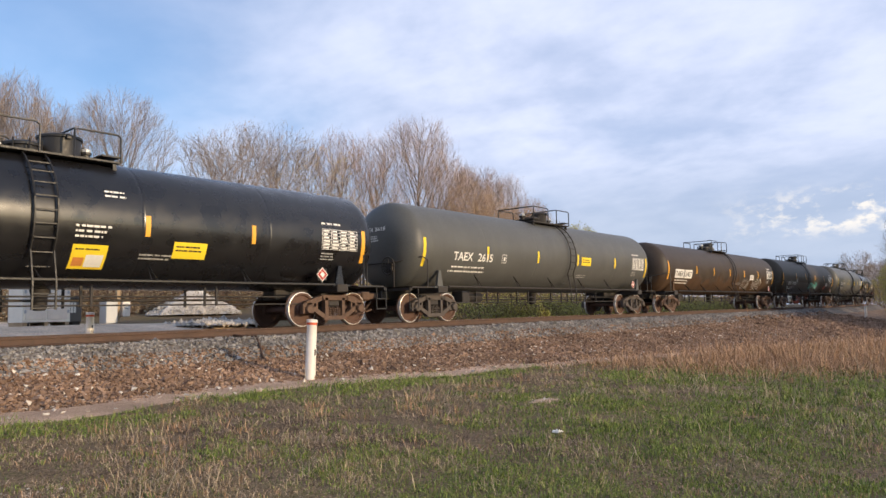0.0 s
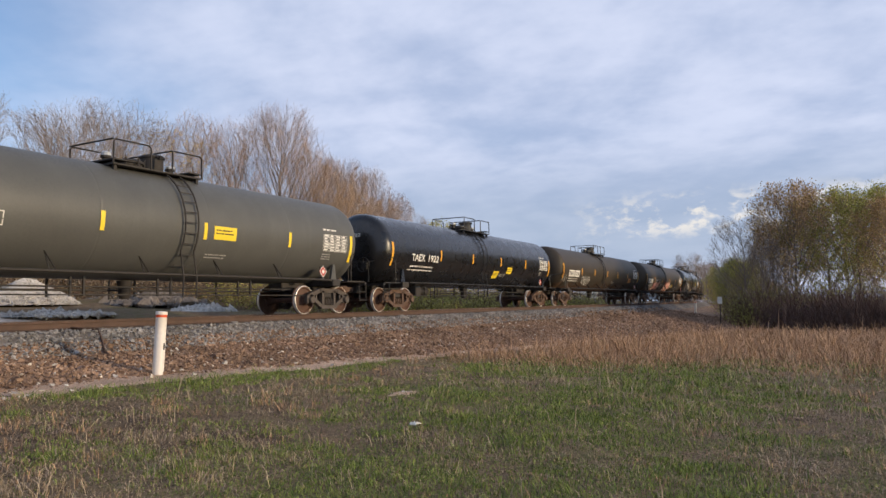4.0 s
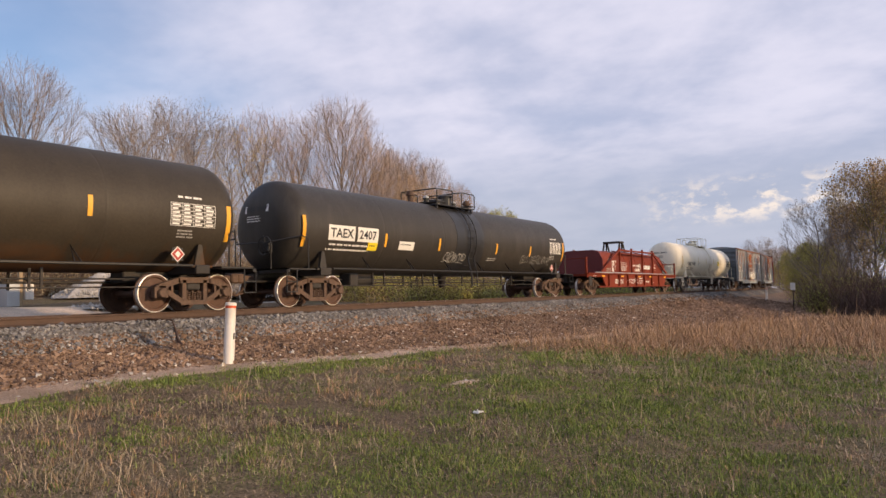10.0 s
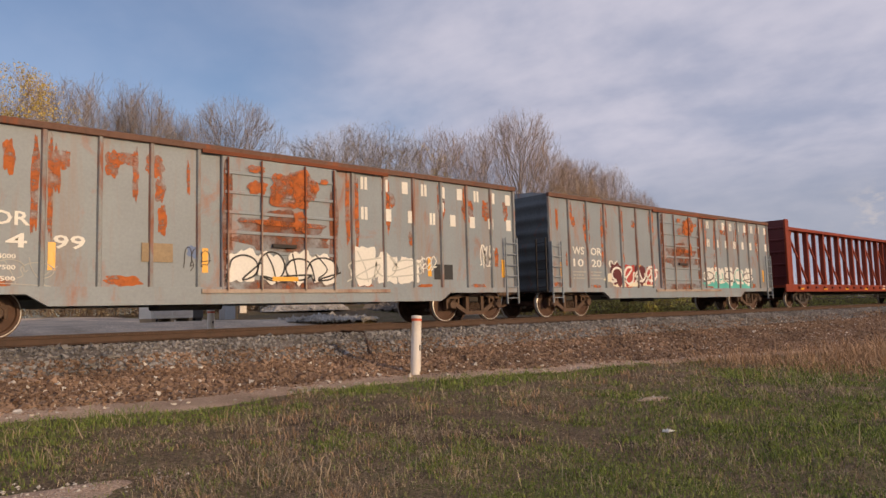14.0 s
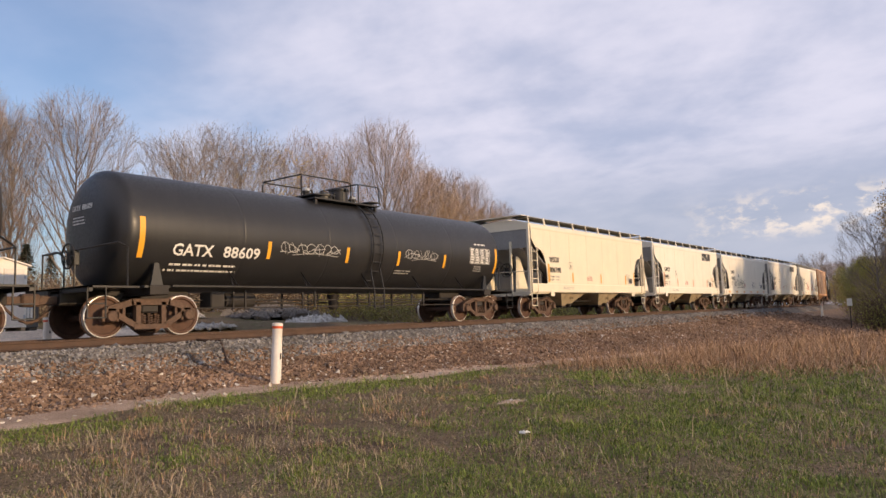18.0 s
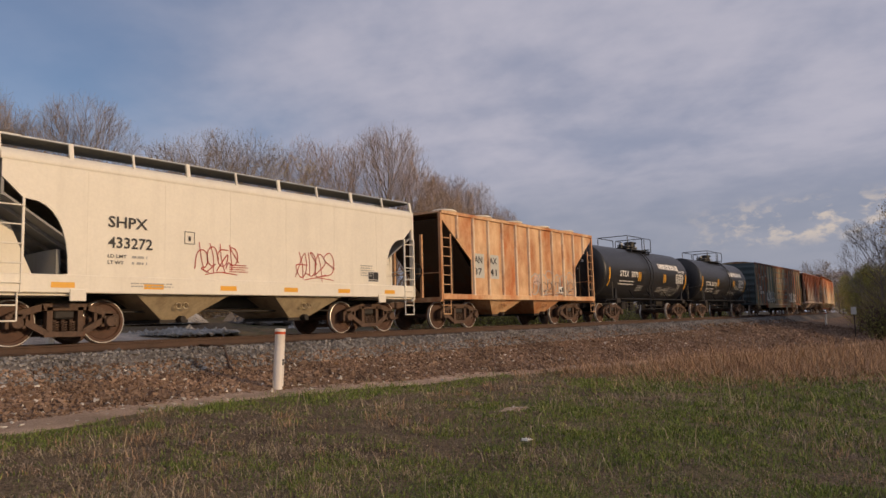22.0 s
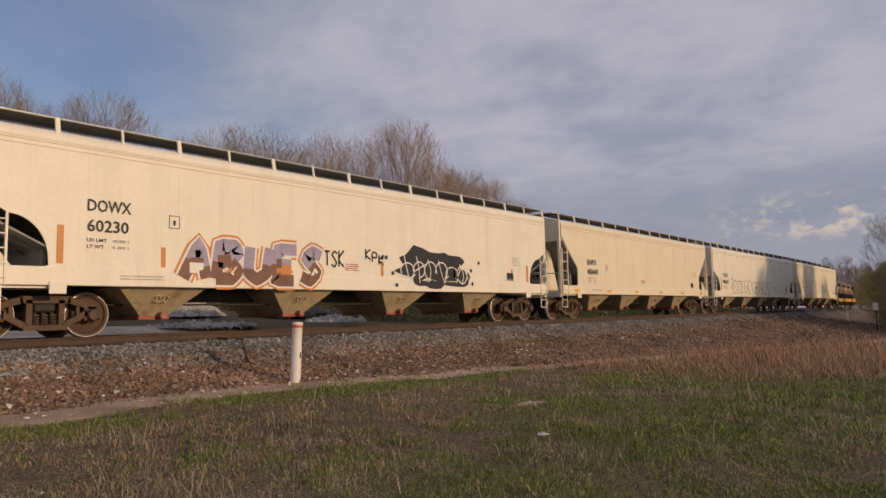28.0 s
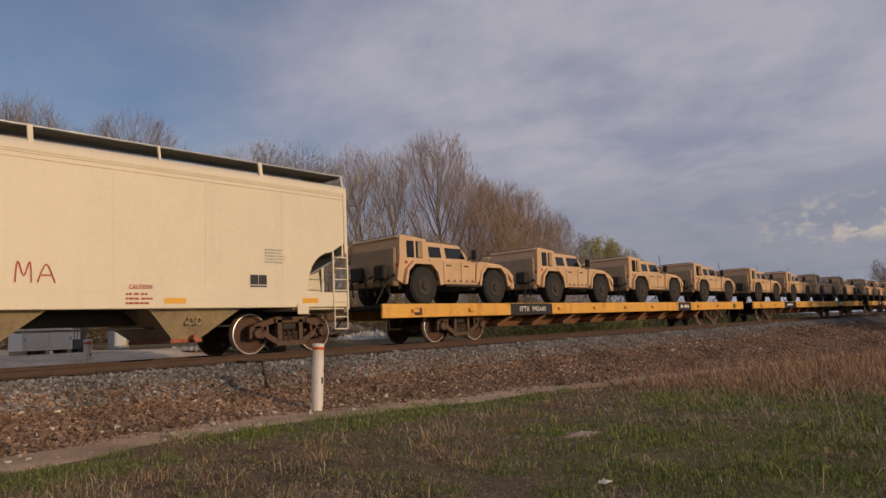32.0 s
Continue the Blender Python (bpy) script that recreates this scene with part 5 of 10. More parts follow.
    for spec in s.get("tags", ()):
        kind, args = spec[0], spec[1:]
        if kind == "scrawl":
            x, z, w, h, m, seed, st = args
            scrawl(car, surf, x, z, w, h, m, seed, st, 0.024)
        else:
            x, z, w, h, f, e, seed, le = args
            bubble_tag(car, surf, x, z, w, h, f, e, seed, le)
    if s.get("logo"):
        back, up, wide, tall = s.get("load_at", (2.25, 2.66, 1.15, 0.15))
        lettering(car, surf, "CORN SYRUP", L - back, up, wide, tall, M_INKW, "load_lettering")
        letter_blocks(car, surf, [(1.0 + 0.33 * k + (0.46 if k > 3 else 0), 2.80, 0.28, 0.30) for k in range(8)] + [(2.34, 2.78, 0.36, 0.34)], M_INKW)
        for q in range(2):
            small_print(car, surf, 0.95 + 1.15 * q, 1.72 - 0.06 * q, 0.85, 4, 0.05, M_INKG, 60 + q)
        small_print(car, surf, -1.95, 1.75, 1.0, 4, 0.05, M_INKG, 64)
    build_truck(car, -tc / 2, s.get("truck", "rust"))
    build_truck(car, tc / 2, s.get("truck", "rust"))
    build_couplers(car, half)
    return car

# ===== covered hoppers =====


def end_gear(car, half, Lb, top, mat, deck=1.02):
    """Corner posts, end platforms, steps, brake wheel and the centre sill."""
    g = Geo()
    g.box(-half + 0.75, half - 0.75, -0.27, 0.27, 0.74, 1.04, bev=0.02)
    part("centre_sill", g, M_UNDER, car)
    for e in (-1, 1):
        for y in (-1.5, 1.5):
            g = Geo()
            g.box(e * Lb - 0.05, e * Lb + 0.05, y - 0.05, y + 0.05, deck - 0.06, top - 0.04)
            part("corner_post", g, mat, car)
        g = Geo()
        g.box(min(e * (Lb - 1.6), e * Lb), max(e * (Lb - 1.6), e * Lb), -1.5, 1.5, deck - 0.05, deck)
        g.box(e * Lb - 0.06, e * Lb + 0.06, -1.5, 1.5, deck - 0.12, deck + 0.04)
        part("end_platform", g, mat, car)
        for y in (-0.62, 0.62):
            g = Geo()
            g.box(e * (Lb - 0.05) - 0.04, e * (Lb - 0.05) + 0.04, y - 0.04, y + 0.04, deck, top - 0.7)
            part("end_post", g, mat, car)
        g = Geo()
        g.tube([(e * Lb, -1.48, deck + 0.85), (e * (Lb + 0.12), -0.6, deck + 0.85), (e * (Lb + 0.12), 0.6, deck + 0.85), (e * Lb, 1.48, deck + 0.85)], 0.018, 5)
        part("end_grab_rail", g, mat, car)
        g = Geo()
        x = e * (Lb - 0.22)
        for dx in (-0.2, 0.2):
            g.tube([(x + dx, -1.56, deck), (x + dx, -1.56, 0.48)], 0.018, 5)
        for z in (0.49, 0.78):
            g.tube([(x - 0.2, -1.56, z), (x + 0.2, -1.56, z)], 0.018, 5)
        part("sill_step", g, mat, car)
    brake_wheel(car, -Lb - 0.12, -0.5, 1.95, M_BLACKSTEEL)


def roof_walk(car, Lb, top, mat, pitch=1.25):
    """Running boards along both sides of the roof on short brackets."""
    for y in (-1, 1):
        g = Geo()
        g.box(-Lb, Lb, min(y * 1.46, y * 0.72), max(y * 1.46, y * 0.72), top + 0.235, top + 0.265)
        part("running_board", g, M_GRATE, car)
        g = Geo()
        g.box(-Lb, Lb, y * 1.46 - 0.015, y * 1.46 + 0.015, top + 0.252, top + 0.276)
        part("running_board_edge", g, M_GALV, car)
        n = int(2 * Lb / pitch)
        for i in range(n + 1):
            x = -Lb + 0.05 + (2 * Lb - 0.1) * i / n
            g = Geo()
            broad = 0.045 if i % 2 else 0.022
            g.add([(x + a, y * b, c) for a in (-broad, broad) for b, c in ((1.52, top - 0.10), (1.56, top - 0.10), (1.49, top + 0.275), (1.44, top + 0.275))],
                  [(0, 1, 2, 3), (7, 6, 5, 4), (0, 4, 5, 1), (1, 5, 6, 2), (2, 6, 7, 3), (3, 7, 4, 0)])
            part("walk_bracket", g, mat, car)
    for e in (-1, 1):
        g = Geo()
        g.box(min(e * (Lb - 0.5), e * (Lb + 0.15)), max(e * (Lb - 0.5), e * (Lb + 0.15)), -1.3, 1.3, top + 0.30, top + 0.33)
        part("end_walkway", g, mat, car)


def hopper_bay(car, x, w, mat, z0=1.02, gate=None, low=0.42):
    g = Geo()
    a, b = w / 2, 0.30
    ring = lambda hx, hy, z: [(x - hx, -hy, z), (x + hx, -hy, z), (x + hx, hy, z), (x - hx, hy, z)]
    vs = ring(a, 1.42, z0) + ring(b, 0.95, low)
    g.add(vs, [(0, 1, 5, 4), (1, 2, 6, 5), (2, 3, 7, 6), (3, 0, 4, 7), (4, 5, 6, 7), (3, 2, 1, 0)])
    part("hopper_bay", g, mat, car)
    g = Geo()
    g.box(x - 0.36, x + 0.36, -0.98, 0.98, low - 0.07, low + 0.01, bev=0.01)
    g.lathe([(-1.16, 0.07), (-0.98, 0.085), (-0.9, 0.085)], 10, "y", (x + 0.12, 0, low + 0.02))
    part("outlet_gate", g, gate or M_UNDER, car)
    g = Geo()
    for q in (-0.09, 0.09):
        n = 10
        g.tube([(x + q + 0.07 * math.cos(2 * math.pi * k / n), -1.30, 0.78 + 0.07 * math.sin(2 * math.pi * k / n)) for k in range(n + 1)], 0.016, 4, caps=False)
    part("vibrator_bracket", g, mat, car)


def hopper(s):
    """A smooth-sided covered hopper with open ends."""
    tc, half, top, mat = s["tc"], s["half"], s["top"], s["mat"]
    Lb = half - 0.66
    two = s["bays"] == 2
    car = thing("hopper_car", s["label"], "hopper car", group="freight train")
    sill = 1.38
    ari = s.get("angular")
    za, zb, xm, xr = (3.55, 2.9, 0.52, 1.34) if ari else (3.18, 2.82, 0.46, 1.32) if two else (2.60, 2.36, 0.48, 1.22)
    left = [(0.09, top - 0.22), (0.09, za), (xm, zb)]
    c0, c1 = (xm + 0.1, zb - 0.02), (xr, sill + 0.02)
    if ari:
        left = [(0.09, top - 0.22), (0.09, 3.42), (0.52, 2.89), (0.60, 2.86), (1.28, 2.20), (1.36, 2.10), (1.36, sill + 0.08), (1.30, sill)]
    for k in range(1, 9 if not ari else 1):
        a = math.pi / 2 * k / 8
        left.append((c0[0] + (c1[0] - c0[0]) * math.sin(a) ** (0.9 if two else 1.2), c1[1] + (c0[1] - c1[1]) * math.cos(a) ** 0.85))
    left.append((xr - 0.1, sill))
    pts = [(-Lb + a, z) for a, z in left] + [(Lb - a, z) for a, z in reversed(left)]
    for y in (-1, 1):
        g = Geo()
        g.prism(pts, y * 1.55, y * 1.58)
        part("side_sheet", g, mat, car, smooth=20)
        g = Geo()
        g.box(-Lb, Lb, min(y * 1.50, y * 1.595), max(y * 1.50, y * 1.595), 1.02, sill, bev=0.015)
        part("side_sill", g, mat, car)
    n = 7 if two else 10
    for i in range(1, n):
        x = -Lb + 2 * Lb * i / n
        if abs(x) < Lb - 1.45:
            g = Geo()
            g.box(x - 0.018, x + 0.018, -1.584, -1.579, sill + 0.01, top - 0.24)
            part("panel_seam", g, mat, car, smooth=0)
    # roof: a rolled eave and a shallow arch
    g = Geo()
    sec = [(-1.585, top - 0.24), (-1.60, top - 0.20), (-1.57, top - 0.08), (-1.48, top), (-0.9, top + 0.14), (0, top + 0.20), (0.9, top + 0.14), (1.48, top), (1.57, top - 0.08), (1.60, top - 0.20), (1.585, top - 0.24)]
    m = len(sec)
    vs = [(x, y, z) for x in (-Lb + 0.06, Lb - 0.06) for y, z in sec]
    g.add(vs, [(k, k + 1, m + k + 1, m + k) for k in range(m - 1)] + [tuple(range(m)), tuple(range(2 * m - 1, m - 1, -1))])
    part("roof", g, mat, car, smooth=40)
    g = Geo()
    g.box(-Lb + 0.5, Lb - 0.5, -0.32, 0.32, top + 0.18, top + 0.27, bev=0.03)
    part("roof_hatch", g, mat, car)
    for dz in () if two else (0.27, 0.36):
        g = Geo()
        g.box(-Lb + 0.12, Lb - 0.12, -1.584, -1.579, top - dz - 0.009, top - dz, bev=0)
        part("eave_seam", g, M_SEAM, car, smooth=0)
    # end sheets and slope sheets; M_SHADOWGREY puts the car end's shade into their colour
    for e in (-1, 1):
        g = Geo()
        g.box(min(e * (Lb - 0.14), e * (Lb - 0.09)), max(e * (Lb - 0.14), e * (Lb - 0.09)), -1.55, 1.55, za - 0.35, top - 0.12)
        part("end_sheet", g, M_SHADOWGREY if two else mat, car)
        g = Geo()
        xin = e * (Lb - (2.9 if two else 2.6))
        g.add([(e * (Lb - 0.12), -1.54, za - 0.33), (e * (Lb - 0.12), 1.54, za - 0.33), (xin, 1.54, 1.05), (xin, -1.54, 1.05),
               (e * (Lb - 0.16), -1.54, za - 0.30), (e * (Lb - 0.16), 1.54, za - 0.30), (xin + -e * 0.05, 1.54, 1.05), (xin - e * 0.05, -1.54, 1.05)],
              [(0, 1, 2, 3), (7, 6, 5, 4), (0, 3, 7, 4), (1, 5, 6, 2), (0, 4, 5, 1), (3, 2, 6, 7)])
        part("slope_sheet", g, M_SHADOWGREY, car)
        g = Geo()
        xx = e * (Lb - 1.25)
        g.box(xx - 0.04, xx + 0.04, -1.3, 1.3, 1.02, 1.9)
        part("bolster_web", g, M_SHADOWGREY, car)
        for y in (-0.75, 0.75):
            g = Geo()
            g.prism([(e * (Lb - 0.15), 1.05), (e * (Lb - 1.15), 1.05), (e * (Lb - 0.55), za - 0.75), (e * (Lb - 0.25), za - 0.65)], y - 0.012, y + 0.012)
            part("shear_plate", g, mat, car)
        for y in (-1.1, -0.4, 0.4, 1.1):
            g = Geo()
            p0, p1 = Vector((e * (Lb - 0.10), y, za - 0.36)), Vector((xin + e * 0.1, y, 1.08))
            g.tube([p0, p1], 0.05, 4)
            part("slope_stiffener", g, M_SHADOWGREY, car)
        for k, y in enumerate((-1.6, 1.6)):
            x0, x1 = e * (Lb - 0.03), e * (Lb - 0.47)
            ladder(car, min(x0, x1), max(x0, x1), y, 1.02, zb if ari else 2.84 if two else 2.36, 5, mat)
        g = Geo()
        g.box(e * tc / 2 - 0.16, e * tc / 2 + 0.16, -1.62, -1.585, 0.86, 1.10, bev=0.01)
        part("jacking_pad", g, mat, car)
    xs = [-1.95, 1.75] if two else [-6.1, -2.2, 1.7, 5.6] if half > 10 else [-5.0, -1.75, 1.5, 4.75]
    bw = 2.35 if two else 2.05
    for x in xs:
        hopper_bay(car, x, bw, M_BAY, gate=M_REDGATE if s.get("red_bays") else None, low=0.46 if two else 0.40)
    # dark underside between the bays
    g = Geo()
    g.box(-Lb + 2.4, Lb - 2.4, -1.45, 1.45, 1.03, 1.08)
    part("floor_sheet", g, M_UNDER, car)
    g = Geo()
    g.tube([(-tc / 2 + 1, -0.75, 0.66), (tc / 2 - 1, -0.75, 0.66)], 0.022, 5)
    part("brake_pipe", g, M_UNDER, car)
    roof_walk(car, Lb, top, mat, s.get("pitch", 1.25))
    end_gear(car, half, Lb, top, mat)
    surf = lambda x, z, off: (x, -1.585 - off, z)
    sill_surf = lambda x, z, off: (x, -1.597 - off, z)
    tag_surf = lambda x, z, off: (x, (-1.585 if z > 1.385 else -1.597) - off, z)
    ink = s.get("ink", M_INKK)
    x0 = -Lb + s.get("inset", 1.5 if two else 1.75)
    lift = s.get("lift", 0.0)
    z1, z2, hh = (2.27 + lift, 1.84 + lift, 0.24) if two else (2.52 + lift, 2.11 + lift, s.get("mark_h", 0.25))
    if s["mark"]:
        a, b = s["mark"]
        if s.get("boxed"):
            plate(car, surf, x0 - 0.06, x0 + 1.1, z1 - 0.08, z1 + hh + 0.08, M_INKW, "mark_panel", "white lettering panel")
            plate(car, surf, x0 - 0.06, x0 + 1.1, z2 - 0.08, z2 + hh + 0.08, M_INKW, "mark_panel", "white lettering panel")
        lettering(car, surf, a, x0, z1, hh * 0.9 * len(a), hh, ink, "reporting_mark", off=0.009)
        lettering(car, surf, b, x0, z2, hh * 0.68 * len(b), hh, ink, "car_number", off=0.009)
        for q, word in enumerate(("LD LMT", "LT WT")):
            lettering(car, surf, word, x0, z2 - 0.20 - 0.13 * q, 0.40 - 0.06 * q, 0.07, M_CABGREY, "limit_lettering", off=0.009)
            small_print(car, surf, x0 + 0.52, z2 - 0.20 - 0.13 * q, 0.42, 1, 0.07, M_INKG, 3 + q)
    g = Geo()
    cx = x0 + 1.75
    for q in ((cx, cx + 0.26, z2 + 0.2, z2 + 0.215), (cx, cx + 0.26, z2 + 0.47, z2 + 0.485), (cx, cx + 0.015, z2 + 0.2, z2 + 0.485), (cx + 0.245, cx + 0.26, z2 + 0.2, z2 + 0.485), (cx + 0.1, cx + 0.16, z2 + 0.27, z2 + 0.38)):
        patch(g, surf, *q, 0.004, n=1)
    part("plate_mark", g, ink, car, smooth=0)
    bar = s.get("bar")
    if bar:
        plate(car, surf, -Lb + 1.36, -Lb + 1.48, 1.45, 2.2, bar, "reflective_stripe")
        plate(car, surf, Lb - 1.45, Lb - 1.35, 1.45, 2.05, bar, "reflective_stripe")
        for i in range(3 if two else 5):
            x = -Lb + 3.5 + (2 * Lb - 6.0) * i / (2 if two else 4)
            plate(car, surf, x, x + 0.10, 1.45, 1.88, bar, "reflective_stripe")
    else:
        for i in range(6):
            x = -Lb + 1.0 + (2 * Lb - 2.4) * i / 5
            plate(car, sill_surf, x, x + 0.45, 1.12, 1.23, M_YELLOW, "reflective_stripe", off=0.004)
    small_print(car, surf, -0.9, 1.72, 0.55, 4, 0.03, M_INKR, 11)
    small_print(car, sill_surf, -Lb + 2.6, 1.22, 1.1, 2, 0.035, M_INKG, 12)
    small_print(car, surf, Lb - 2.4, 2.3 if not two else 1.9, 0.6, 5, 0.04, M_INKG, 13)
    g = Geo()
    bx = Lb - 2.1 if two else Lb - 2.8
    patch(g, surf, bx, bx + 0.46, 1.46, 1.76, 0.004, n=1)
    for q in range(2):
        patch(g, surf, bx + 0.02 + 0.215 * q, bx + 0.225 + 0.215 * q, 1.53, 1.745, 0.008, 1, n=1)
    patch(g, surf, bx + 0.02, bx + 0.44, 1.475, 1.51, 0.008, 1, n=1)
    part("data_panel", g, [M_INKW, M_INKK], car, smooth=0)
    if s.get("logo"):
        g = Geo()
        lx, lz = 2.52, 3.14
        for k in range(4):
            patch(g, surf, lx + k * 0.42, lx + k * 0.42 + 0.38, lz, lz + 0.46, 0.005, n=1, slant=0.03)
        for k in range(3):
            patch(g, surf, lx + k * 0.42 + 0.13, lx + k * 0.42 + 0.27, lz + (0.14, 0.0, 0.2)[k], lz + (0.32, 0.16, 0.46)[k], 0.008, 1, n=1)
        part("logo_block", g, [M_INKK, mat], car, "dark block logo", smooth=0)
    for word, x, z, w, h, m, *rest in s.get("written", ()):
        hand_word(car, surf, word, x, z, w, h, m, *rest)
    for word, x, z, w, h in s.get("notices", ()):
        lettering(car, surf, word, x, z, w, h, M_INKR, "notice_lettering", off=0.008)
        small_print(car, sill_surf, x - 0.06, 1.28, w + 0.1, 3, 0.05, M_INKR, 91)
    for x, z, w, h, m, seed, st in s.get("scrawls", ()):
        scrawl(car, tag_surf, x, z, w, h, m, seed, st, width=0.03)
    if s.get("pieces"):
        block_word(car, tag_surf, "ABUES", -5.86, 1.10, 4.15, 1.06, ((0, 0.50), (1, 0.40), (2, 0.30)), M_INKBROWN, "lilac and brown block-letter graffiti")
        hand_word(car, surf, "TSK", -1.66, 1.66, 0.78, 0.42, M_INKK, 0.05, 62, 0.0, "black sprayed letters")
        hand_word(car, surf, "KPK", -0.12, 1.92, 0.80, 0.30, M_INKK, 0.05, 63, -0.25, "black sprayed letters")
        stain(car, tag_surf, 1.08, 4.80, 1.06, 2.40, M_INKK, 64, "graffiti_piece", 0.006)
        for k in range(6):
            scrawl(car, tag_surf, 1.35 + 0.54 * k, 1.25 + 0.03 * (k % 2), 0.6, 0.85 - 0.04 * k, M_INKW, 640 + k, 1, 0.05, "white outline of a graffiti letter")
        for q in ((1.0, 1.55), (1.15, 1.2), (4.85, 1.75), (4.9, 1.3), (0.72, 2.0), (0.55, 1.98), (5.3, 2.02)):
            stain(car, tag_surf, q[0] - 0.07, q[0] + 0.07, q[1] - 0.07, q[1] + 0.07, M_INKK, int(100 * q[0]), "spray_dot", 0.007)
    if s.get("outlines"):
        for first, count, pitch in ((-6.1, 5, 0.82), (-1.85, 6, 0.78)):
            for k in range(count):
                x = first + 0.4 + k * pitch
                rnd = random.Random(70 + k + count)
                g = Geo()
                ring = [(x + 0.50 * math.cos(a) * (1 + 0.15 * math.sin(3 * a + k)), 1.66 + 0.44 * math.sin(a) * (1 + 0.12 * math.sin(2 * a + k))) for a in [-0.9 + 2 * math.pi * q / 26 * 0.86 for q in range(27)]]
                ribbon(g, tag_surf, ring, 0.030, 0.004)
                foot = [(x - 0.05 + 0.30 * math.cos(a), 1.14 + 0.17 * math.sin(a)) for a in [2 * math.pi * q / 18 for q in range(20)]]
                ribbon(g, tag_surf, foot, 0.026, 0.005)
                ribbon(g, tag_surf, smooth_path([(x + rnd.uniform(-0.25, 0.25), 1.6 + rnd.uniform(-0.3, 0.3)) for _ in range(3)]), 0.022, 0.006)
                part("graffiti_outline", g, M_INKK, car, "thin outlined graffiti letter", smooth=0)
        scrawl(car, tag_surf, 3.4, 1.25, 4.4, 0.4, M_INKG, 81, 9, 0.018)
    build_truck(car, -tc / 2, s.get("truck", "rust"))
    build_truck(car, tc / 2, s.get("truck", "rust"))
    build_couplers(car, half)
    return car


def rib_hopper(s):
    """An older hopper with vertical ribs and round roof hatches."""
    tc, half, mat = s["tc"], s["half"], s["mat"]
    top, sill = 3.92, 1.12
    Lb = half - 0.66
    car = thing("hopper_car", s["label"], "hopper car", group="freight train")
    cut = 1.75
    pts = [(-Lb + 0.06, top), (-Lb + 0.06, top - 0.22), (-Lb + cut, 2.35), (-Lb + cut, sill), (Lb - cut, sill), (Lb - cut, 2.35), (Lb - 0.06, top - 0.22), (Lb - 0.06, top)]
    for y in (-1, 1):
        g = Geo()
        g.prism(pts, y * 1.47, y * 1.50)
        part("side_sheet", g, mat, car, smooth=20)
        g = Geo()
        g.box(-Lb, Lb, min(y * 1.46, y * 1.58), max(y * 1.46, y * 1.58), top - 0.06, top + 0.05, bev=0.01)
        part("top_chord", g, mat, car)
        g = Geo()
        g.box(-Lb, Lb, min(y * 1.44, y * 1.57), max(y * 1.44, y * 1.57), sill - 0.14, sill + 0.04, bev=0.01)
        part("side_sill", g, mat, car)
    n = 11
    for i in range(n):
        x = -Lb + 0.9 + (2 * Lb - 1.8) * i / (n - 1)
        low = sill if abs(x) < Lb - cut else 2.35 + (abs(x) - (Lb - cut)) * 0.85
        for y in (-1, 1):
            g = Geo()
            g.prism([(x - 0.07, y * 1.50), (x + 0.07, y * 1.50), (x + 0.045, y * 1.575), (x - 0.045, y * 1.575)], low, top - 0.05, axis="z")
            part("rib", g, M_RIB if s["seed"] == 1 else mat, car)
    g = Geo()
    g.prism([(-1.5, top), (-0.8, top + 0.08), (0.8, top + 0.08), (1.5, top)], -Lb + 0.06, Lb - 0.06, axis="x")
    part("roof", g, mat, car)
    for i in range(5):
        x = -Lb + 1.2 + (2 * Lb - 2.4) * i / 4
        g = Geo()
        g.lathe([(0, 0.42), (0.13, 0.42), (0.14, 0.47), (0.18, 0.47), (0.22, 0.38), (0.24, 0.02)], 20, "z", (x, -0.75, top + 0.03))
        part("roof_hatch", g, M_CREAM if s["seed"] == 1 else M_GALV, car)
    for e in (-1, 1):
        g = Geo()
        xi = e * (Lb - 2.7)
        g.add([(e * (Lb - 0.1), -1.46, top - 0.2), (e * (Lb - 0.1), 1.46, top - 0.2), (xi, 1.46, 1.05), (xi, -1.46, 1.05)], [(0, 1, 2, 3)])
        g.add([(e * (Lb - 0.14), -1.46, top - 0.2), (e * (Lb - 0.14), 1.46, top - 0.2), (xi - e * 0.05, 1.46, 1.05), (xi - e * 0.05, -1.46, 1.05)], [(3, 2, 1, 0)])
        part("slope_sheet", g, M_BROWN, car)
        for y in (-1.54, 1.54):
            x0, x1 = e * (Lb - 0.03), e * (Lb - 0.5)
            ladder(car, min(x0, x1), max(x0, x1), y, 1.0, 3.2, 7, mat)
        g = Geo()
        g.tube([(e * (Lb - 0.9), -1.3, 1.0), (e * (Lb - 0.9), -1.3, 2.9)], 0.03, 5)
        g.tube([(e * (Lb - 0.9), 1.3, 1.0), (e * (Lb - 0.9), 1.3, 2.9)], 0.03, 5)
        part("slope_strut", g, M_BROWN, car)
    for x in (-1.55, 1.55):
        hopper_bay(car, x, 2.3, mat, 1.0, low=0.45)
    g = Geo()
    g.box(-Lb + 2.4, Lb - 2.4, -1.4, 1.4, 1.0, 1.06)
    part("floor_sheet", g, M_UNDER, car)
    end_gear(car, half, Lb, top, mat)
    surf = lambda x, z, off: (x, -1.501 - off, z)
    if s["mark"]:
        for k, (a, b) in enumerate((("AN", "37"), ("AX", "41"))):
            x = -Lb + 1.92 + k * 0.95
            plate(car, surf, x - 0.05, x + 0.62, 1.75, 2.62, M_LIGHTGREY, "mark_panel", "pale grey lettering panel", off=0.004)
            lettering(car, surf, a, x, 2.28, 0.5, 0.24, M_INKK, "reporting_mark", off=0.009)
            lettering(car, surf, b, x, 1.86, 0.46, 0.24, M_INKK, "car_number", off=0.009)
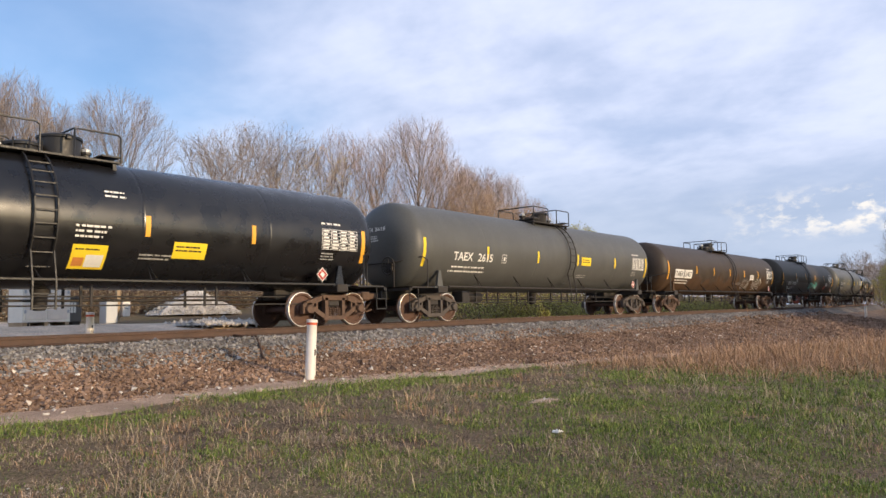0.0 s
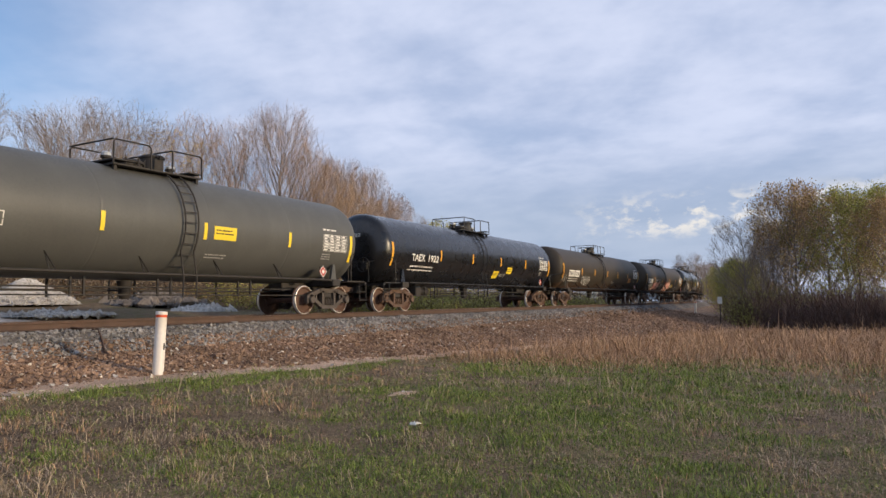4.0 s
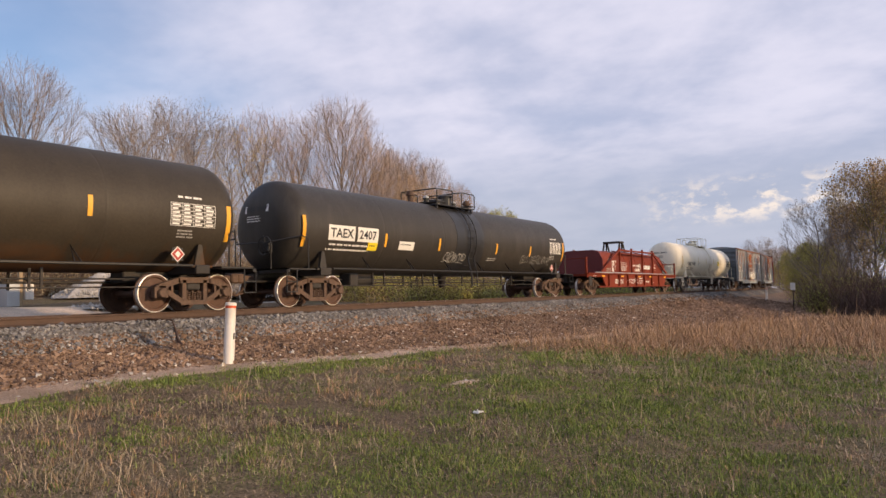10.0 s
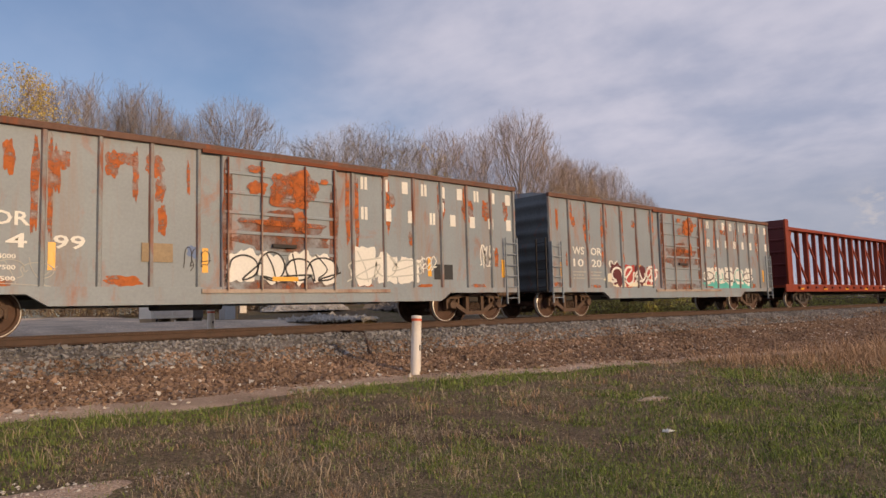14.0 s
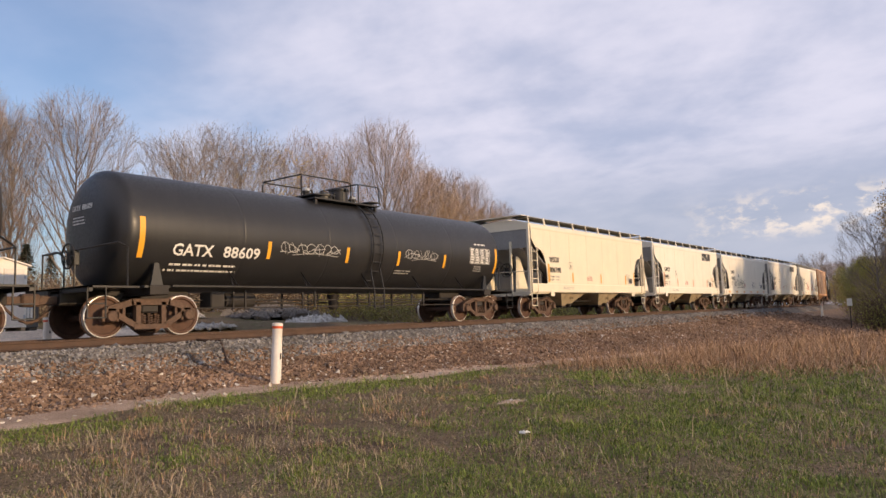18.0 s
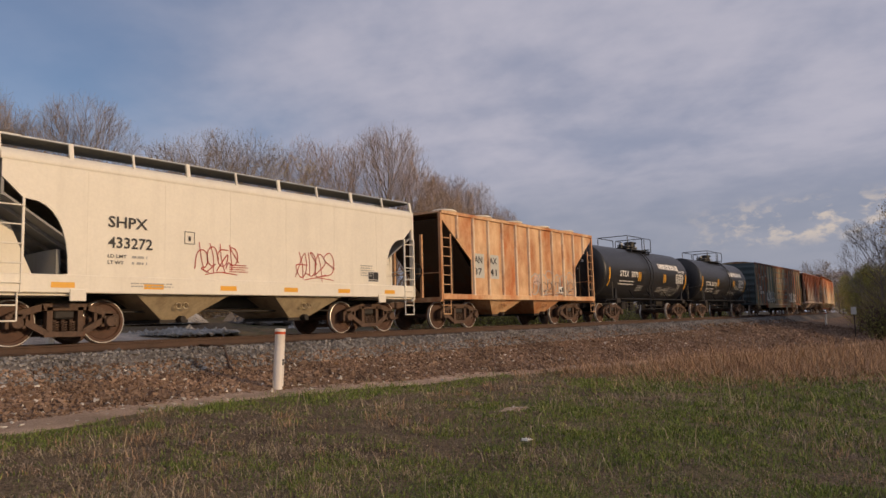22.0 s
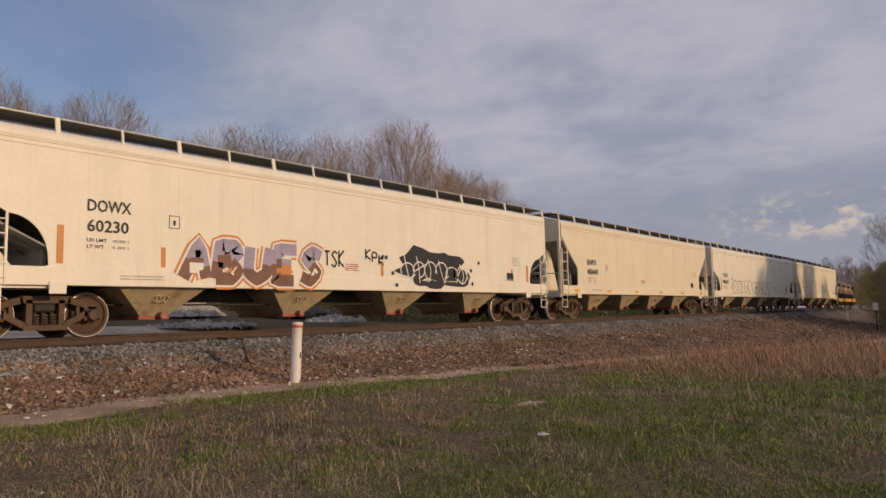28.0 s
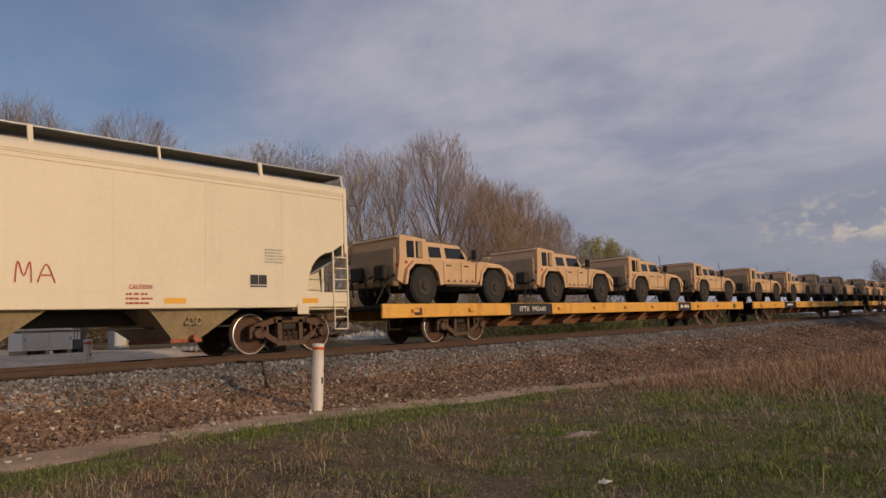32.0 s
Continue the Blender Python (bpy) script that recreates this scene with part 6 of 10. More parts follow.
        for k in range(6):
            cx, rr = 0.45 + 0.6 * k, 0.36 + 0.05 * (k % 3)
            g = Geo()
            ring = [(cx + rr * math.cos(a) * (1 + 0.15 * math.sin(3 * a + k)), 1.62 + 1.15 * rr * math.sin(a) * (1 + 0.12 * math.sin(2 * a + 2 * k))) for a in [2 * math.pi * q / 24 for q in range(25)]]
            ribbon(g, surf, ring, 0.045, 0.006 + 0.001 * k)
            part("graffiti_outline", g, M_INKG, car, "grey outlined graffiti letter", smooth=0)
        scrawl(car, surf, 0.3, 1.25, 3.4, 0.7, M_INKG, 91, 9, 0.03)
        scrawl(car, surf, 0.3, 1.2, 3.4, 0.6, M_INKBROWN, 92, 6, 0.035)
        stain(car, surf, 0.3, 1.1, 1.55, 2.05, M_INKPINK, 93, "graffiti_fill", off=0.003)
    else:
        plate(car, surf, -3.4, -2.8, 1.3, 1.9, M_CREAM, "mark_panel", off=0.004)
        plate(car, surf, Lb - 2.9, Lb - 2.4, 1.3, 1.6, M_INKK, "data_panel", off=0.004)
    plate(car, surf, -Lb + cut + 0.02, -Lb + cut + 0.13, 1.5, 2.2, M_YELLOW, "reflective_stripe", off=0.004)
    plate(car, surf, Lb - cut - 0.13, Lb - cut - 0.02, 1.5, 2.2, M_YELLOW, "reflective_stripe", off=0.004)
    g = Geo()
    patch(g, surf, 3.3 - 0.9, 3.3 - 0.45, 1.3, 1.56, 0.012, n=1)
    patch(g, surf, 2.45, 2.6, 1.34, 1.44, 0.016, 1, n=1)
    patch(g, surf, 2.65, 2.8, 1.34, 1.52, 0.016, 1, n=1)
    part("data_panel", g, [M_INKW, M_INKK], car, smooth=0)
    build_truck(car, -tc / 2, "rust")
    build_truck(car, tc / 2, "rust")
    build_couplers(car, half)
    return car


# ===== box cars =====


def letter_blocks(car, surf, items, mat, name="company_lettering"):
    """A company name as plain block shapes, one to a letter."""
    for k, (x, z, w, h) in enumerate(items):
        g = Geo()
        # a solid block, every third one slit down its middle
        bars = [(0, w, 0, h)] if k % 3 else [(0, w * 0.42, 0, h), (w * 0.58, w, 0, h)]
        for a, b, c, d in bars:
            patch(g, surf, x + a, x + b, z + c, z + d, 0.010, n=1)
        part(name, g, mat, car, smooth=0)


def box_car(s):
    tc, half, mat = s["tc"], s["half"], s["mat"]
    lrs = s["seed"] == 3
    top, bot = (4.10, 0.82) if lrs else (3.93, 0.80)
    Lb = half - 0.72
    car = thing("box_car", s["label"], "box car", group="freight train")
    g = Geo()
    g.prism([(-1.44, bot), (1.44, bot), (1.44, top), (0.75, top + 0.13), (0, top + 0.17), (-0.75, top + 0.13), (-1.44, top)], -Lb + 0.05, Lb - 0.05, axis="x")
    part("body", g, mat, car)
    for y in (-1, 1):
        g = Geo()
        g.box(-Lb, Lb, min(y * 1.42, y * 1.53), max(y * 1.42, y * 1.53), top - 0.10, top + 0.03, bev=0.01)
        part("eave", g, M_EAVE, car)
        g = Geo()
        q = tc / 2 - 1.3
        g.prism([(-Lb, bot + 0.12), (-Lb, bot - 0.02), (-q, bot - 0.02), (-q + 0.35, bot - 0.24), (q - 0.35, bot - 0.24), (q, bot - 0.02), (Lb, bot - 0.02), (Lb, bot + 0.12)], min(y * 1.40, y * 1.52), max(y * 1.40, y * 1.52))
        part("side_sill", g, mat, car)
    n = 18 if lrs else 16
    door = 2.45 if lrs else 1.5
    for i in range(n + 1):
        x = -Lb + 0.06 + (2 * Lb - 0.12) * i / n
        if abs(x) < door + 0.15:
            continue
        for y in (-1, 1):
            g = Geo()
            g.prism([(x - 0.055, y * 1.44), (x + 0.055, y * 1.44), (x + 0.03, y * 1.50), (x - 0.03, y * 1.50)], bot + 0.1, top - 0.1, axis="z")
            part("side_post", g, M_POSTRUST if not lrs else M_TEALPOST, car)
    # doors with frames, ribs and lock rods
    spans = ((-door, 0.0), (0.0, door)) if lrs else ((-door, door),)
    for y in (-1,):
        for a, b in spans:
            g = Geo()
            g.box(a + 0.04, b - 0.04, -1.53, -1.44, bot + 0.05, top - 0.16, bev=0.02)
            leaf = part("door", g, mat, car)
            for k in range(1, 7):
                z = bot + (top - bot) * k / 7.2
                g = Geo()
                g.box(a + 0.10, b - 0.10, -1.56, -1.53, z - 0.035, z + 0.035, bev=0.01)
                part("door_rib", g, mat if not lrs else M_TEALPOST, leaf)
            for x in ((a + 0.25, b - 0.25) if lrs else (a + 0.95, b - 0.95, a + 0.16, b - 0.16)):
                g = Geo()
                g.tube([(x, -1.585, bot + 0.05), (x, -1.585, top - 0.2)], 0.022, 6)
                part("lock_rod", g, M_RUSTBROWN, leaf)
            g = Geo()
            g.box((a + b) / 2 - 0.3, (a + b) / 2 + 0.3, -1.62, -1.56, bot + 1.0, bot + 1.08)
            part("door_handle", g, M_UNDER, leaf)
        for z in (bot + 0.02, top - 0.13):
            g = Geo()
            g.box(-door - 0.4, door * (2.0 if not lrs else 1.4), -1.56, -1.50, z - 0.03, z + 0.05)
            part("door_track", g, M_RUSTBROWN, car)
    # corrugated ends
    for e in (-1, 1):
        g = Geo()
        prof = []
        m = 44
        for k in range(m + 1):
            z = bot + (top - bot) * k / m
            prof.append((e * (Lb - 0.03 + 0.05 * max(0, math.sin(k / m * math.pi * 14)) ** 0.6), z))
        vs = [(x, y, z) for y in (-1.43, 1.43) for x, z in prof]
        g.add(vs, [(k, k + 1, m + 2 + k, m + 1 + k) for k in range(m)])
        part("corrugated_end", g, s["end"], car, smooth=60)
        for y in (-1.2, 1.2):
            x = e * (Lb + 0.09)
            g = Geo()
            for dy in (-0.2, 0.2):
                g.box(x - 0.02, x + 0.02, y + dy - 0.02, y + dy + 0.02, bot, 2.5)
            for k in range(6):
                g.tube([(x, y - 0.2, bot + 0.15 + 0.28 * k), (x, y + 0.2, bot + 0.15 + 0.28 * k)], 0.014, 4)
            part("end_ladder", g, M_UNDER, car)
        x0, x1 = e * (Lb - 0.04), e * (Lb - 0.52)
        ladder(car, min(x0, x1), max(x0, x1), -1.54, bot - 0.35, 2.4, 6, mat)
        g = Geo()
        g.box(e * (Lb - 0.2) - 0.3, e * (Lb - 0.2) + 0.3, -1.4, 1.4, 0.8, 0.84)
        part("end_sill", g, M_UNDER, car)
    g = Geo()
    g.box(-half + 0.75, half - 0.75, -0.27, 0.27, 0.72, 1.0)
    part("centre_sill", g, M_UNDER, car)
    g = Geo()
    g.box(-2.6, -1.2, -1.0, -0.4, 0.45, 0.8, bev=0.03)
    g.tube([(-4, -0.6, 0.6), (4, -0.6, 0.6)], 0.025, 5)
    part("brake_gear", g, M_UNDER, car)
    surf = lambda x, z, off: (x, -1.442 - off, z)
    outer = lambda x, z, off: (x, -1.532 - off, z)
    pw = (2 * Lb - 0.12) / n
    col = lambda i: -Lb + 0.06 + pw * i
    num = s["number"]
    if not lrs:
        for k, w in enumerate(("WS", "OR")):
            lettering(car, surf, w, col(1 + k) + 0.16, 2.02, pw - 0.36, 0.26, M_INKW, "reporting_mark")
        for k in range(3):
            lettering(car, surf, num[2 * k:2 * k + 2], col(1 + k) + 0.18, 1.62, pw - 0.42, 0.26, M_INKW, "car_number")
        if s["seed"] == 2:
            for k in range(2):
                small_print(car, surf, col(1 + k) + 0.16, 1.42, pw - 0.3, 3, 0.06, M_INKG, 15 + k)
        door_face = lambda x, z, off: (x, -1.562 - off, z)
        k0 = 0.0 if s["seed"] == 1 else 3.7
        for q, (xa, xb, za, zb) in enumerate(((-0.42, 0.95, 2.65, 3.66), (-0.35, 0.9, 2.7, 3.6), (-0.95, -0.42, 3.45, 3.62), (-0.9, -0.4, 2.95, 3.3), (0.25, 0.6, 2.15, 2.7), (-1.1, 1.2, 2.28, 2.42), (0.95, 1.2, 3.35, 3.5))):
            if s["seed"] == 2:
                xa, xb = (xa * 0.7 + 0.35, xb * 0.7 + 0.35)
                za, zb = (za + 0.25, zb + 0.05) if q < 2 else (za, zb)
            stain(car, door_face, xa, xb, za, zb, M_STAIN, 200 + q, off=0.004 + 0.002 * q)
        for q, (xa, xb, za, zb) in enumerate(((-3.83, -3.5, 3.05, 3.6), (-3.6, -3.2, 3.3, 3.62), (-3.3, -3.15, 2.6, 3.7), (-3.05, -2.66, 3.1, 3.66), (-2.85, -2.62, 2.6, 3.2), (-2.8, -2.58, 1.95, 2.6), (-2.2, -2.12, 2.8, 3.6), (-4.72, -4.56, 2.6, 3.6), (-4.6, -4.4, 3.1, 3.5),
                                                  (-5.52, -5.3, 2.9, 3.6), (-6.6, -6.4, 2.6, 3.4), (-6.9, -6.75, 1.6, 3.2), (2.98, 3.3, 2.95, 3.4), (4.72, 5.05, 2.85, 3.4), (5.66, 6.12, 2.65, 3.55), (6.45, 6.75, 2.8, 3.5), (7.3, 7.55, 2.9, 3.5), (3.7, 3.85, 2.0, 2.4), (6.9, 7.1, 1.5, 2.1))):
            if s["seed"] == 2:
                xa, xb, za, zb = -xb + 0.1, -xa, za + 0.1 - 0.25 * (q % 3), zb - 0.2 * (q % 2)
            if abs(xa) > 1.6:
                stain(car, surf, xa, xb, za, zb, M_STAIN, 220 + q, off=0.004 + 0.002 * (q % 4))
        for q, (xa, xb, za, zb) in enumerate(((-1.46, 1.46, 0.84, 1.12), (-1.46, 1.44, 1.70, 2.45), (-1.48, -1.2, 0.9, 3.7), (1.2, 1.48, 0.9, 3.7), (-0.5, 0.4, 2.2, 2.7))):
            stain(car, lambda x, z, off: (x, -1.532 - off, z), xa, xb, za, zb, M_STAINDARK, 700 + q, "rust_stain", off=0.003 + 0.001 * q)
        streaks = random.Random(300 + s["seed"])
        for i in range(n + 1):
            x = col(i)
            if abs(x) < door + 0.1 or streaks.random() < 0.25:
                continue
            for side in (-1, 1):
                if streaks.random() < 0.6:
                    wide, drop = streaks.uniform(0.05, 0.16), streaks.uniform(0.5, 2.3)
                    mid = x + side * (0.06 + wide / 2)
                    if abs(mid) < Lb - 0.1:
                        stain(car, surf, mid - wide / 2, mid + wide / 2, top - 0.15 - drop, top - 0.12, M_STAIN, 400 + 2 * i + side, "rust_streak", off=0.0035)
        for i in range(0, n, 2):
            if abs(col(i) + pw / 2) > door + 0.4:
                stain(car, surf, col(i) + 0.08, col(i) + pw * streaks.uniform(0.5, 0.9), bot + 0.12, bot + streaks.uniform(0.2, 0.36), M_STAIN, 500 + i, "rust_streak", off=0.003)
        if s["seed"] == 1:
            for q, (word, value) in enumerate((("CAPY", "154000"), ("LD LMT", "157500"), ("LT WT", "62500"))):
                lettering(car, surf, word, col(1) + 0.10, 1.42 - 0.20 * q, 0.36, 0.085, M_INKW, "limit_lettering")
                lettering(car, surf, value, col(2) + 0.16, 1.42 - 0.20 * q, 0.40, 0.085, M_INKW, "limit_lettering")
            hand_word(car, surf, "HM", -7.55, 1.62, 0.5, 0.3, M_INKW, 0.045, 5)
            hand_word(car, surf, "EPC", -7.6, 1.12, 0.75, 0.26, M_INKW, 0.05, 6, -0.1)
            plate(car, surf, -3.1, -2.48, 1.42, 1.80, M_PALLET, "patch_plate", "brown wooden patch plate", off=0.02)
            stain(car, surf, -2.2, -1.85, 1.5, 1.8, M_INKB, 251, "paint_blot")
            scrawl(car, surf, -2.25, 1.25, 0.55, 0.5, M_INKK, 252, 3, 0.02)
            scrawl(car, surf, 6.34, 1.5, 0.55, 0.65, M_INKW, 253, 3, 0.05)
            plate(car, surf, 4.57, 5.25, 1.14, 1.55, M_INKK, "data_panel")
        letter_blocks(car, surf, [(2.2 + 0.655 * k, 3.38, 0.20, 0.32) for k in range(9)] + [(2.2 + 0.75 * k, 2.62, 0.20, 0.32) for k in range(8)] + [(4.8, 3.0, 0.18, 0.26)], M_INKW)
        near = lambda x, z, off: (x, -1.562 - off, z)
        low = lambda x, z, off: (x, -1.452 - off, z)
        if s["seed"] == 1:
            for q, (xa, xb) in enumerate(((-1.42, -0.55), (-0.72, 0.1), (0.0, 0.75), (0.62, 1.40))):
                stain(car, near, xa, xb, 0.96, 1.78 - 0.05 * (q % 2), M_INKW, 91 + q, "graffiti_fill", off=0.004 + 0.001 * q)
                scrawl(car, near, xa + 0.05, 1.02, xb - xa - 0.1, 0.66, M_INKK, 257 + q, 1, 0.05, "black outline of a graffiti letter")
            plate(car, near, -0.3, 0.35, 1.05, 1.15, M_YELLOW, "reflective_stripe", off=0.014)
            for q, (xa, xb) in enumerate(((1.80, 2.75), (2.55, 3.35), (3.2, 4.1))):
                stain(car, low, xa, xb, 0.95, 1.98 - 0.1 * q, M_INKW, 95 + q, "graffiti_fill", off=0.002 + 0.001 * q)
                scrawl(car, low, xa + 0.08, 1.02, xb - xa - 0.16, 0.8, M_LIGHTGREY, 355 + q, 1, 0.045, "grey outline of a graffiti letter")
            scrawl(car, surf, 4.1, 1.35, 0.55, 0.4, M_INKW, 256, 3, 0.04)
            scrawl(car, surf, -6.9, 0.95, 2.2, 0.5, M_INKG, 96, 5, 0.02)
        else:
            stain(car, low, -4.95, -1.6, 0.90, 1.62, M_CREAM, 97, "graffiti_fill", off=0.002)
            for q in range(4):
                xa = -4.6 + 0.72 * q
                stain(car, low, xa, xa + 0.80, 0.96, 1.82, M_INKR if q % 2 else M_REDDARK, 197 + q, "graffiti_fill", off=0.004 + 0.001 * q)
                scrawl(car, low, xa + 0.08, 1.05, 0.62, 0.68, M_INKW, 199 + q, 1, 0.10, "fat white graffiti letter")
            stain(car, low, 1.7, 6.2, 0.88, 1.25, M_INKTEAL, 98, "graffiti_fill", off=0.002)
            for q in range(5):
                xa = 1.75 + 0.86 * q
                stain(car, low, xa, xa + 0.92, 1.02, 1.86, M_INKW, 298 + q, "graffiti_fill", off=0.004 + 0.001 * q)
                scrawl(car, low, xa + 0.1, 1.1, 0.66, 0.62, M_INKTEAL if q % 2 else M_CABGREY, 299 + q, 1, 0.05, "outline of a graffiti letter")
    else:
        lettering(car, surf, "LRS", col(1) + 0.95 - 0.78, 2.02, 0.7, 0.26, M_INKW, "reporting_mark")
        lettering(car, surf, "138", col(1) + 0.22, 1.66, 0.62, 0.24, M_INKW, "car_number")
        lettering(car, surf, "45", col(2) + 0.12, 1.66, 0.46, 0.24, M_INKW, "car_number")
        for q, i in enumerate((1, 2, 0, 3, 13, 14, 16)):
            stain(car, surf, col(i) + 0.06, col(i) + pw - 0.06, bot + 0.5 + 0.3 * (q % 3), top - 0.2, M_STAINDARK, 600 + q, "rust_stain", off=0.003)
        for k in (1, 2, 3, 4, 5):
            small_print(car, surf, col(k) + 0.15, 3.3 - 0.12 * (k % 3), pw - 0.3, 3, 0.06, M_INKG, 20 + k)
        for k in range(4):
            small_print(car, outer, -2.1 + k * 1.1, 3.0, 0.7, 6, 0.05, M_INKG, 30 + k)
        low = lambda x, z, off: (x, -1.505 - off, z)
        for q in range(4):
            stain(car, surf, -5.2 + 0.8 * q, -4.3 + 0.8 * q, 0.95, 2.0 - 0.12 * (q % 2), M_CABGREY, 99 + q, "graffiti_fill", off=0.006)
            scrawl(car, low, -5.15 + 0.8 * q, 1.0, 0.8, 0.95, M_INKW, 399 + q, 2, 0.05, "white graffiti letter")
        for q in range(4):
            scrawl(car, low, 3.0 + 0.75 * q, 1.0, 0.7, 0.85, M_INKW, 499 + q, 1, 0.12, "fat white graffiti letter")
        scrawl(car, outer, -1.6, 1.1, 3.8, 0.8, M_INKK, 101, 6, 0.05)
    for x in ((-4.76, -1.86, 4.35, 7.2) if s["seed"] == 1 else (-Lb + 0.55, Lb - 0.75, -2.2 - door * 0.4, 2.2 + door * 0.2)):
        plate(car, surf, x, x + 0.13, 1.22, 1.74, M_YELLOW, "reflective_stripe")
    build_truck(car, -tc / 2, "rust")
    build_truck(car, tc / 2, "rust")
    build_couplers(car, half)
    return car


# ===== coil car =====


def coil_car(s):
    tc, half = s["tc"], s["half"]
    Lb = half - 0.7
    car = thing("coil_car", s["label"], "coil car", group="freight train")
    for y in (-1, 1):
        g = Geo()
        q = tc / 2 - 1.3
        g.prism([(-Lb, 1.16), (-Lb, 0.98), (-q - 0.5, 0.98), (-q, 0.42), (q, 0.42), (q + 0.5, 0.98), (Lb, 0.98), (Lb, 1.16)], min(y * 1.36, y * 1.42), max(y * 1.36, y * 1.42))
        part("side_sill", g, M_OXIDE, car)
        g = Geo()
        g.box(-Lb, Lb, min(y * 1.38, y * 1.56), max(y * 1.38, y * 1.56), 1.13, 1.18)
        part("deck_edge", g, M_OXIDE, car)
        g = Geo()
        g.tube([(-Lb + 0.9, y * 1.56, 1.21), (Lb - 1.8, y * 1.56, 1.21)], 0.028, 6)
        part("pipe_rail", g, M_GALV, car, "worn pale steel pipe")
        g = Geo()
        g.box(-Lb + 1.6, Lb - 1.6, min(y * 1.38, y * 1.50), max(y * 1.38, y * 1.50), 0.40, 0.47)
        part("sill_flange", g, M_OXIDE, car)
        for x in (-5.0, -3.4, -1.9, -0.4, 1.1, 2.6, 4.1):
            g = Geo()
            g.box(x - 0.03, x + 0.03, min(y * 1.42, y * 1.52), max(y * 1.42, y * 1.52), 0.46, 1.13)
            part("sill_stiffener", g, M_OXIDE, car)
        g = Geo()
        g.box(-3.15, 3.1, min(y * 1.38, y * 1.48), max(y * 1.38, y * 1.48), 2.50, 2.60)
        part("truss_rail", g, M_OXIDE, car)
        for x in (-3.05, -1.0, 1.0, 3.0):
            g = Geo()
            g.box(x - 0.05, x + 0.05, min(y * 1.38, y * 1.48), max(y * 1.38, y * 1.48), 1.18, 2.72)
            part("truss_post", g, M_OXIDE, car)
        for e in (-1, 1):
            g = Geo()
            g.bar((e * 3.05, y * 1.43, 2.58), (e * 6.0, y * 1.43, 1.24), 0.13, 0.09)
            part("truss_brace", g, M_OXIDE, car)
        for x in (-2.0, 0.0, 2.0):
            g = Geo()
            g.add([(x - 0.9, y * 1.40, 2.40), (x + 0.9, y * 1.40, 2.40), (x, y * 0.55, 2.62), (x - 0.9, y * 1.40, 2.34), (x + 0.9, y * 1.40, 2.34), (x, y * 0.55, 2.54)], [(0, 1, 2), (5, 4, 3), (0, 3, 4, 1), (1, 4, 5, 2), (2, 5, 3, 0)])
            part("hood_guide", g, M_OXIDE, car)
    g = Geo()
    sec = [(-1.28, 1.19), (-1.30, 1.95), (-1.08, 2.38), (-0.8, 2.50), (0.8, 2.50), (1.08, 2.38), (1.30, 1.95), (1.28, 1.19)]
    g.prism(sec, -5.45, 5.5, axis="x")
    hood = part("hood", g, M_OXIDE, car, "oxide-red steel coil cover")
    for e, x in ((-1, -5.46), (1, 5.51)):
        g = Geo()
        g.prism([(a * 1.02, 1.19 + (b - 1.19) * 1.01) for a, b in sec], x - 0.03, x + 0.03, axis="x")
        part("hood_end", g, M_REDDARK, hood)
    for x in (-3.6, -1.8, 0, 1.8, 3.6):
        g = Geo()
        g.prism([(a * 1.015, 1.19 + (b - 1.19) * 1.012) for a, b in sec], x - 0.04, x + 0.04, axis="x")
        part("hood_rib", g, M_OXIDE, hood)
    g = Geo()
    for y in (-0.5, 0.5):
        for p, q, w in (((-0.75, y, 2.45), (-0.38, y, 3.20), 0.10), ((0.55, y, 2.45), (0.1, y, 3.18), 0.08), ((-0.05, y, 2.45), (-0.05, y, 3.18), 0.08)):
            h = Geo()
            h.bar(p, q, w, 0.08)
            part("lifting_leg", h, M_UNDER, hood)
    g.box(-0.5, 0.22, -0.56, 0.56, 3.16, 3.26, bev=0.02)
    part("lifting_bracket", g, M_UNDER, hood, "dark steel lifting bracket")
    g = Geo()
    g.box(-Lb, Lb, -1.36, 1.36, 1.02, 1.12)
    part("deck", g, M_OXIDE, car)
    g = Geo()
    g.box(-half + 0.75, half - 0.75, -0.27, 0.27, 0.70, 1.0)
    part("centre_sill", g, M_UNDER, car)
    for e in (-1, 1):
        for y in (-1.4, 1.4):
            g = Geo()
            g.box(e * (Lb - 0.05) - 0.05, e * (Lb - 0.05) + 0.05, y - 0.05, y + 0.05, 0.95, 2.0)
            part("corner_post", g, M_OXIDE, car)
        g = Geo()
        g.tube([(e * (Lb - 0.05), -1.4, 1.95), (e * (Lb - 0.05), 1.4, 1.95)], 0.025, 5)
        part("end_grab_rail", g, M_OXIDE, car)
        g = Geo()
        g.box(e * (Lb - 0.3) - 0.2, e * (Lb - 0.3) + 0.2, -1.53, -1.50, 0.5, 1.0)
        part("sill_step", g, M_UNDER, car)
    brake_wheel(car, Lb - 0.4, -0.6, 1.9, M_OXIDE)
    low = lambda x, z, off: (x, -1.421 - off, z)
    high = lambda x, z, off: (x, -1.30 - off - max(0, 0), z)
    lettering(car, low, "CR631245", -3.96, 0.60, 1.36, 0.25, M_INKW, "car_number")
    lettering(car, low, "LD LMT", -2.0, 0.76, 0.6, 0.10, M_INKW, "load_limit")
    lettering(car, low, "LT WT", -2.0, 0.61, 0.5, 0.10, M_INKW, "light_weight")
    lettering(car, low, "216200", -1.30, 0.76, 0.66, 0.12, M_INKW, "load_limit")
    lettering(car, low, "69800", -1.22, 0.60, 0.52, 0.10, M_INKW, "light_weight")
    lettering(car, low, "NEW 8-93", -0.32, 0.60, 0.52, 0.10, M_INKW, "build_date")
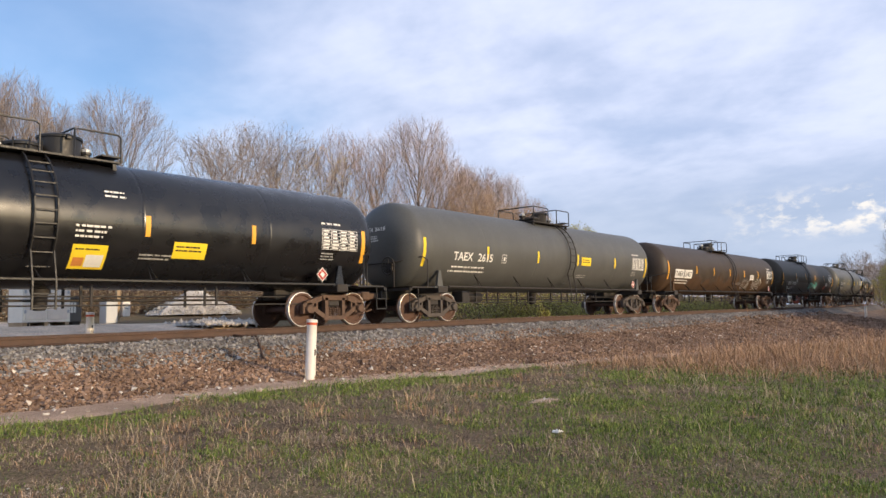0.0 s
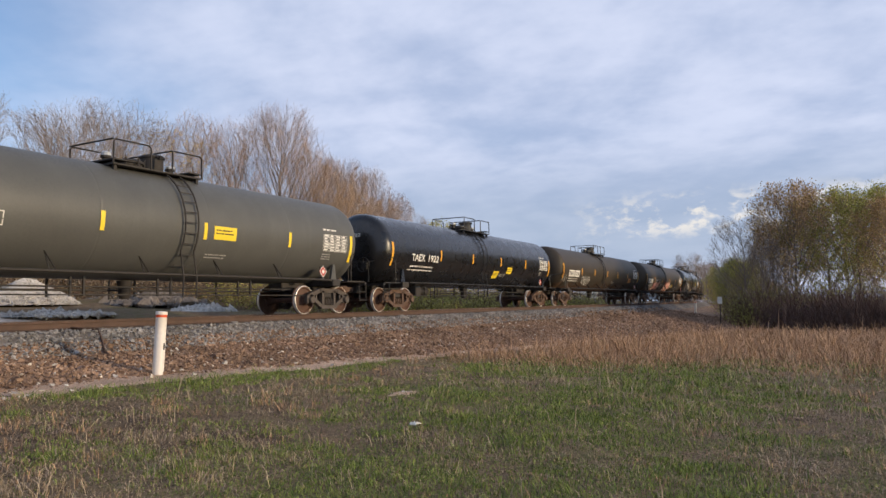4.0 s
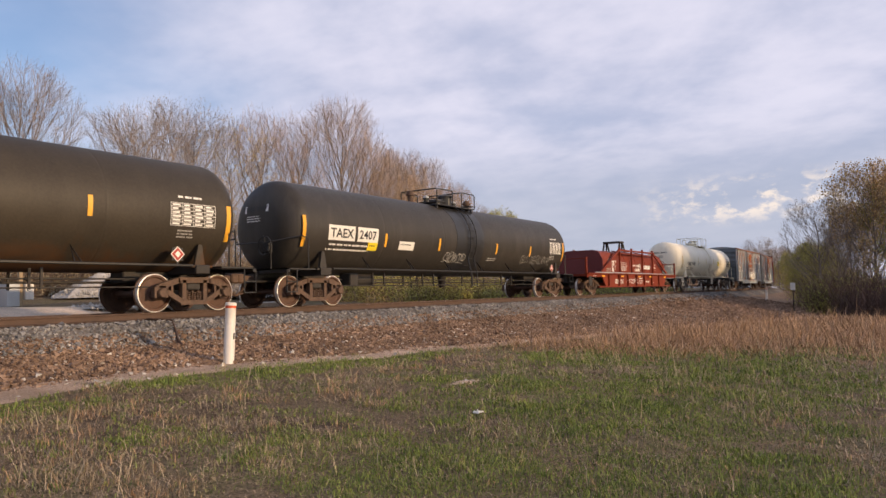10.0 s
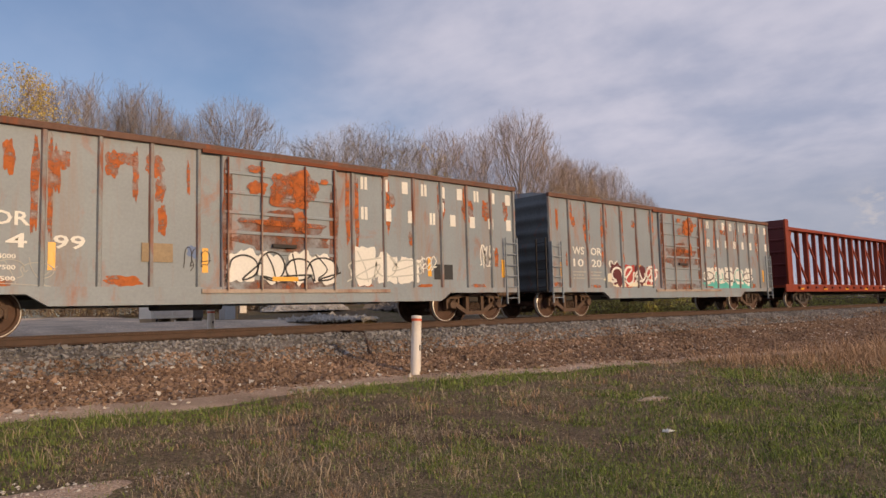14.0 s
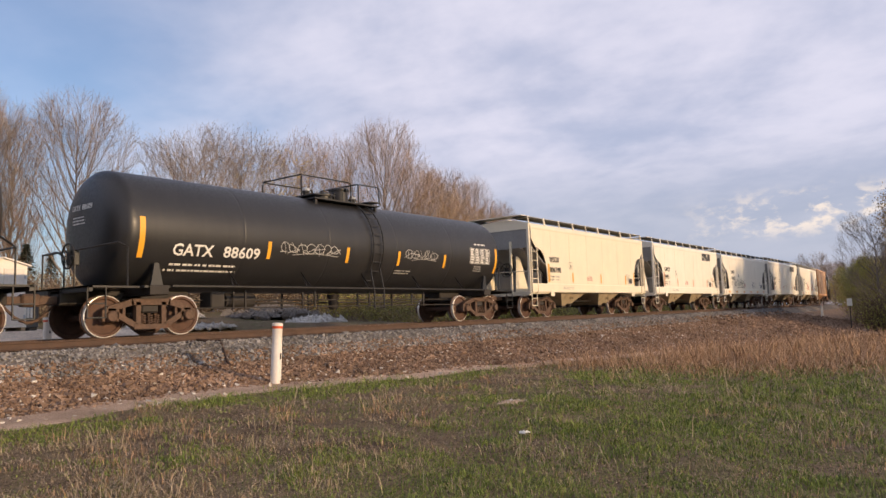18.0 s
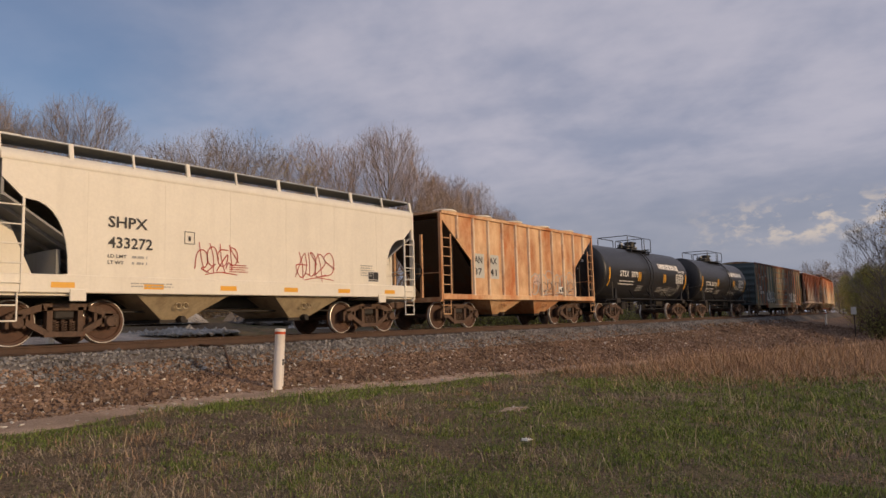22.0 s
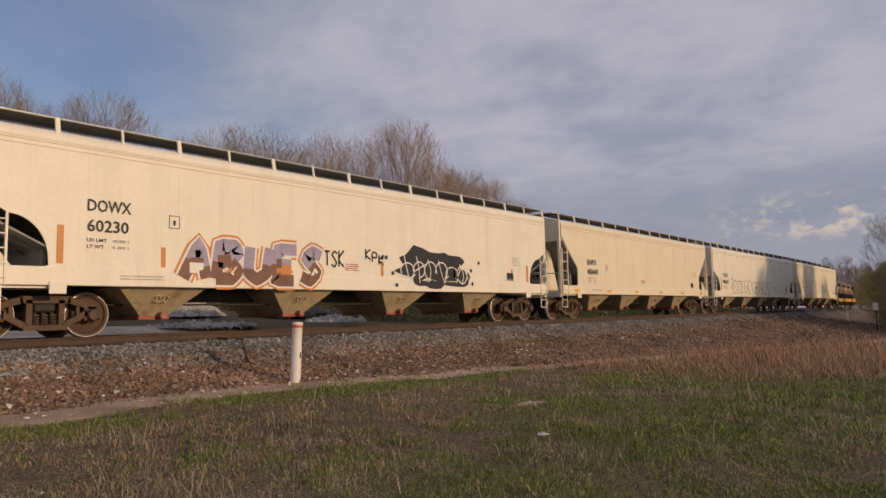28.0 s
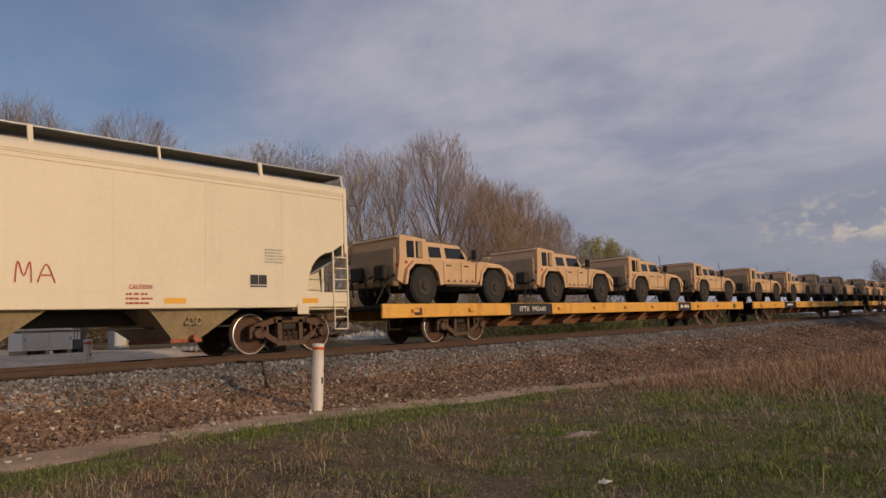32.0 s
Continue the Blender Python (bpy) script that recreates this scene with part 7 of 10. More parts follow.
    lettering(car, low, "GBSR", 0.42, 0.58, 0.36, 0.10, M_INKW, "shop_mark")
    lettering(car, low, "G52U", 2.75, 0.62, 0.32, 0.10, M_INKW, "class_mark")
    lettering(car, low, "LIFT HERE", -7.2, 1.02, 0.4, 0.05, M_INKW, "jacking_lettering")
    lettering(car, low, "JACK HERE", -7.2, 0.93, 0.4, 0.05, M_INKW, "jacking_lettering")
    small_print(car, low, -0.6, 0.86, 0.6, 3, 0.05, M_INKW, 42)
    small_print(car, low, 0.3, 0.86, 0.7, 2, 0.08, M_INKW, 43)
    letter_blocks(car, low, [(1.5 + 0.1 * k, 0.66, 0.08, 0.10) for k in range(7)], M_INKW)
    for x in (-5.9, -3.2, -0.2, 1.9, 5.4):
        plate(car, low, x, x + 0.45, 0.98, 1.06, M_YELLOW, "reflective_stripe", off=0.11 if abs(x) < 4 else 0.004)
    # cover markings: emblem shapes, letter blocks and small print
    letter_blocks(car, high, [(-4.05 + 0.105 * k, 1.82, 0.09, 0.10) for k in range(7)] + [(-0.55 + 0.10 * k, 1.66, 0.085, 0.08) for k in range(13)], M_INKW)
    letter_blocks(car, high, [(1.2 + 0.165 * k, 1.50, 0.14, 0.24) for k in range(10)], M_INKW)
    for cx, cz, r in ((-3.75, 1.55, 0.24), (0.75, 1.56, 0.22)):
        g = Geo()
        for rr in (r, r * 0.6):
            ribbon(g, high, [(cx + rr * math.cos(a), cz + rr * math.sin(a)) for a in [math.pi * q / 10 - 0.5 for q in range(0, 18)]], r * 0.25, 0.004)
        for k in range(2):
            patch(g, high, cx - r * (1.2 if cx < 0 else 4), cx, cz - r * (0.9 - 0.4 * k), cz - r * (0.65 - 0.4 * k), 0.005, n=1)
        part("emblem", g, M_INKW, car, "white curled emblem with bars", smooth=0)
    small_print(car, high, -2.7, 1.80, 1.3, 6, 0.05, M_INKW, 44)
    small_print(car, high, -4.9, 1.45, 0.8, 4, 0.04, M_INKG, 45)
    scrawl(car, high, 3.3, 1.45, 0.7, 0.35, M_INKW, 46, 3, 0.025)
    scrawl(car, high, -4.6, 1.75, 0.5, 0.3, M_INKG, 47, 2, 0.02)
    build_truck(car, -tc / 2, "rust")
    build_truck(car, tc / 2, "rust")
    build_couplers(car, half)
    return car


# ===== centre-beam flat car =====


def centre_beam(s):
    tc, half = s["tc"], s["half"]
    Lb = half - 0.7
    car = thing("centre_beam_car", s["label"], "flat car", group="freight train")
    g = Geo()
    g.box(-Lb, Lb, -1.40, 1.40, 0.98, 1.08)
    part("deck", g, M_RED, car)
    for y in (-1, 1):
        g = Geo()
        g.box(-Lb, Lb, min(y * 1.40, y * 1.48), max(y * 1.40, y * 1.48), 0.76, 1.12, bev=0.01)
        part("side_sill", g, M_RED, car)
        k = -Lb + 1.5
        while k < Lb - 1:
            g = Geo()
            g.box(k - 0.14, k + 0.14, min(y * 1.48, y * 1.56), max(y * 1.48, y * 1.56), 0.92, 1.02, bev=0.01)
            part("winch", g, M_REDDARK, car)
            k += 1.05
    g = Geo()
    g.box(-Lb, Lb, -0.35, 0.35, 0.62, 0.98)
    part("centre_sill", g, M_UNDER, car)
    for z in (0.55, 0.40):
        g = Geo()
        g.tube([(-tc / 2 + 1.5, -1.1, z), (tc / 2 - 1.5, -1.1, z)], 0.02, 5)
        part("brake_rod", g, M_UNDER, car)
    xb = Lb - 0.75
    g = Geo()
    g.box(-xb, xb, -0.2, 0.2, 4.10, 4.24, bev=0.02)
    g.box(-xb, xb, -0.28, 0.28, 4.06, 4.10)
    part("top_chord", g, M_RED, car)
    n = 10
    pitch = 2 * xb / n
    for i in range(n):
        x = -xb + pitch * (i + 0.5)
        g = Geo()
        g.box(x - 0.09, x + 0.09, -0.13, 0.13, 1.08, 4.08, bev=0.02)
        part("post", g, M_RED, car)
        if i < n - 1:
            g = Geo()
            g.box(x + pitch / 2 - 0.06, x + pitch / 2 + 0.06, -0.1, 0.1, 1.08, 4.08)
            part("thin_post", g, M_RED, car)
            lean = 1 if x < 0 else -1
            a, b = (x, x + pitch) if lean > 0 else (x, x + pitch)
            g = Geo()
            g.bar((a + 0.05, 0, 3.85), (b - 0.05, 0, 1.25), 0.10, 0.08)
            part("diagonal", g, M_RED, car)
            g = Geo()
            g.prism([(a + 0.08, 4.05), (a + 0.5, 4.05), (a + 0.08, 3.5)], -0.03, 0.03)
            part("gusset", g, M_RED, car)
    for e in (-1, 1):
        g = Geo()
        x = e * (xb + 0.1)
        g.box(x - 0.06, x + 0.06, -1.38, 1.38, 1.08, 4.28, bev=0.01)
        panel = part("bulkhead", g, M_REDDARK, car, "maroon steel bulkhead")
        for k in range(5):
            z = 1.5 + 0.6 * k
            g = Geo()
            g.box(x + e * 0.06 - 0.05, x + e * 0.06 + 0.05, -1.3, 1.3, z - 0.06, z + 0.06, bev=0.02)
            part("bulkhead_rib", g, M_REDDARK, panel)
        for y in (-1.42, 1.42):
            g = Geo()
            g.box(x - 0.28, x + 0.10, y - 0.05, y + 0.05, 1.08, 4.28, bev=0.01)
            part("bulkhead_flange", g, M_RED, car)
        g = Geo()
        g.bar((x - e * 0.2, 0.0, 1.2), (x - e * 1.6, 0.0, 1.2), 0.1, 0.1)
        g.bar((x - e * 1.7, 0.0, 1.15), (x - e * 0.15, 0.0, 2.6), 0.12, 0.12)
        part("bulkhead_brace", g, M_RED, car)
        inner = lambda y, z, off: (x - e * (0.062 + off), y, z)
        small_print(car, inner, -0.9, 3.4, 1.4, 9, 0.06, M_INKG, 51)
        g = Geo()
        for q, zz in ((-0.3, 3.0), (0.5, 3.3)):
            g.add([inner(q, zz, 0.01), inner(q + 0.12, zz, 0.01), inner(q + 0.2, zz + 0.35, 0.01), inner(q + 0.02, zz + 0.3, 0.01)], [(0, 1, 2, 3)])
        part("white_emblem", g, M_INKG, car, smooth=0)
    low = lambda x, z, off: (x, -1.481 - off, z)
    for k in range(8):
        x = -Lb + 1.6 + k * (2 * Lb - 3.2) / 7
        plate(car, low, x, x + 0.45, 0.86, 0.95, M_YELLOW if k != 6 else M_ORANGE, "reflective_stripe", off=0.003)
    small_print(car, low, 1.5, 1.02, 0.5, 2, 0.08, M_INKW, 52)
    g = Geo()
    patch(g, low, 6.2, 6.65, 0.80, 1.08, 0.006, n=1)
    for q in range(3):
        patch(g, low, 6.24, 6.60, 0.83 + 0.085 * q, 0.89 + 0.085 * q, 0.01, 1, n=1)
    part("data_panel", g, [M_INKW, M_INKK], car, smooth=0)
    build_truck(car, -tc / 2, "dark")
    build_truck(car, tc / 2, "dark")
    build_couplers(car, half)
    return car


# ===== flat cars and their load =====


def flat_car(s):
    tc, half = s["tc"], s["half"]
    Lb = half - 0.65
    car = thing("flat_car", s["label"], "flat car", group="freight train")
    for y in (-1, 1):
        g = Geo()
        g.box(-Lb, Lb, min(y * 1.34, y * 1.42), max(y * 1.34, y * 1.42), 0.72, 1.10, bev=0.012)
        part("side_sill", g, M_YELLOWCAR, car)
        g = Geo()
        q = tc / 2 - 1.5
        g.prism([(-q - 0.8, 0.72), (-q, 0.38), (q, 0.38), (q + 0.8, 0.72)], min(y * 0.55, y * 0.62), max(y * 0.55, y * 0.62))
        part("girder", g, M_GIRDER, car)
        for k in range(9):
            x = -q + 0.6 + (2 * q - 1.2) * k / 8
            g = Geo()
            g.bar((x - 0.5, y * 0.95, 0.42), (x + 0.4, y * 0.95, 0.72), 0.07, 0.5)
            part("girder_brace", g, M_GIRDER, car)
        for k in range(11):
            x = -Lb + 1.2 + (2 * Lb - 2.4) * k / 10
            if -Lb + 5.5 < x < -Lb + 8.1 or 4.8 < x < 6.6:
                continue
            g = Geo()
            g.box(x - 0.12, x + 0.12, min(y * 1.42, y * 1.50), max(y * 1.42, y * 1.50), 0.86, 0.96, bev=0.01)
            part("tie_ring", g, M_YELLOWCAR, car)
    for e in (-1, 1):
        g = Geo()
        x = e * (Lb - 0.45)
        g.tube([(x - 0.22, -1.40, 0.74), (x - 0.22, -1.40, 0.42), (x + 0.22, -1.40, 0.42), (x + 0.22, -1.40, 0.74)], 0.018, 5)
        part("sill_step", g, M_UNDER, car)
        g = Geo()
        x = e * (Lb - 1.35)
        g.box(x - 0.15, x + 0.15, -1.426, -1.421, 0.78, 0.98)
        part("stake_pocket", g, M_TRUCK, car, smooth=0)
    g = Geo()
    g.box(-Lb, Lb, -1.34, 1.34, 1.00, 1.08)
    part("deck", g, M_UNDER, car)
    low = lambda x, z, off: (x, -1.421 - off, z)
    plate(car, low, -Lb + 5.6, -Lb + 8.0, 0.725, 1.085, M_INKK, "mark_panel", "black lettering panel", off=0.003)
    if s.get("number"):
        lettering(car, low, "ITTX", -Lb + 6.1, 0.83, 0.55, 0.16, M_INKW, "reporting_mark", off=0.008)
        lettering(car, low, s["number"], -Lb + 6.8, 0.83, 0.8, 0.16, M_INKW, "car_number", off=0.008)
    else:
        small_print(car, low, -Lb + 6.1, 0.83, 1.5, 1, 0.16, M_INKW, 55)
    plate(car, low, 5.0, 6.4, 0.725, 1.085, M_INKK, "mark_panel", "black lettering panel", off=0.003)
    small_print(car, low, 5.25, 0.82, 0.9, 1, 0.18, M_INKW, 56)
    build_truck(car, -tc / 2, "rust")
    build_truck(car, tc / 2, "rust")
    build_couplers(car, half)
    return car


ARMY = []


def army_truck(k):
    if ARMY:
        return copy_thing(ARMY[0], Matrix())
    car = thing("army_truck", "desert-tan armoured army truck chained on a flat car", "truck", group="army trucks")
    ARMY.append(car)
    wr, fx, rx = 0.54, 1.36, -1.42

    def arch(cx, r=0.68):
        return [(cx + r * px * 0.88, wr + r * pz) for px, pz in ((-1.0, 0.05), (-0.86, 0.62), (-0.5, 0.94), (0.5, 0.94), (0.86, 0.62), (1.0, 0.05))]
    low = 0.50
    # hull with the wheel arches cut out, a tall rear body and a lower bonnet
    prof = [(-2.25, low + 0.2)] + arch(rx) + arch(fx) + [(2.26, 0.66), (2.28, 0.90), (2.18, 1.06), (1.90, 1.17), (0.70, 1.30), (-2.15, 1.30)]
    g = Geo()
    g.prism(prof, -1.05, 1.05)
    part("hull", g, M_TAN, car)
    g = Geo()
    g.box(-2.0, 2.1, -0.78, 0.78, 0.45, 1.0)
    part("underbody", g, M_UNDER, car)
    g = Geo()
    vs = []
    for y in (-1, 1):
        vs += [(-1.20, y * 1.04, 1.30), (0.52, y * 1.04, 1.30), (0.10, y * 0.95, 1.80), (-1.20, y * 0.95, 1.84)]
    g.add(vs, [(0, 1, 2, 3), (7, 6, 5, 4), (1, 5, 6, 2), (2, 6, 7, 3), (3, 7, 4, 0), (0, 4, 5, 1)])
    part("cab", g, M_TAN, car)
    g = Geo()
    g.prism([(-2.14, 1.30), (-1.205, 1.30), (-1.205, 1.90), (-2.05, 1.98), (-2.12, 1.94)], -1.04, 1.04)
    part("rear_body", g, M_TAN, car)
    for y in (-1, 1):
        g = Geo()
        g.box(-1.90, -1.36, min(y * 1.03, y * 1.048), max(y * 1.03, y * 1.048), 1.34, 1.82)
        part("rear_opening", g, M_GLASS, car)
    g = Geo()
    g.box(-2.0, -1.35, -0.8, 0.8, 1.92, 2.02, bev=0.04)
    part("stowed_gear", g, M_TANDARK, car)
    g = Geo()
    g.box(-2.30, -2.02, 0.98, 1.30, 1.34, 1.84, bev=0.03)
    part("corner_locker", g, M_TAN, car)
    g = Geo()
    g.box(-2.17, -2.13, -1.0, 1.0, 1.88, 1.93, bev=0.01)
    part("roof_rim", g, M_TAN, car)
    g = Geo()
    for q in range(7):
        y = -0.9 + 0.3 * q
        g.tube([(-2.40, y, 0.30), (-2.30 - 0.06 * (q % 2), y + 0.14, 0.72), (-2.26, y - 0.05, 0.86)], 0.035, 5)
    part("towing_gear", g, M_UNDER, car)
    g = Geo()
    for y in (-0.75, 0.0, 0.75):
        g.tube([(-2.02, y, 1.96), (-1.3, y, 1.93)], 0.02, 5)
    g.tube([(-2.02, -0.75, 1.98), (-2.02, 0.75, 1.98)], 0.02, 5)
    part("roof_rack", g, M_UNDER, car)
    for y in (-1, 1):
        g = Geo()
        g.box(-1.52, -1.38, min(y * 1.046, y * 1.058), max(y * 1.046, y * 1.058), 1.36, 1.80)
        part("window_curtain", g, M_CANVAS, car, "grey-tan canvas curtain in the rear opening")
    g = Geo()
    g.box(-2.24, -2.15, -0.94, 0.94, 0.72, 1.62, bev=0.03)
    part("tailgate", g, M_CANVAS, car, "grey-tan canvas tailgate cover")
    g = Geo()
    g.box(-2.34, -2.15, -1.0, 1.0, 0.52, 0.68, bev=0.03)
    part("rear_bumper", g, M_TANDARK, car)
    g = Geo()
    g.box(2.28, 2.46, -0.98, 0.98, 0.50, 0.78, bev=0.04)
    part("front_bumper", g, M_TAN, car)
    # glass
    side = lambda x, z, y: (x, y * (1.04 - (z - 1.30) * 0.175 + 0.012), z)
    for y in (-1, 1):
        for x0, x1 in ((-1.10, -0.66), (-0.48, 0.26)):
            g = Geo()
            sk = 0.0 if x0 < -0.5 else -0.12
            g.add([side(x0, 1.38, y), side(x1, 1.38, y), side(x1 + sk, 1.70, y), side(x0, 1.70, y)], [(0, 1, 2, 3)])
            part("side_window", g, M_GLASS, car, smooth=0)
        for x0, x1 in ((-0.62, 0.02), (0.06, 0.68)):
            g = Geo()
            g.box(x0, x1, min(y * 1.05, y * 1.075), max(y * 1.05, y * 1.075), 0.66, 1.29, bev=0.01)
            door = part("door", g, M_TAN, car)
            g = Geo()
            g.box(x0 + 0.1, x0 + 0.26, min(y * 1.075, y * 1.10), max(y * 1.075, y * 1.10), 1.14, 1.18)
            part("door_handle", g, M_UNDER, door)
        for cx in (rx, fx):
            g = Geo()
            inner, outer = arch(cx, 0.66), arch(cx, 0.75)
            g.prism(inner + outer[::-1], y * 1.10 - 0.06, y * 1.10 + 0.06)
            part("wheel_flare", g, M_TAN, car)
            g = Geo()
            g.lathe([(-0.18, 0.30), (-0.18, 0.49), (-0.13, 0.55), (0.13, 0.55), (0.18, 0.49), (0.18, 0.30)], 22, "y", (0, 0, 0))
            wheel = part("wheel", g, M_TYRE, car, at=(cx, y * 0.98, wr))
            g = Geo()
            g.lathe([(-0.23, 0.02), (-0.235, 0.11), (-0.19, 0.14), (-0.185, 0.24), (-0.20, 0.27), (-0.18, 0.29), (0.18, 0.29), (0.20, 0.27), (0.185, 0.24), (0.19, 0.14), (0.235, 0.11), (0.23, 0.02)], 16, "y", (0, 0, 0))
            part("rim", g, M_RIMDARK, wheel)
        g = Geo()
        g.box(-0.66, 0.72, min(y * 1.0, y * 1.18), max(y * 1.0, y * 1.18), 0.52, 0.60, bev=0.02)
        part("side_step", g, M_UNDER, car)
        g = Geo()
        g.tube([(0.36, y * 1.02, 1.36), (0.42, y * 1.22, 1.48)], 0.02, 5)
        g.box(0.38, 0.46, y * 1.26 - 0.09, y * 1.26 + 0.09, 1.36, 1.66, bev=0.02)
        part("mirror", g, M_UNDER, car)
    g = Geo()
    g.add([(0.50, -0.9, 1.35), (0.50, 0.9, 1.35), (0.15, 0.80, 1.77), (0.15, -0.80, 1.77)], [(0, 1, 2, 3)])
    part("windscreen", g, M_GLASS, car, smooth=0)
    g = Geo()
    g.box(-0.9, -0.2, -0.5, 0.5, 1.83, 1.93, bev=0.03)
    g.tube([(-0.3, 0.0, 1.95), (0.75, -0.1, 2.02)], 0.025, 6)
    part("roof_mount", g, M_TANDARK, car)
    g = Geo()
    g.prism([(0.72, 1.26), (0.74, 1.36), (1.88, 1.23), (2.0, 1.10)], -0.62, 0.62)
    part("bonnet_panel", g, M_TAN, car)
    g = Geo()
    g.tube([(-1.9, 0.8, 1.95), (-1.95, 0.82, 2.55)], 0.012, 4)
    part("aerial", g, M_UNDER, car)
    for y in (-0.7, 0.7):
        g = Geo()
        g.lathe([(2.28, 0.12), (2.36, 0.11), (2.37, 0.02)], 12, "x", (0, y, 0.92))
        part("headlight", g, M_GALV, car)
        g = Geo()
        g.tube([(-2.35, y, 0.62), (-2.95, y * 1.5, 0.02)], 0.02, 4)
        part("tie_down_chain", g, M_UNDER, car)
    g = Geo()
    g.box(-2.1, 2.1, -0.4, 0.4, 0.42, 0.62)
    part("chassis", g, M_UNDER, car)
    for y in (-1, 1):
        # front fender drawn out over the wheel, tail lamps and stowage on the back
        g = Geo()
        g.prism([(0.66, 1.27), (0.78, 1.33), (1.60, 1.28), (2.02, 1.13), (2.24, 0.92), (2.20, 0.70), (2.02, 0.98), (1.70, 1.16), (1.02, 1.16), (0.70, 0.70), (0.58, 0.66)], min(y * 0.72, y * 1.13), max(y * 0.72, y * 1.13))
        part("front_fender", g, M_TAN, car)
        g = Geo()
        g.box(-2.19, -2.14, y * 0.98 - 0.05, y * 0.98 + 0.05, 0.98, 1.18, bev=0.01)
        part("tail_lamp", g, M_INKR, car)
        g = Geo()
        g.box(-2.42, -2.24, y * 0.5 - 0.22, y * 0.5 + 0.22, 0.74, 1.14, bev=0.04)
        part("stowage_box", g, M_UNDER, car)
        g = Geo()
        g.box(-1.66, -1.60, min(y * 1.045, y * 1.06), max(y * 1.045, y * 1.06), 1.33, 1.83)
        part("opening_bar", g, M_TAN, car)
        g = Geo()
        g.box(-1.98, -1.90, min(y * 1.05, y * 1.065), max(y * 1.05, y * 1.065), 1.16, 1.24)
        part("marker_lamp", g, M_INKR, car)
        g = Geo()
        g.tube([(-1.14, y * 1.06, 1.28), (-0.98, y * 1.07, 1.05), (-0.86, y * 1.07, 0.70)], 0.028, 5)
        part("door_pillar_trim", g, M_UNDER, car)
        for q in range(5):
            g = Geo()
            g.box(-0.5 + 0.24 * q, -0.44 + 0.24 * q, min(y * 1.075, y * 1.09), max(y * 1.075, y * 1.09), 0.68, 0.73)
            part("door_bolt", g, M_UNDER, car)
    # stretch the body to its true length; the wheels stay round
    for ob in car.children_recursive:
        if ob.name.startswith("wheel") and not ob.name.startswith("wheel_flare"):
            ob.location.x *= 1.18
        elif not ob.name.startswith("rim"):
            for v in ob.data.vertices:
                v.co.x *= 1.18
    return car

# ===== small things beside the track =====


def marker_post(x, y, z, height, r, lean):
    ob = thing("marker_post", "white plastic marker post with an orange-red band", "post", (x, y, z), "marker posts")
    g = Geo()
    g.lathe([(-0.25, r * 1.04), (height * 0.52, r * 1.03), (height * 0.525, r), (height - 0.10, r), (height - 0.095, r * 1.02)], 20, "z")
    part("tube", g, M_POST, ob)
    g = Geo()
    g.lathe([(height - 0.10, r * 1.03), (height - 0.045, r * 1.03)], 20, "z")
    part("band", g, M_POSTRED, ob, "orange-red band")
    g = Geo()
    g.lathe([(height - 0.05, r * 1.08), (height, r * 1.08), (height + 0.012, r * 0.9), (height + 0.018, 0.002)], 20, "z")
    part("cap", g, M_POST, ob)
    g = Geo()
    g.box(0.0, 0.035, -r * 1.09, -r * 0.9, height * 0.36, height * 0.47, bev=0.006)
    part("catch", g, M_UNDER, ob)
    ob.rotation_euler = lean
    return ob


marker_post(9.12, 11.22, 0.30, 1.10, 0.10, (0.0, radians(3.2), 0))
marker_post(8.4, 19.5, 1.08, 0.62, 0.10, (0, 0, 0))
marker_post(66.1, 11.0, 0.15, 1.1, 0.09, (0, radians(6), 0))


def cable():
    g = Geo()
    g.tube([(9.86, 15.02, 1.06), (10.0, 14.6, 1.02), (9.95, 14.2, 1.01), (9.72, 13.75, 0.83), (9.45, 13.25, 0.60), (9.30, 12.9, 0.53)], 0.028, 7)
    ob = part("bond_cable", g, M_RAILSIDE)
    tagged(ob, "rusty cable lying on the ballast beside the rail", "cable")


cable()


def litter():
    g = Geo()
    rnd = random.Random(3)
    n = 7
    vs = [(0.12 * (i / n - 0.5), 0.08 * (j / n - 0.5), 0.035 + 0.03 * rnd.random() * math.sin(i) ** 2) for j in range(n + 1) for i in range(n + 1)]
    g.add(vs, [(j * (n + 1) + i, j * (n + 1) + i + 1, (j + 1) * (n + 1) + i + 1, (j + 1) * (n + 1) + i) for j in range(n) for i in range(n)])
    m = g.mesh("paper_litter", M_WRAP)
    ob = new("paper_litter", m)
    ob.location = (6.8, 4.15, ground_z(6.8, 4.15) + 0.05)
    tagged(ob, "crumpled scrap of white paper in the grass", "litter")
    sol = ob.modifiers.new("thickness", "SOLIDIFY")
    sol.thickness = 0.004


litter()


def sign(x, y):
    z = ground_z(x, y)
    ob = thing("trackside_sign", "small pale sign on a dark metal stake", "sign", (x, y, z))
    g = Geo()
    g.box(-0.03, 0.03, -0.03, 0.03, 0, 2.35)
    part("stake", g, M_UNDER, ob)
    g = Geo()
    g.box(-0.05, -0.035, -0.16, 0.16, 1.85, 2.35, bev=0.004)
    part("board", g, M_LIGHTGREY, ob)
    ob.rotation_euler = (0, 0, 0)


sign(55, 7.43)


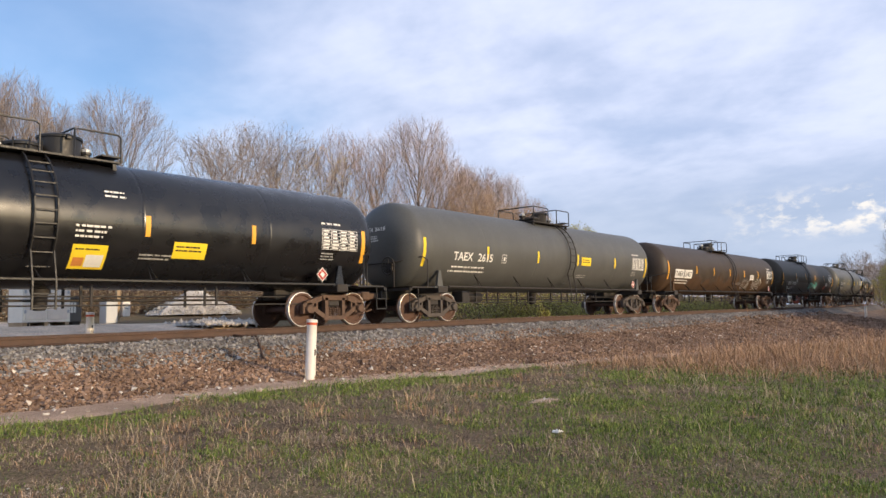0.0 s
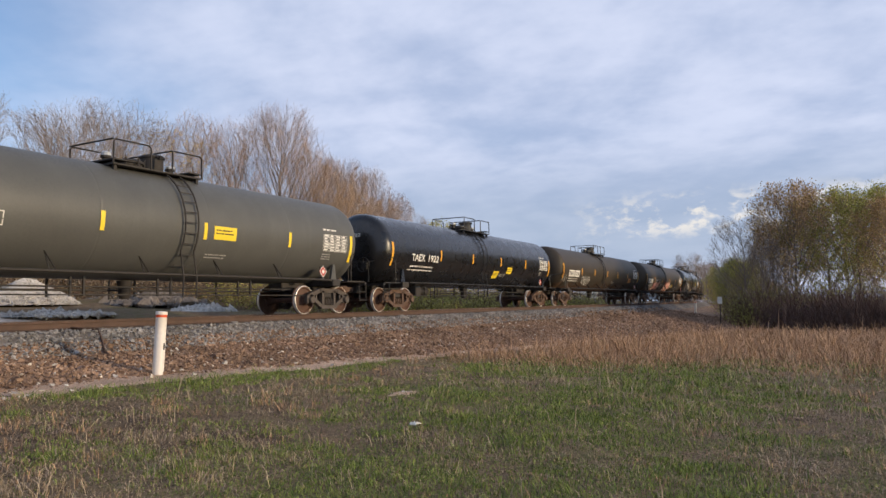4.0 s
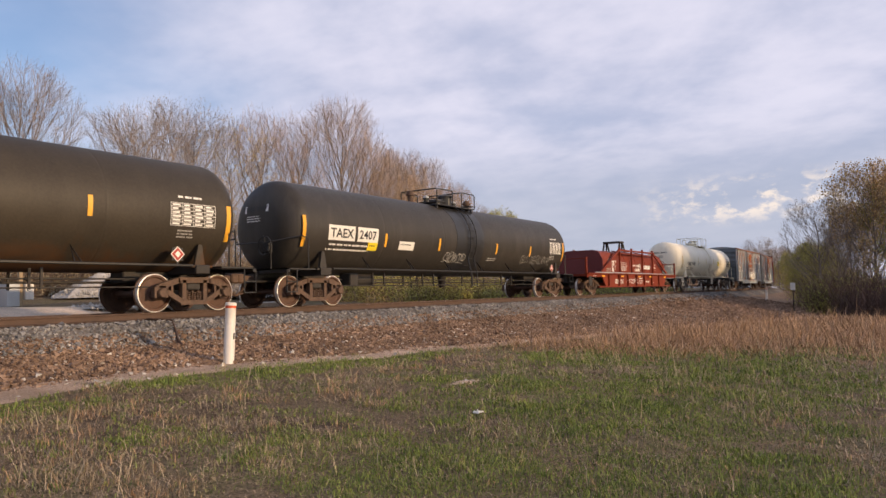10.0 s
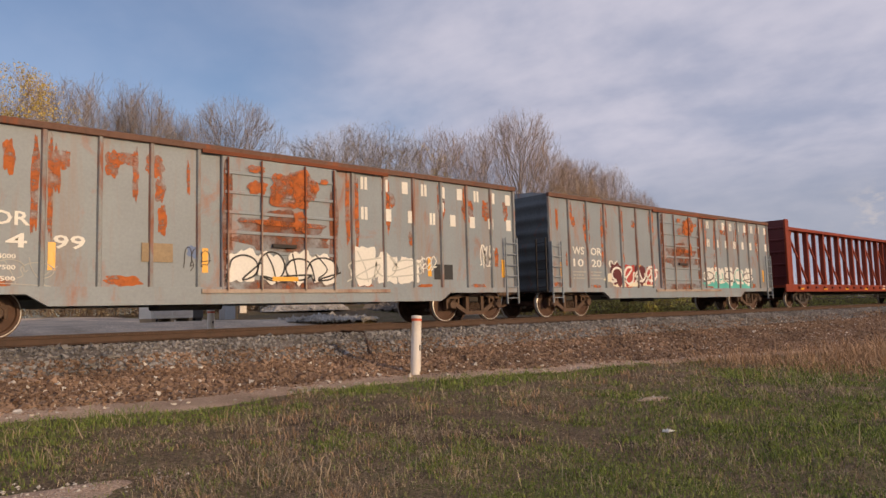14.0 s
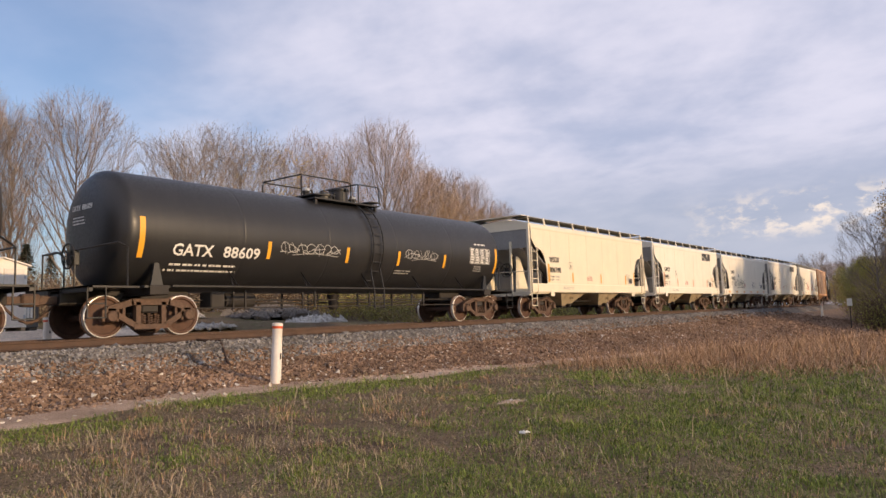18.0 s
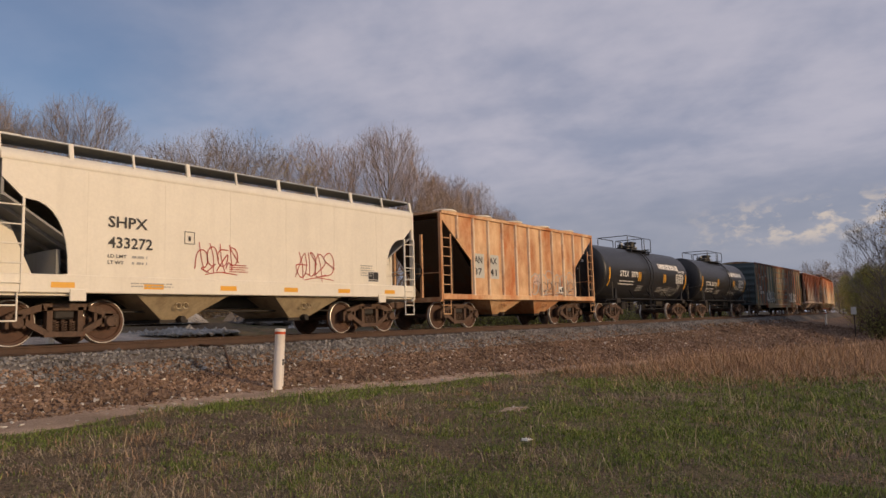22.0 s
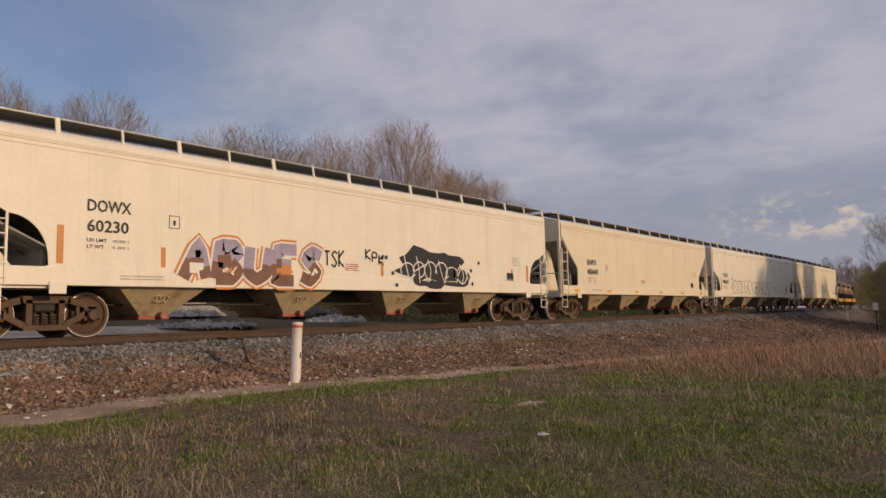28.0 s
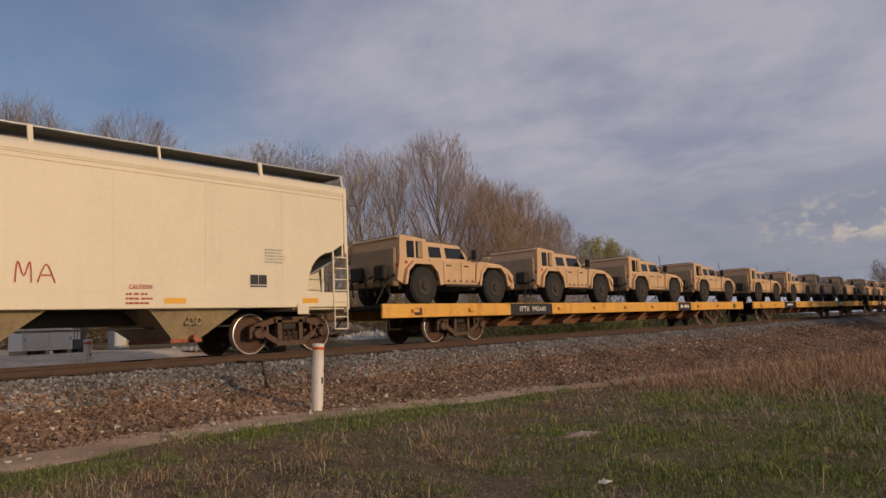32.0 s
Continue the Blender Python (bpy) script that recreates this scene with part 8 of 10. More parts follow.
def cabinet():
    ob = thing("utility_cabinet", "long low grey steel utility cabinet on skids", "cabinet", (9.7, 26, 1.33))
    g = Geo()
    g.box(-1.0, 1.0, -0.5, 0.5, 0.12, 0.92, bev=0.03)
    part("body", g, M_CABGREY, ob)
    g = Geo()
    g.box(-1.05, 1.05, -0.55, 0.55, 0.92, 0.98, bev=0.02)
    part("lid", g, M_CABGREY, ob)
    for x in (-0.8, 0.8):
        g = Geo()
        g.box(x - 0.12, x + 0.12, -0.55, 0.55, -0.03, 0.12)
        part("skid", g, M_UNDER, ob)
    for k in range(4):
        g = Geo()
        g.box(0.42 + 0.1 * k, 0.49 + 0.1 * k, -0.525, -0.5, 0.45, 0.80)
        part("louvre", g, M_INKW, ob)


cabinet()


def storage_shed():
    ob = thing("storage_shed", "small white gabled storage shed on timber skids", "shed", (9.0, 24.6, 1.36))
    for k in range(3):
        g = Geo()
        g.box(-0.68 + 0.62 * k, -0.56 + 0.62 * k, -0.6, 0.6, -0.03, 0.12)
        part("skid", g, M_PALLET, ob)
    g = Geo()
    g.prism([(-0.7, 0.12), (0.7, 0.12), (0.7, 2.05), (0.0, 2.26), (-0.7, 2.05)], -0.6, 0.6)
    part("body", g, M_WRAP, ob, "white sheet-metal body")
    for e in (-1, 1):
        g = Geo()
        g.prism([(0, 2.265), (0, 2.31), (e * 0.80, 2.07), (e * 0.80, 2.025)], -0.68, 0.68)
        part("roof_slope", g, M_POST, ob)
        g = Geo()
        g.box(min(e * 0.02, e * 0.62), max(e * 0.02, e * 0.62), -0.625, -0.602, 0.2, 1.96, bev=0.008)
        door = part("door", g, M_POST, ob)
        for q in range(3):
            g = Geo()
            g.box(min(e * 0.60, e * 0.66), max(e * 0.60, e * 0.66), -0.64, -0.625, 0.4 + 0.62 * q, 0.5 + 0.62 * q)
            part("hinge", g, M_GALV, door)
    g = Geo()
    g.box(0.05, 0.08, -0.66, -0.625, 1.0, 1.2)
    part("door_handle", g, M_UNDER, ob)


storage_shed()


def speed_sign(x, y):
    z = ground_z(x, y)
    ob = thing("speed_sign", "white square speed board on a steel post", "sign", (x, y, z - 0.05))
    g = Geo()
    g.box(-0.035, 0.035, -0.03, 0.03, 0, 2.85)
    part("post", g, M_GALV, ob)
    g = Geo()
    g.box(-0.29, 0.29, -0.055, -0.035, 2.05, 2.80, bev=0.006)
    board = part("board", g, M_POST, ob, "white sign board")
    face = lambda u, v, off: (u, -0.056 - off, v)
    lettering(board, face, "45", -0.20, 2.14, 0.40, 0.30, M_INKK, "speed_figure", off=0.004)
    small_print(board, face, -0.2, 2.66, 0.4, 1, 0.07, M_INKK, 5, off=0.004)
    g = Geo()
    g.lathe([(2.9, 0.05), (3.0, 0.06), (3.02, 0.01)], 10, "z", (0.42, 0, -0.35))
    g.box(0.40, 0.44, -0.02, 0.02, 0, 2.6)
    part("stake", g, M_GALV, ob)


def meter_box(x, y):
    ob = thing("meter_cabinet", "pale galvanised meter cabinet with a post", "cabinet", (x, y, ground_z(x, y)))
    g = Geo()
    g.box(-0.42, 0.05, -0.3, 0.3, 0, 0.95, bev=0.02)
    part("body", g, M_GALV, ob)
    g = Geo()
    g.box(0.12, 0.26, -0.07, 0.07, 0, 1.35)
    part("post", g, M_PALLET, ob)
    g = Geo()
    g.box(0.3, 0.62, -0.2, 0.05, 0.25, 0.95, bev=0.02)
    part("meter", g, M_POST, ob)
    g = Geo()
    g.lathe([(-0.24, 0.12), (-0.2, 0.13), (-0.2, 0.0)], 14, "y", (0.46, 0, 0.7))
    part("dial", g, M_GALV, ob)


meter_box(13.4, 29)


def stone_pile(x, y, w, h, mat, seed, label, count=900, size=0.12):
    rs = np.random.RandomState(seed)
    g = Geo()
    base = ground_z(x, y) - 0.05
    n = 14
    vs = [(x, y, base + h)]
    for r in range(1, 5):
        for k in range(n):
            a = 2 * math.pi * k / n
            q = r / 4
            vs.append((x + w / 2 * q * math.cos(a) * (1 + 0.1 * rs.randn()), y + w / 2.4 * q * math.sin(a), base + h * (1 - q) ** 0.9 + 0.05 * h * rs.randn() * (q < 1)))
    fs = [(0, 1 + k, 1 + (k + 1) % n) for k in range(n)]
    for r in range(3):
        fs += [(1 + r * n + k, 1 + (r + 1) * n + k, 1 + (r + 1) * n + (k + 1) % n, 1 + r * n + (k + 1) % n) for k in range(n)]
    g.add(vs, fs)
    for _ in range(count):
        a, q = rs.rand() * 6.28, math.sqrt(rs.rand())
        px, py = x + w / 2 * q * math.cos(a), y + w / 2.4 * q * math.sin(a)
        pz = base + h * (1 - q) ** 0.9
        s = size * math.exp(0.4 * rs.randn()) * 0.5
        o = rs.randn(6, 3) * 0.25
        b = [(1, 0, 0), (-1, 0, 0), (0, 1, 0), (0, -1, 0), (0, 0, 1), (0, 0, -1)]
        g.add([(px + (b[i][0] + o[i][0]) * s, py + (b[i][1] + o[i][1]) * s, pz + (b[i][2] + o[i][2]) * s) for i in range(6)], [(0, 2, 4), (2, 1, 4), (1, 3, 4), (3, 0, 4), (2, 0, 5), (1, 2, 5), (3, 1, 5), (0, 3, 5)])
    ob = part("gravel_pile", g, mat, smooth=0)
    return tagged(ob, label, "gravel pile", "", "stuff")


stone_pile(20.0, 34, 5.0, 1.35, M_GRAVEL, 5, "heap of pale crushed limestone", 2600, 0.075)
stone_pile(26.0, 32, 5.5, 0.7, M_BED, 6, "low heap of grey rubble", 500, 0.3)
stone_pile(24.5, 27, 3.5, 0.35, M_GRAVEL, 7, "scattered pale rocks", 160, 0.26)
stone_pile(14.6, 23.2, 4.2, 0.16, M_GRAVEL, 8, "low spill of pale crushed rock", 700, 0.11)

# pale gravel yard behind the track
yard = sheet("gravel_yard", steps((-60, 4, 2.0), (4, 24, 0.7)), steps((18.7, 40, 0.7)), lambda x, y: ground_z(x, y) + 0.03 - 0.3 * ramp(x + 1.8 * noise.noise(Vector((x * 0.5, y * 0.5, 4))) + 0.35 * (y - 20), 15.0, 18.5) - 0.3 * ramp(y + 2.0 * noise.noise(Vector((x * 0.3, y * 0.3, 14))), 36.0, 38.5), M_YARD)
structure(yard, "pale gravel service yard behind the track", "yard")
strip = []
for i in range(120):
    x = -12 + i * 0.6
    y = 13.4
    while y > 2 and bed_z(off_track(x, y)) > ground_z(x, y):
        y -= 0.1
    strip.append((x, y))
g = Geo()
wid = [0.85 + 0.35 * noise.noise(Vector((x * 0.4, 0, 9))) - 0.3 * ramp(x, 9, 16) for x, y in strip]
VERGE = wid
for (x, y), w in zip(strip, wid):
    for k in range(4):
        yy = y + 0.25 - (w + 0.3) * k / 3 - (0.16 * noise.noise(Vector((x * 2.3, 0, 3))) if k == 3 else 0)
        g.v.append((x, yy, max(ground_z(x, yy), bed_z(off_track(x, yy)) if k == 0 else -9) + (0.02 if k < 3 else -0.03)))
g.f = [(4 * i + k, 4 * i + k + 1, 4 * i + k + 5, 4 * i + k + 4) for i in range(len(strip) - 1) for k in range(3)]
g.m = [0] * len(g.f)
structure(part("sandy_verge", g, M_SAND), "bare sandy strip at the foot of the ballast", "path")
TOE = strip


def toe_y(x):
    i = max(0, min(len(TOE) - 1, int((x + 12) / 0.6)))
    return TOE[i][1] - VERGE[i] + 0.15


# ===== grass =====


def grass_material(name, lo, hi):
    m = bpy.data.materials.new(name)
    m.use_nodes = True
    nd, ln = m.node_tree.nodes, m.node_tree.links
    b = nd["Principled BSDF"]
    b.inputs["Roughness"].default_value = 0.75
    b.inputs["Specular IOR Level"].default_value = 0.25
    g = nd.new("ShaderNodeNewGeometry")
    co = nd.new("ShaderNodeTexCoord")
    n = nd.new("ShaderNodeTexNoise"); n.inputs["Scale"].default_value = 0.9; n.inputs["Detail"].default_value = 3
    ln.new(co.outputs["Object"], n.inputs[0])
    ad = nd.new("ShaderNodeMath"); ad.operation = "MULTIPLY_ADD"; ad.inputs[1].default_value = 0.85
    sb = nd.new("ShaderNodeMath"); sb.operation = "MULTIPLY"; sb.inputs[1].default_value = 0.2
    ln.new(n.outputs[0], sb.inputs[0]); ln.new(g.outputs["Random Per Island"], ad.inputs[0]); ln.new(sb.outputs[0], ad.inputs[2])
    mx = nd.new("ShaderNodeMix"); mx.data_type = "RGBA"
    mx.inputs[6].default_value, mx.inputs[7].default_value = (*lo, 1), (*hi, 1)
    ln.new(ad.outputs[0], mx.inputs[0]); ln.new(mx.outputs[2], b.inputs["Base Color"])
    return m


M_SOIL = stone_material("bare_dry_soil", (0.34, 0.225, 0.155), (0.74, 0.55, 0.41), 60, 0.2, 0.02)
M_GRASS = grass_material("green_grass_blades", (0.04, 0.078, 0.016), (0.30, 0.355, 0.09))
M_STRAW = grass_material("dry_straw_blades", (0.17, 0.125, 0.075), (0.56, 0.45, 0.30))
M_DEAD = grass_material("dead_brown_blades", (0.08, 0.055, 0.036), (0.54, 0.41, 0.29))
M_REDGRASS = grass_material("reddish_tall_grass", (0.20, 0.115, 0.065), (0.60, 0.395, 0.24))


BARE = ((0.75, 6.30, 1.30, 0.60), (9.5, 6.0, 0.4, 0.16))
for px, py, pw, ph in BARE:
    g = Geo()
    rings, m = 6, 48
    for k in range(rings + 1):
        for q in range(m):
            a = 2 * math.pi * q / m
            f = k / rings * (0.95 + 0.16 * math.sin(2 * a + px * 3) + 0.12 * math.sin(5 * a + py) + 0.14 * noise.noise(Vector((4 * math.cos(a), 4 * math.sin(a), px))))
            bx, by = px + 1.1 * pw * f * math.cos(a), py + 1.1 * ph * f * math.sin(a)
            g.v.append((bx, by, ground_z(bx, by) + 0.022 - 0.05 * (k / rings) ** 4))
    g.f = [(k * m + q, (k + 1) * m + q, (k + 1) * m + (q + 1) % m, k * m + (q + 1) % m) for k in range(rings) for q in range(m)]
    g.m = [0] * len(g.f)
    structure(part("bare_soil", g, M_SOIL), "patch of bare dry soil among the grass", "soil")

# small stones lying about on the bare soil and its rim
rnd = random.Random(77)
g = Geo()
for k in range(420):
    px, py, pw, ph = BARE[0] if k < 380 else BARE[1]
    a, f, r = rnd.uniform(0, 6.283), rnd.uniform(0.05, 1.35), rnd.choice((0.006, 0.008, 0.010, 0.014, 0.02))
    x, y = px + pw * f * math.cos(a), py + ph * f * math.sin(a)
    z = ground_z(x, y) + 0.026 - 0.03 * min(1, f) ** 4
    u = [rnd.uniform(0.6, 1.3) * r for _ in range(6)]
    g.add([(x + u[0], y, z), (x, y + u[1], z), (x - u[2], y, z), (x, y - u[3], z), (x + 0.3 * u[4], y, z + 0.7 * u[4]), (x, y, z - r)],
          [(0, 1, 4), (1, 2, 4), (2, 3, 4), (3, 0, 4), (1, 0, 5), (2, 1, 5), (3, 2, 5), (0, 3, 5)])
tagged(part("soil_pebbles", g, M_STONE_PALE), "small pale pebbles on bare soil", "gravel", kind="stuff")


def blades(name, count, kind, height, width, mat, seed, label, near=3.0, far=62.0, lean=0.5, tuft=1, spread=0.05, flat=0.0):
    """Grass as thin bent strips in tufts, thinning with distance, in patches."""
    rs = np.random.RandomState(seed)
    pts = []
    while len(pts) < count:
        d = near * (far / near) ** rs.rand()
        a = radians(-8 + 110 * rs.rand())
        x, y = d * math.sin(a), d * math.cos(a)
        if y > toe_y(x) + 0.10 + 0.30 * noise.noise(Vector((x * 1.7, 3, 1))) + 0.14 * rs.randn() or x > 66:
            continue
        if any(math.hypot((x - px) / pw, (y - py) / ph) < 0.92 + 0.30 * rs.randn() + 0.5 * noise.noise(Vector((x * 2.2, y * 2.2, 31))) for px, py, pw, ph in BARE):
            continue
        green = noise.noise(Vector((x * 0.16, y * 0.16, 2))) + 0.55 * noise.noise(Vector((x * 0.55, y * 0.55, 5))) + 0.45 * noise.noise(Vector((x * 1.9, y * 1.9, 8)))
        edge = ramp(y, toe_y(x) - 2.2, toe_y(x) - 0.7) * (1 - ramp(x, 10, 16))
        green += 0.75 * edge + 0.32 * ramp(x, 11, 17) * (1 - ramp(d, 20, 27)) * (1 - ramp(y, 6, 10))
        red = ramp(d + 4 * noise.noise(Vector((x * 0.25, y * 0.25, 6))), 15, 25) * ramp(x, 12, 19)
        if kind == "green":
            p = 0.09 + 0.91 * ramp(green, -0.10, 0.5)
            p *= 1 - 0.7 * red
        elif kind == "straw":
            p = 0.12 + 0.88 * ramp(noise.noise(Vector((x * 0.9, y * 0.9, 12))) + 0.5 * noise.noise(Vector((x * 0.3, y * 0.3, 13))), -0.1, 0.5)
        elif kind == "dead":
            p = 0.2 + 0.8 * ramp(-green, -0.2, 0.4)
        else:
            p = red * (0.35 + 0.65 * ramp(noise.noise(Vector((x * 0.3, y * 0.3, 4))), -0.3, 0.3))
        if rs.rand() < p:
            grow = (0.55 + 0.45 * ramp(d, 5, 15)) * math.exp(0.35 * rs.randn()) * (1 + 0.5 * noise.noise(Vector((x * 0.8, y * 0.8, 21))))
            for _ in range(1 + rs.randint(2 * tuft - 1)):
                s = spread * (1 + 0.05 * d)
                pts.append((x + s * rs.randn(), y + s * rs.randn(), d, x, y, grow))
    P = np.array(pts[:count])
    z = np.array([ground_z(q[0], q[1]) for q in P])
    h = height * P[:, 5] * np.exp(0.3 * rs.randn(count))
    w = (width + 0.00055 * P[:, 2]) * (0.6 + 0.8 * rs.rand(count))
    az = np.where(rs.rand(count) < 0.6, np.arctan2(P[:, 1] - P[:, 4], P[:, 0] - P[:, 3]) + 0.5 * rs.randn(count), rs.rand(count) * 6.283)
    ln = lean * (0.15 + rs.rand(count)) * h
    rise = h * (1 - flat * rs.rand(count))
    fx, fy = np.cos(az), np.sin(az)
    tw = az + 1.57 + 0.6 * rs.randn(count)
    sx, sy = np.cos(tw) * w / 2, np.sin(tw) * w / 2
    V = np.zeros((count, 5, 3))
    for k, (f, q, s) in enumerate(((0, 0, 1), (0, 0, -1), (0.6, 0.35, 0.8), (0.6, 0.35, -0.8), (1.0, 1.0, 0))):
        V[:, k, 0] = P[:, 0] + fx * ln * q + sx * s
        V[:, k, 1] = P[:, 1] + fy * ln * q + sy * s
        V[:, k, 2] = z + rise * f * (1 - 0.15 * q) - (0.02 if k < 2 else 0)
    F = np.array([(0, 1, 3), (0, 3, 2), (2, 3, 4)])[None] + 5 * np.arange(count)[:, None, None]
    me = bpy.data.meshes.new(name)
    me.vertices.add(count * 5)
    me.vertices.foreach_set("co", V.ravel())
    me.loops.add(count * 9)
    me.loops.foreach_set("vertex_index", F.ravel().astype(np.int32))
    me.polygons.add(count * 3)
    me.polygons.foreach_set("loop_start", np.arange(0, count * 9, 3, dtype=np.int32))
    me.materials.append(mat)
    me.update(calc_edges=True)
    return tagged(new(name, me), label, "grass", "", "stuff")


blades("green_grass", 165000, "green", 0.046, 0.0026, M_GRASS, 31, "short green spring grass in patches", lean=1.1, tuft=7, spread=0.045)
blades("dry_grass", 80000, "straw", 0.042, 0.0020, M_STRAW, 32, "dry straw-coloured grass stalks", lean=2.4, tuft=5, spread=0.05, flat=0.95)
blades("dead_grass", 125000, "dead", 0.046, 0.0028, M_DEAD, 33, "matted dead brown grass", lean=2.6, tuft=5, spread=0.06, flat=0.95)
blades("tall_dry_stalks", 2000, "straw", 0.22, 0.0018, M_STRAW, 34, "tall pale dry grass stalks", near=5.0, far=40, lean=1.0, tuft=3, spread=0.06)
blades("straw_tufts", 6000, "straw", 0.085, 0.0016, M_STRAW, 36, "scattered pale straw tufts", near=5, far=34, lean=1.5, tuft=12, spread=0.07)
blades("brown_tufts", 3600, "dead", 0.11, 0.0016, M_REDGRASS, 37, "scattered russet grass tufts", near=5, far=30, lean=1.2, tuft=14, spread=0.06)
blades("reddish_grass", 76000, "red", 0.15, 0.0024, M_REDGRASS, 35, "tall reddish-brown dry grass", near=13, far=60, lean=1.2, tuft=3, spread=0.25, flat=0.4)
blades("tall_reddish_grass", 12000, "red", 0.34, 0.0016, M_REDGRASS, 38, "knee-high russet grass before the thicket", near=20, far=58, lean=0.8, tuft=3, spread=0.25)

# ===== trees and brush =====


class Wood:
    """Grows a tree inside an egg-shaped crown: limbs and branches as tubes, twigs as thin ribbons, leaves as small quads."""

    def __init__(self, seed, height, wide, low):
        self.r = random.Random(seed)
        self.trunk, self.twigs, self.leaves = Geo(), Geo(), Geo()
        self.top, self.wide, self.low = height, wide, low
        self.lumps = [Vector((self.r.gauss(0, 1), self.r.gauss(0, 1), self.r.uniform(-0.3, 1.0))).normalized() for _ in range(9)]

    def room(self, p):
        """How far out in the crown a point lies: 1 is its skin, which bulges unevenly."""
        mid = self.low + 0.52 * (self.top - self.low)
        half = self.top - mid if p.z > mid else mid - self.low
        v = Vector((p.x / self.wide, p.y / self.wide, (p.z - mid) / half))
        k = v.length
        if k > 1e-6:
            k *= 1.10 - 0.16 * max((v / v.length).dot(b) for b in self.lumps)
        return k

    def ribbon(self, pts, width):
        r = self.r
        side = (pts[-1] - pts[0]).cross(Vector((r.gauss(0, 1), r.gauss(0, 1), r.gauss(0, 1)))).normalized()
        vs = []
        n = len(pts) - 1
        for i, a in enumerate(pts):
            s = side * width * (1 - 0.6 * i / n)
            vs += [tuple(a - s), tuple(a + s)]
        self.twigs.add(vs, [(2 * i, 2 * i + 1, 2 * i + 3, 2 * i + 2) for i in range(n)])

    def grow(self, p, d, length, rise, n, bend=0.10, limit=1.0):
        r = self.r
        pts, q, w = [p.copy()], p.copy(), d.normalized()
        for i in range(n):
            w = (w + Vector((r.gauss(0, bend), r.gauss(0, bend), rise + r.gauss(0, bend)))).normalized()
            q = q + w * length / n
            if self.room(q) > limit + 0.06 * r.random() and i:
                break
            pts.append(q.copy())
        return pts

    def off(self, pts, t, narrow, wide):
        r = self.r
        n = len(pts) - 1
        i = min(n - 1, int(t * n))
        axis = (pts[i + 1] - pts[i]).normalized()
        out = axis.cross(Vector((r.gauss(0, 1), r.gauss(0, 1), r.gauss(0, 1)))).normalized()
        return pts[i].lerp(pts[i + 1], t * n - i), (axis + out * r.uniform(narrow, wide)).normalized()

    def leaf(self, a, size):
        r = self.r
        s = r.uniform(0.03, 0.065) * size
        u = Vector((r.gauss(0, 1), r.gauss(0, 1), r.gauss(0, 1))).normalized() * s
        v = u.cross(Vector((r.gauss(0, 1), r.gauss(0, 1), r.gauss(0, 1)))).normalized() * s * 0.7
        a = a + Vector((r.gauss(0, 0.13), r.gauss(0, 0.13), r.gauss(0, 0.13)))
        self.leaves.add([tuple(a - u), tuple(a + v), tuple(a + u), tuple(a - v)], [(0, 1, 2, 3)])


def tree_meshes(seed, height, wide, low, limbs, rise=0.10, leafy=0.0, leaf_mat=None, twig_mat=None, leaf_size=1.0, boughs=11, sprays=11, fork=0.12, bend=0.045, steep=0.9, droop=0.0):
    """A trunk, long slender limbs fanning up to the crown's skin, boughs along them and fine twigs on those."""
    w = Wood(seed, height, wide, low)
    r = w.r
    n = 8
    pts = [Vector((0, 0, -0.3))]
    for i in range(1, n + 1):
        pts.append(Vector((r.gauss(0, 0.010) * height * i / n, r.gauss(0, 0.010) * height * i / n, height * 0.72 * i / n)))
    rad = 0.0115 * height
    w.trunk.tube(pts, [rad * (1.25 - 1.15 * i / n) for i in range(n + 1)], 7, caps=False)
    for k in range(limbs):
        t = fork + (0.97 - fork) * ((k + r.random()) / limbs) ** 0.95
        i = min(n - 1, int(t * n))
        p = pts[i].lerp(pts[i + 1], t * n - i)
        a = k * 2.4 + r.uniform(-0.5, 0.5)
        limb = w.grow(p, Vector((math.cos(a), math.sin(a), steep * r.uniform(0.7, 1.3) + 0.5 * t)), height * r.uniform(0.6, 0.85) * (1.1 - 0.55 * t), rise, 9, bend, 0.88)
        m = len(limb) - 1
        if m < 2:
            continue
        w.trunk.tube(limb, [max(0.010, rad * 0.36 * (1.2 - 0.6 * t) * (1 - 0.92 * j / m)) for j in range(m + 1)], 5, caps=False)
        for b in range(boughs):
            q, d = w.off(limb, 0.18 + 0.82 * (b + r.random()) / boughs, 0.30, 0.75)
            bough = w.grow(q, d, height * r.uniform(0.12, 0.25), rise * 0.8 - droop, 4, bend * 1.3, 0.98)
            if len(bough) < 2:
                continue
            w.ribbon(bough, 0.0135)
            for c in range(sprays):
                q, d = w.off(bough, 0.12 + 0.88 * (c + r.random()) / sprays, 0.35, 0.95)
                twig = w.grow(q, d, height * r.uniform(0.045, 0.10), rise * 0.6 - droop, 2, bend * 1.5, 1.03)
                if len(twig) < 2:
                    continue
                w.ribbon(twig, 0.0078)
                if leafy:
                    for e in twig[1:]:
                        for _ in range(4):
                            if r.random() < leafy:
                                w.leaf(e, leaf_size)
    parts = [("trunk", w.trunk.mesh("trunk", M_BARK, 60)), ("crown", w.twigs.mesh("crown", twig_mat or M_TWIG, 0))]
    if leafy:
        parts.append(("foliage", w.leaves.mesh("foliage", leaf_mat, 0)))
    return parts


def plant(kind, x, y, height, turn, name="tree"):
    parts, base, label = kind
    ob = thing(name, label, name, (x, y, ground_z(x, y) - 0.1), "trees beyond the track" if y > 20 else "trees beside the field")
    k = height / base
    ob.rotation_euler = (0, 0, turn)
    for pn, me in parts:
        c = part(pn, me, None, ob)
        c.scale = (k, k, k)
    return ob


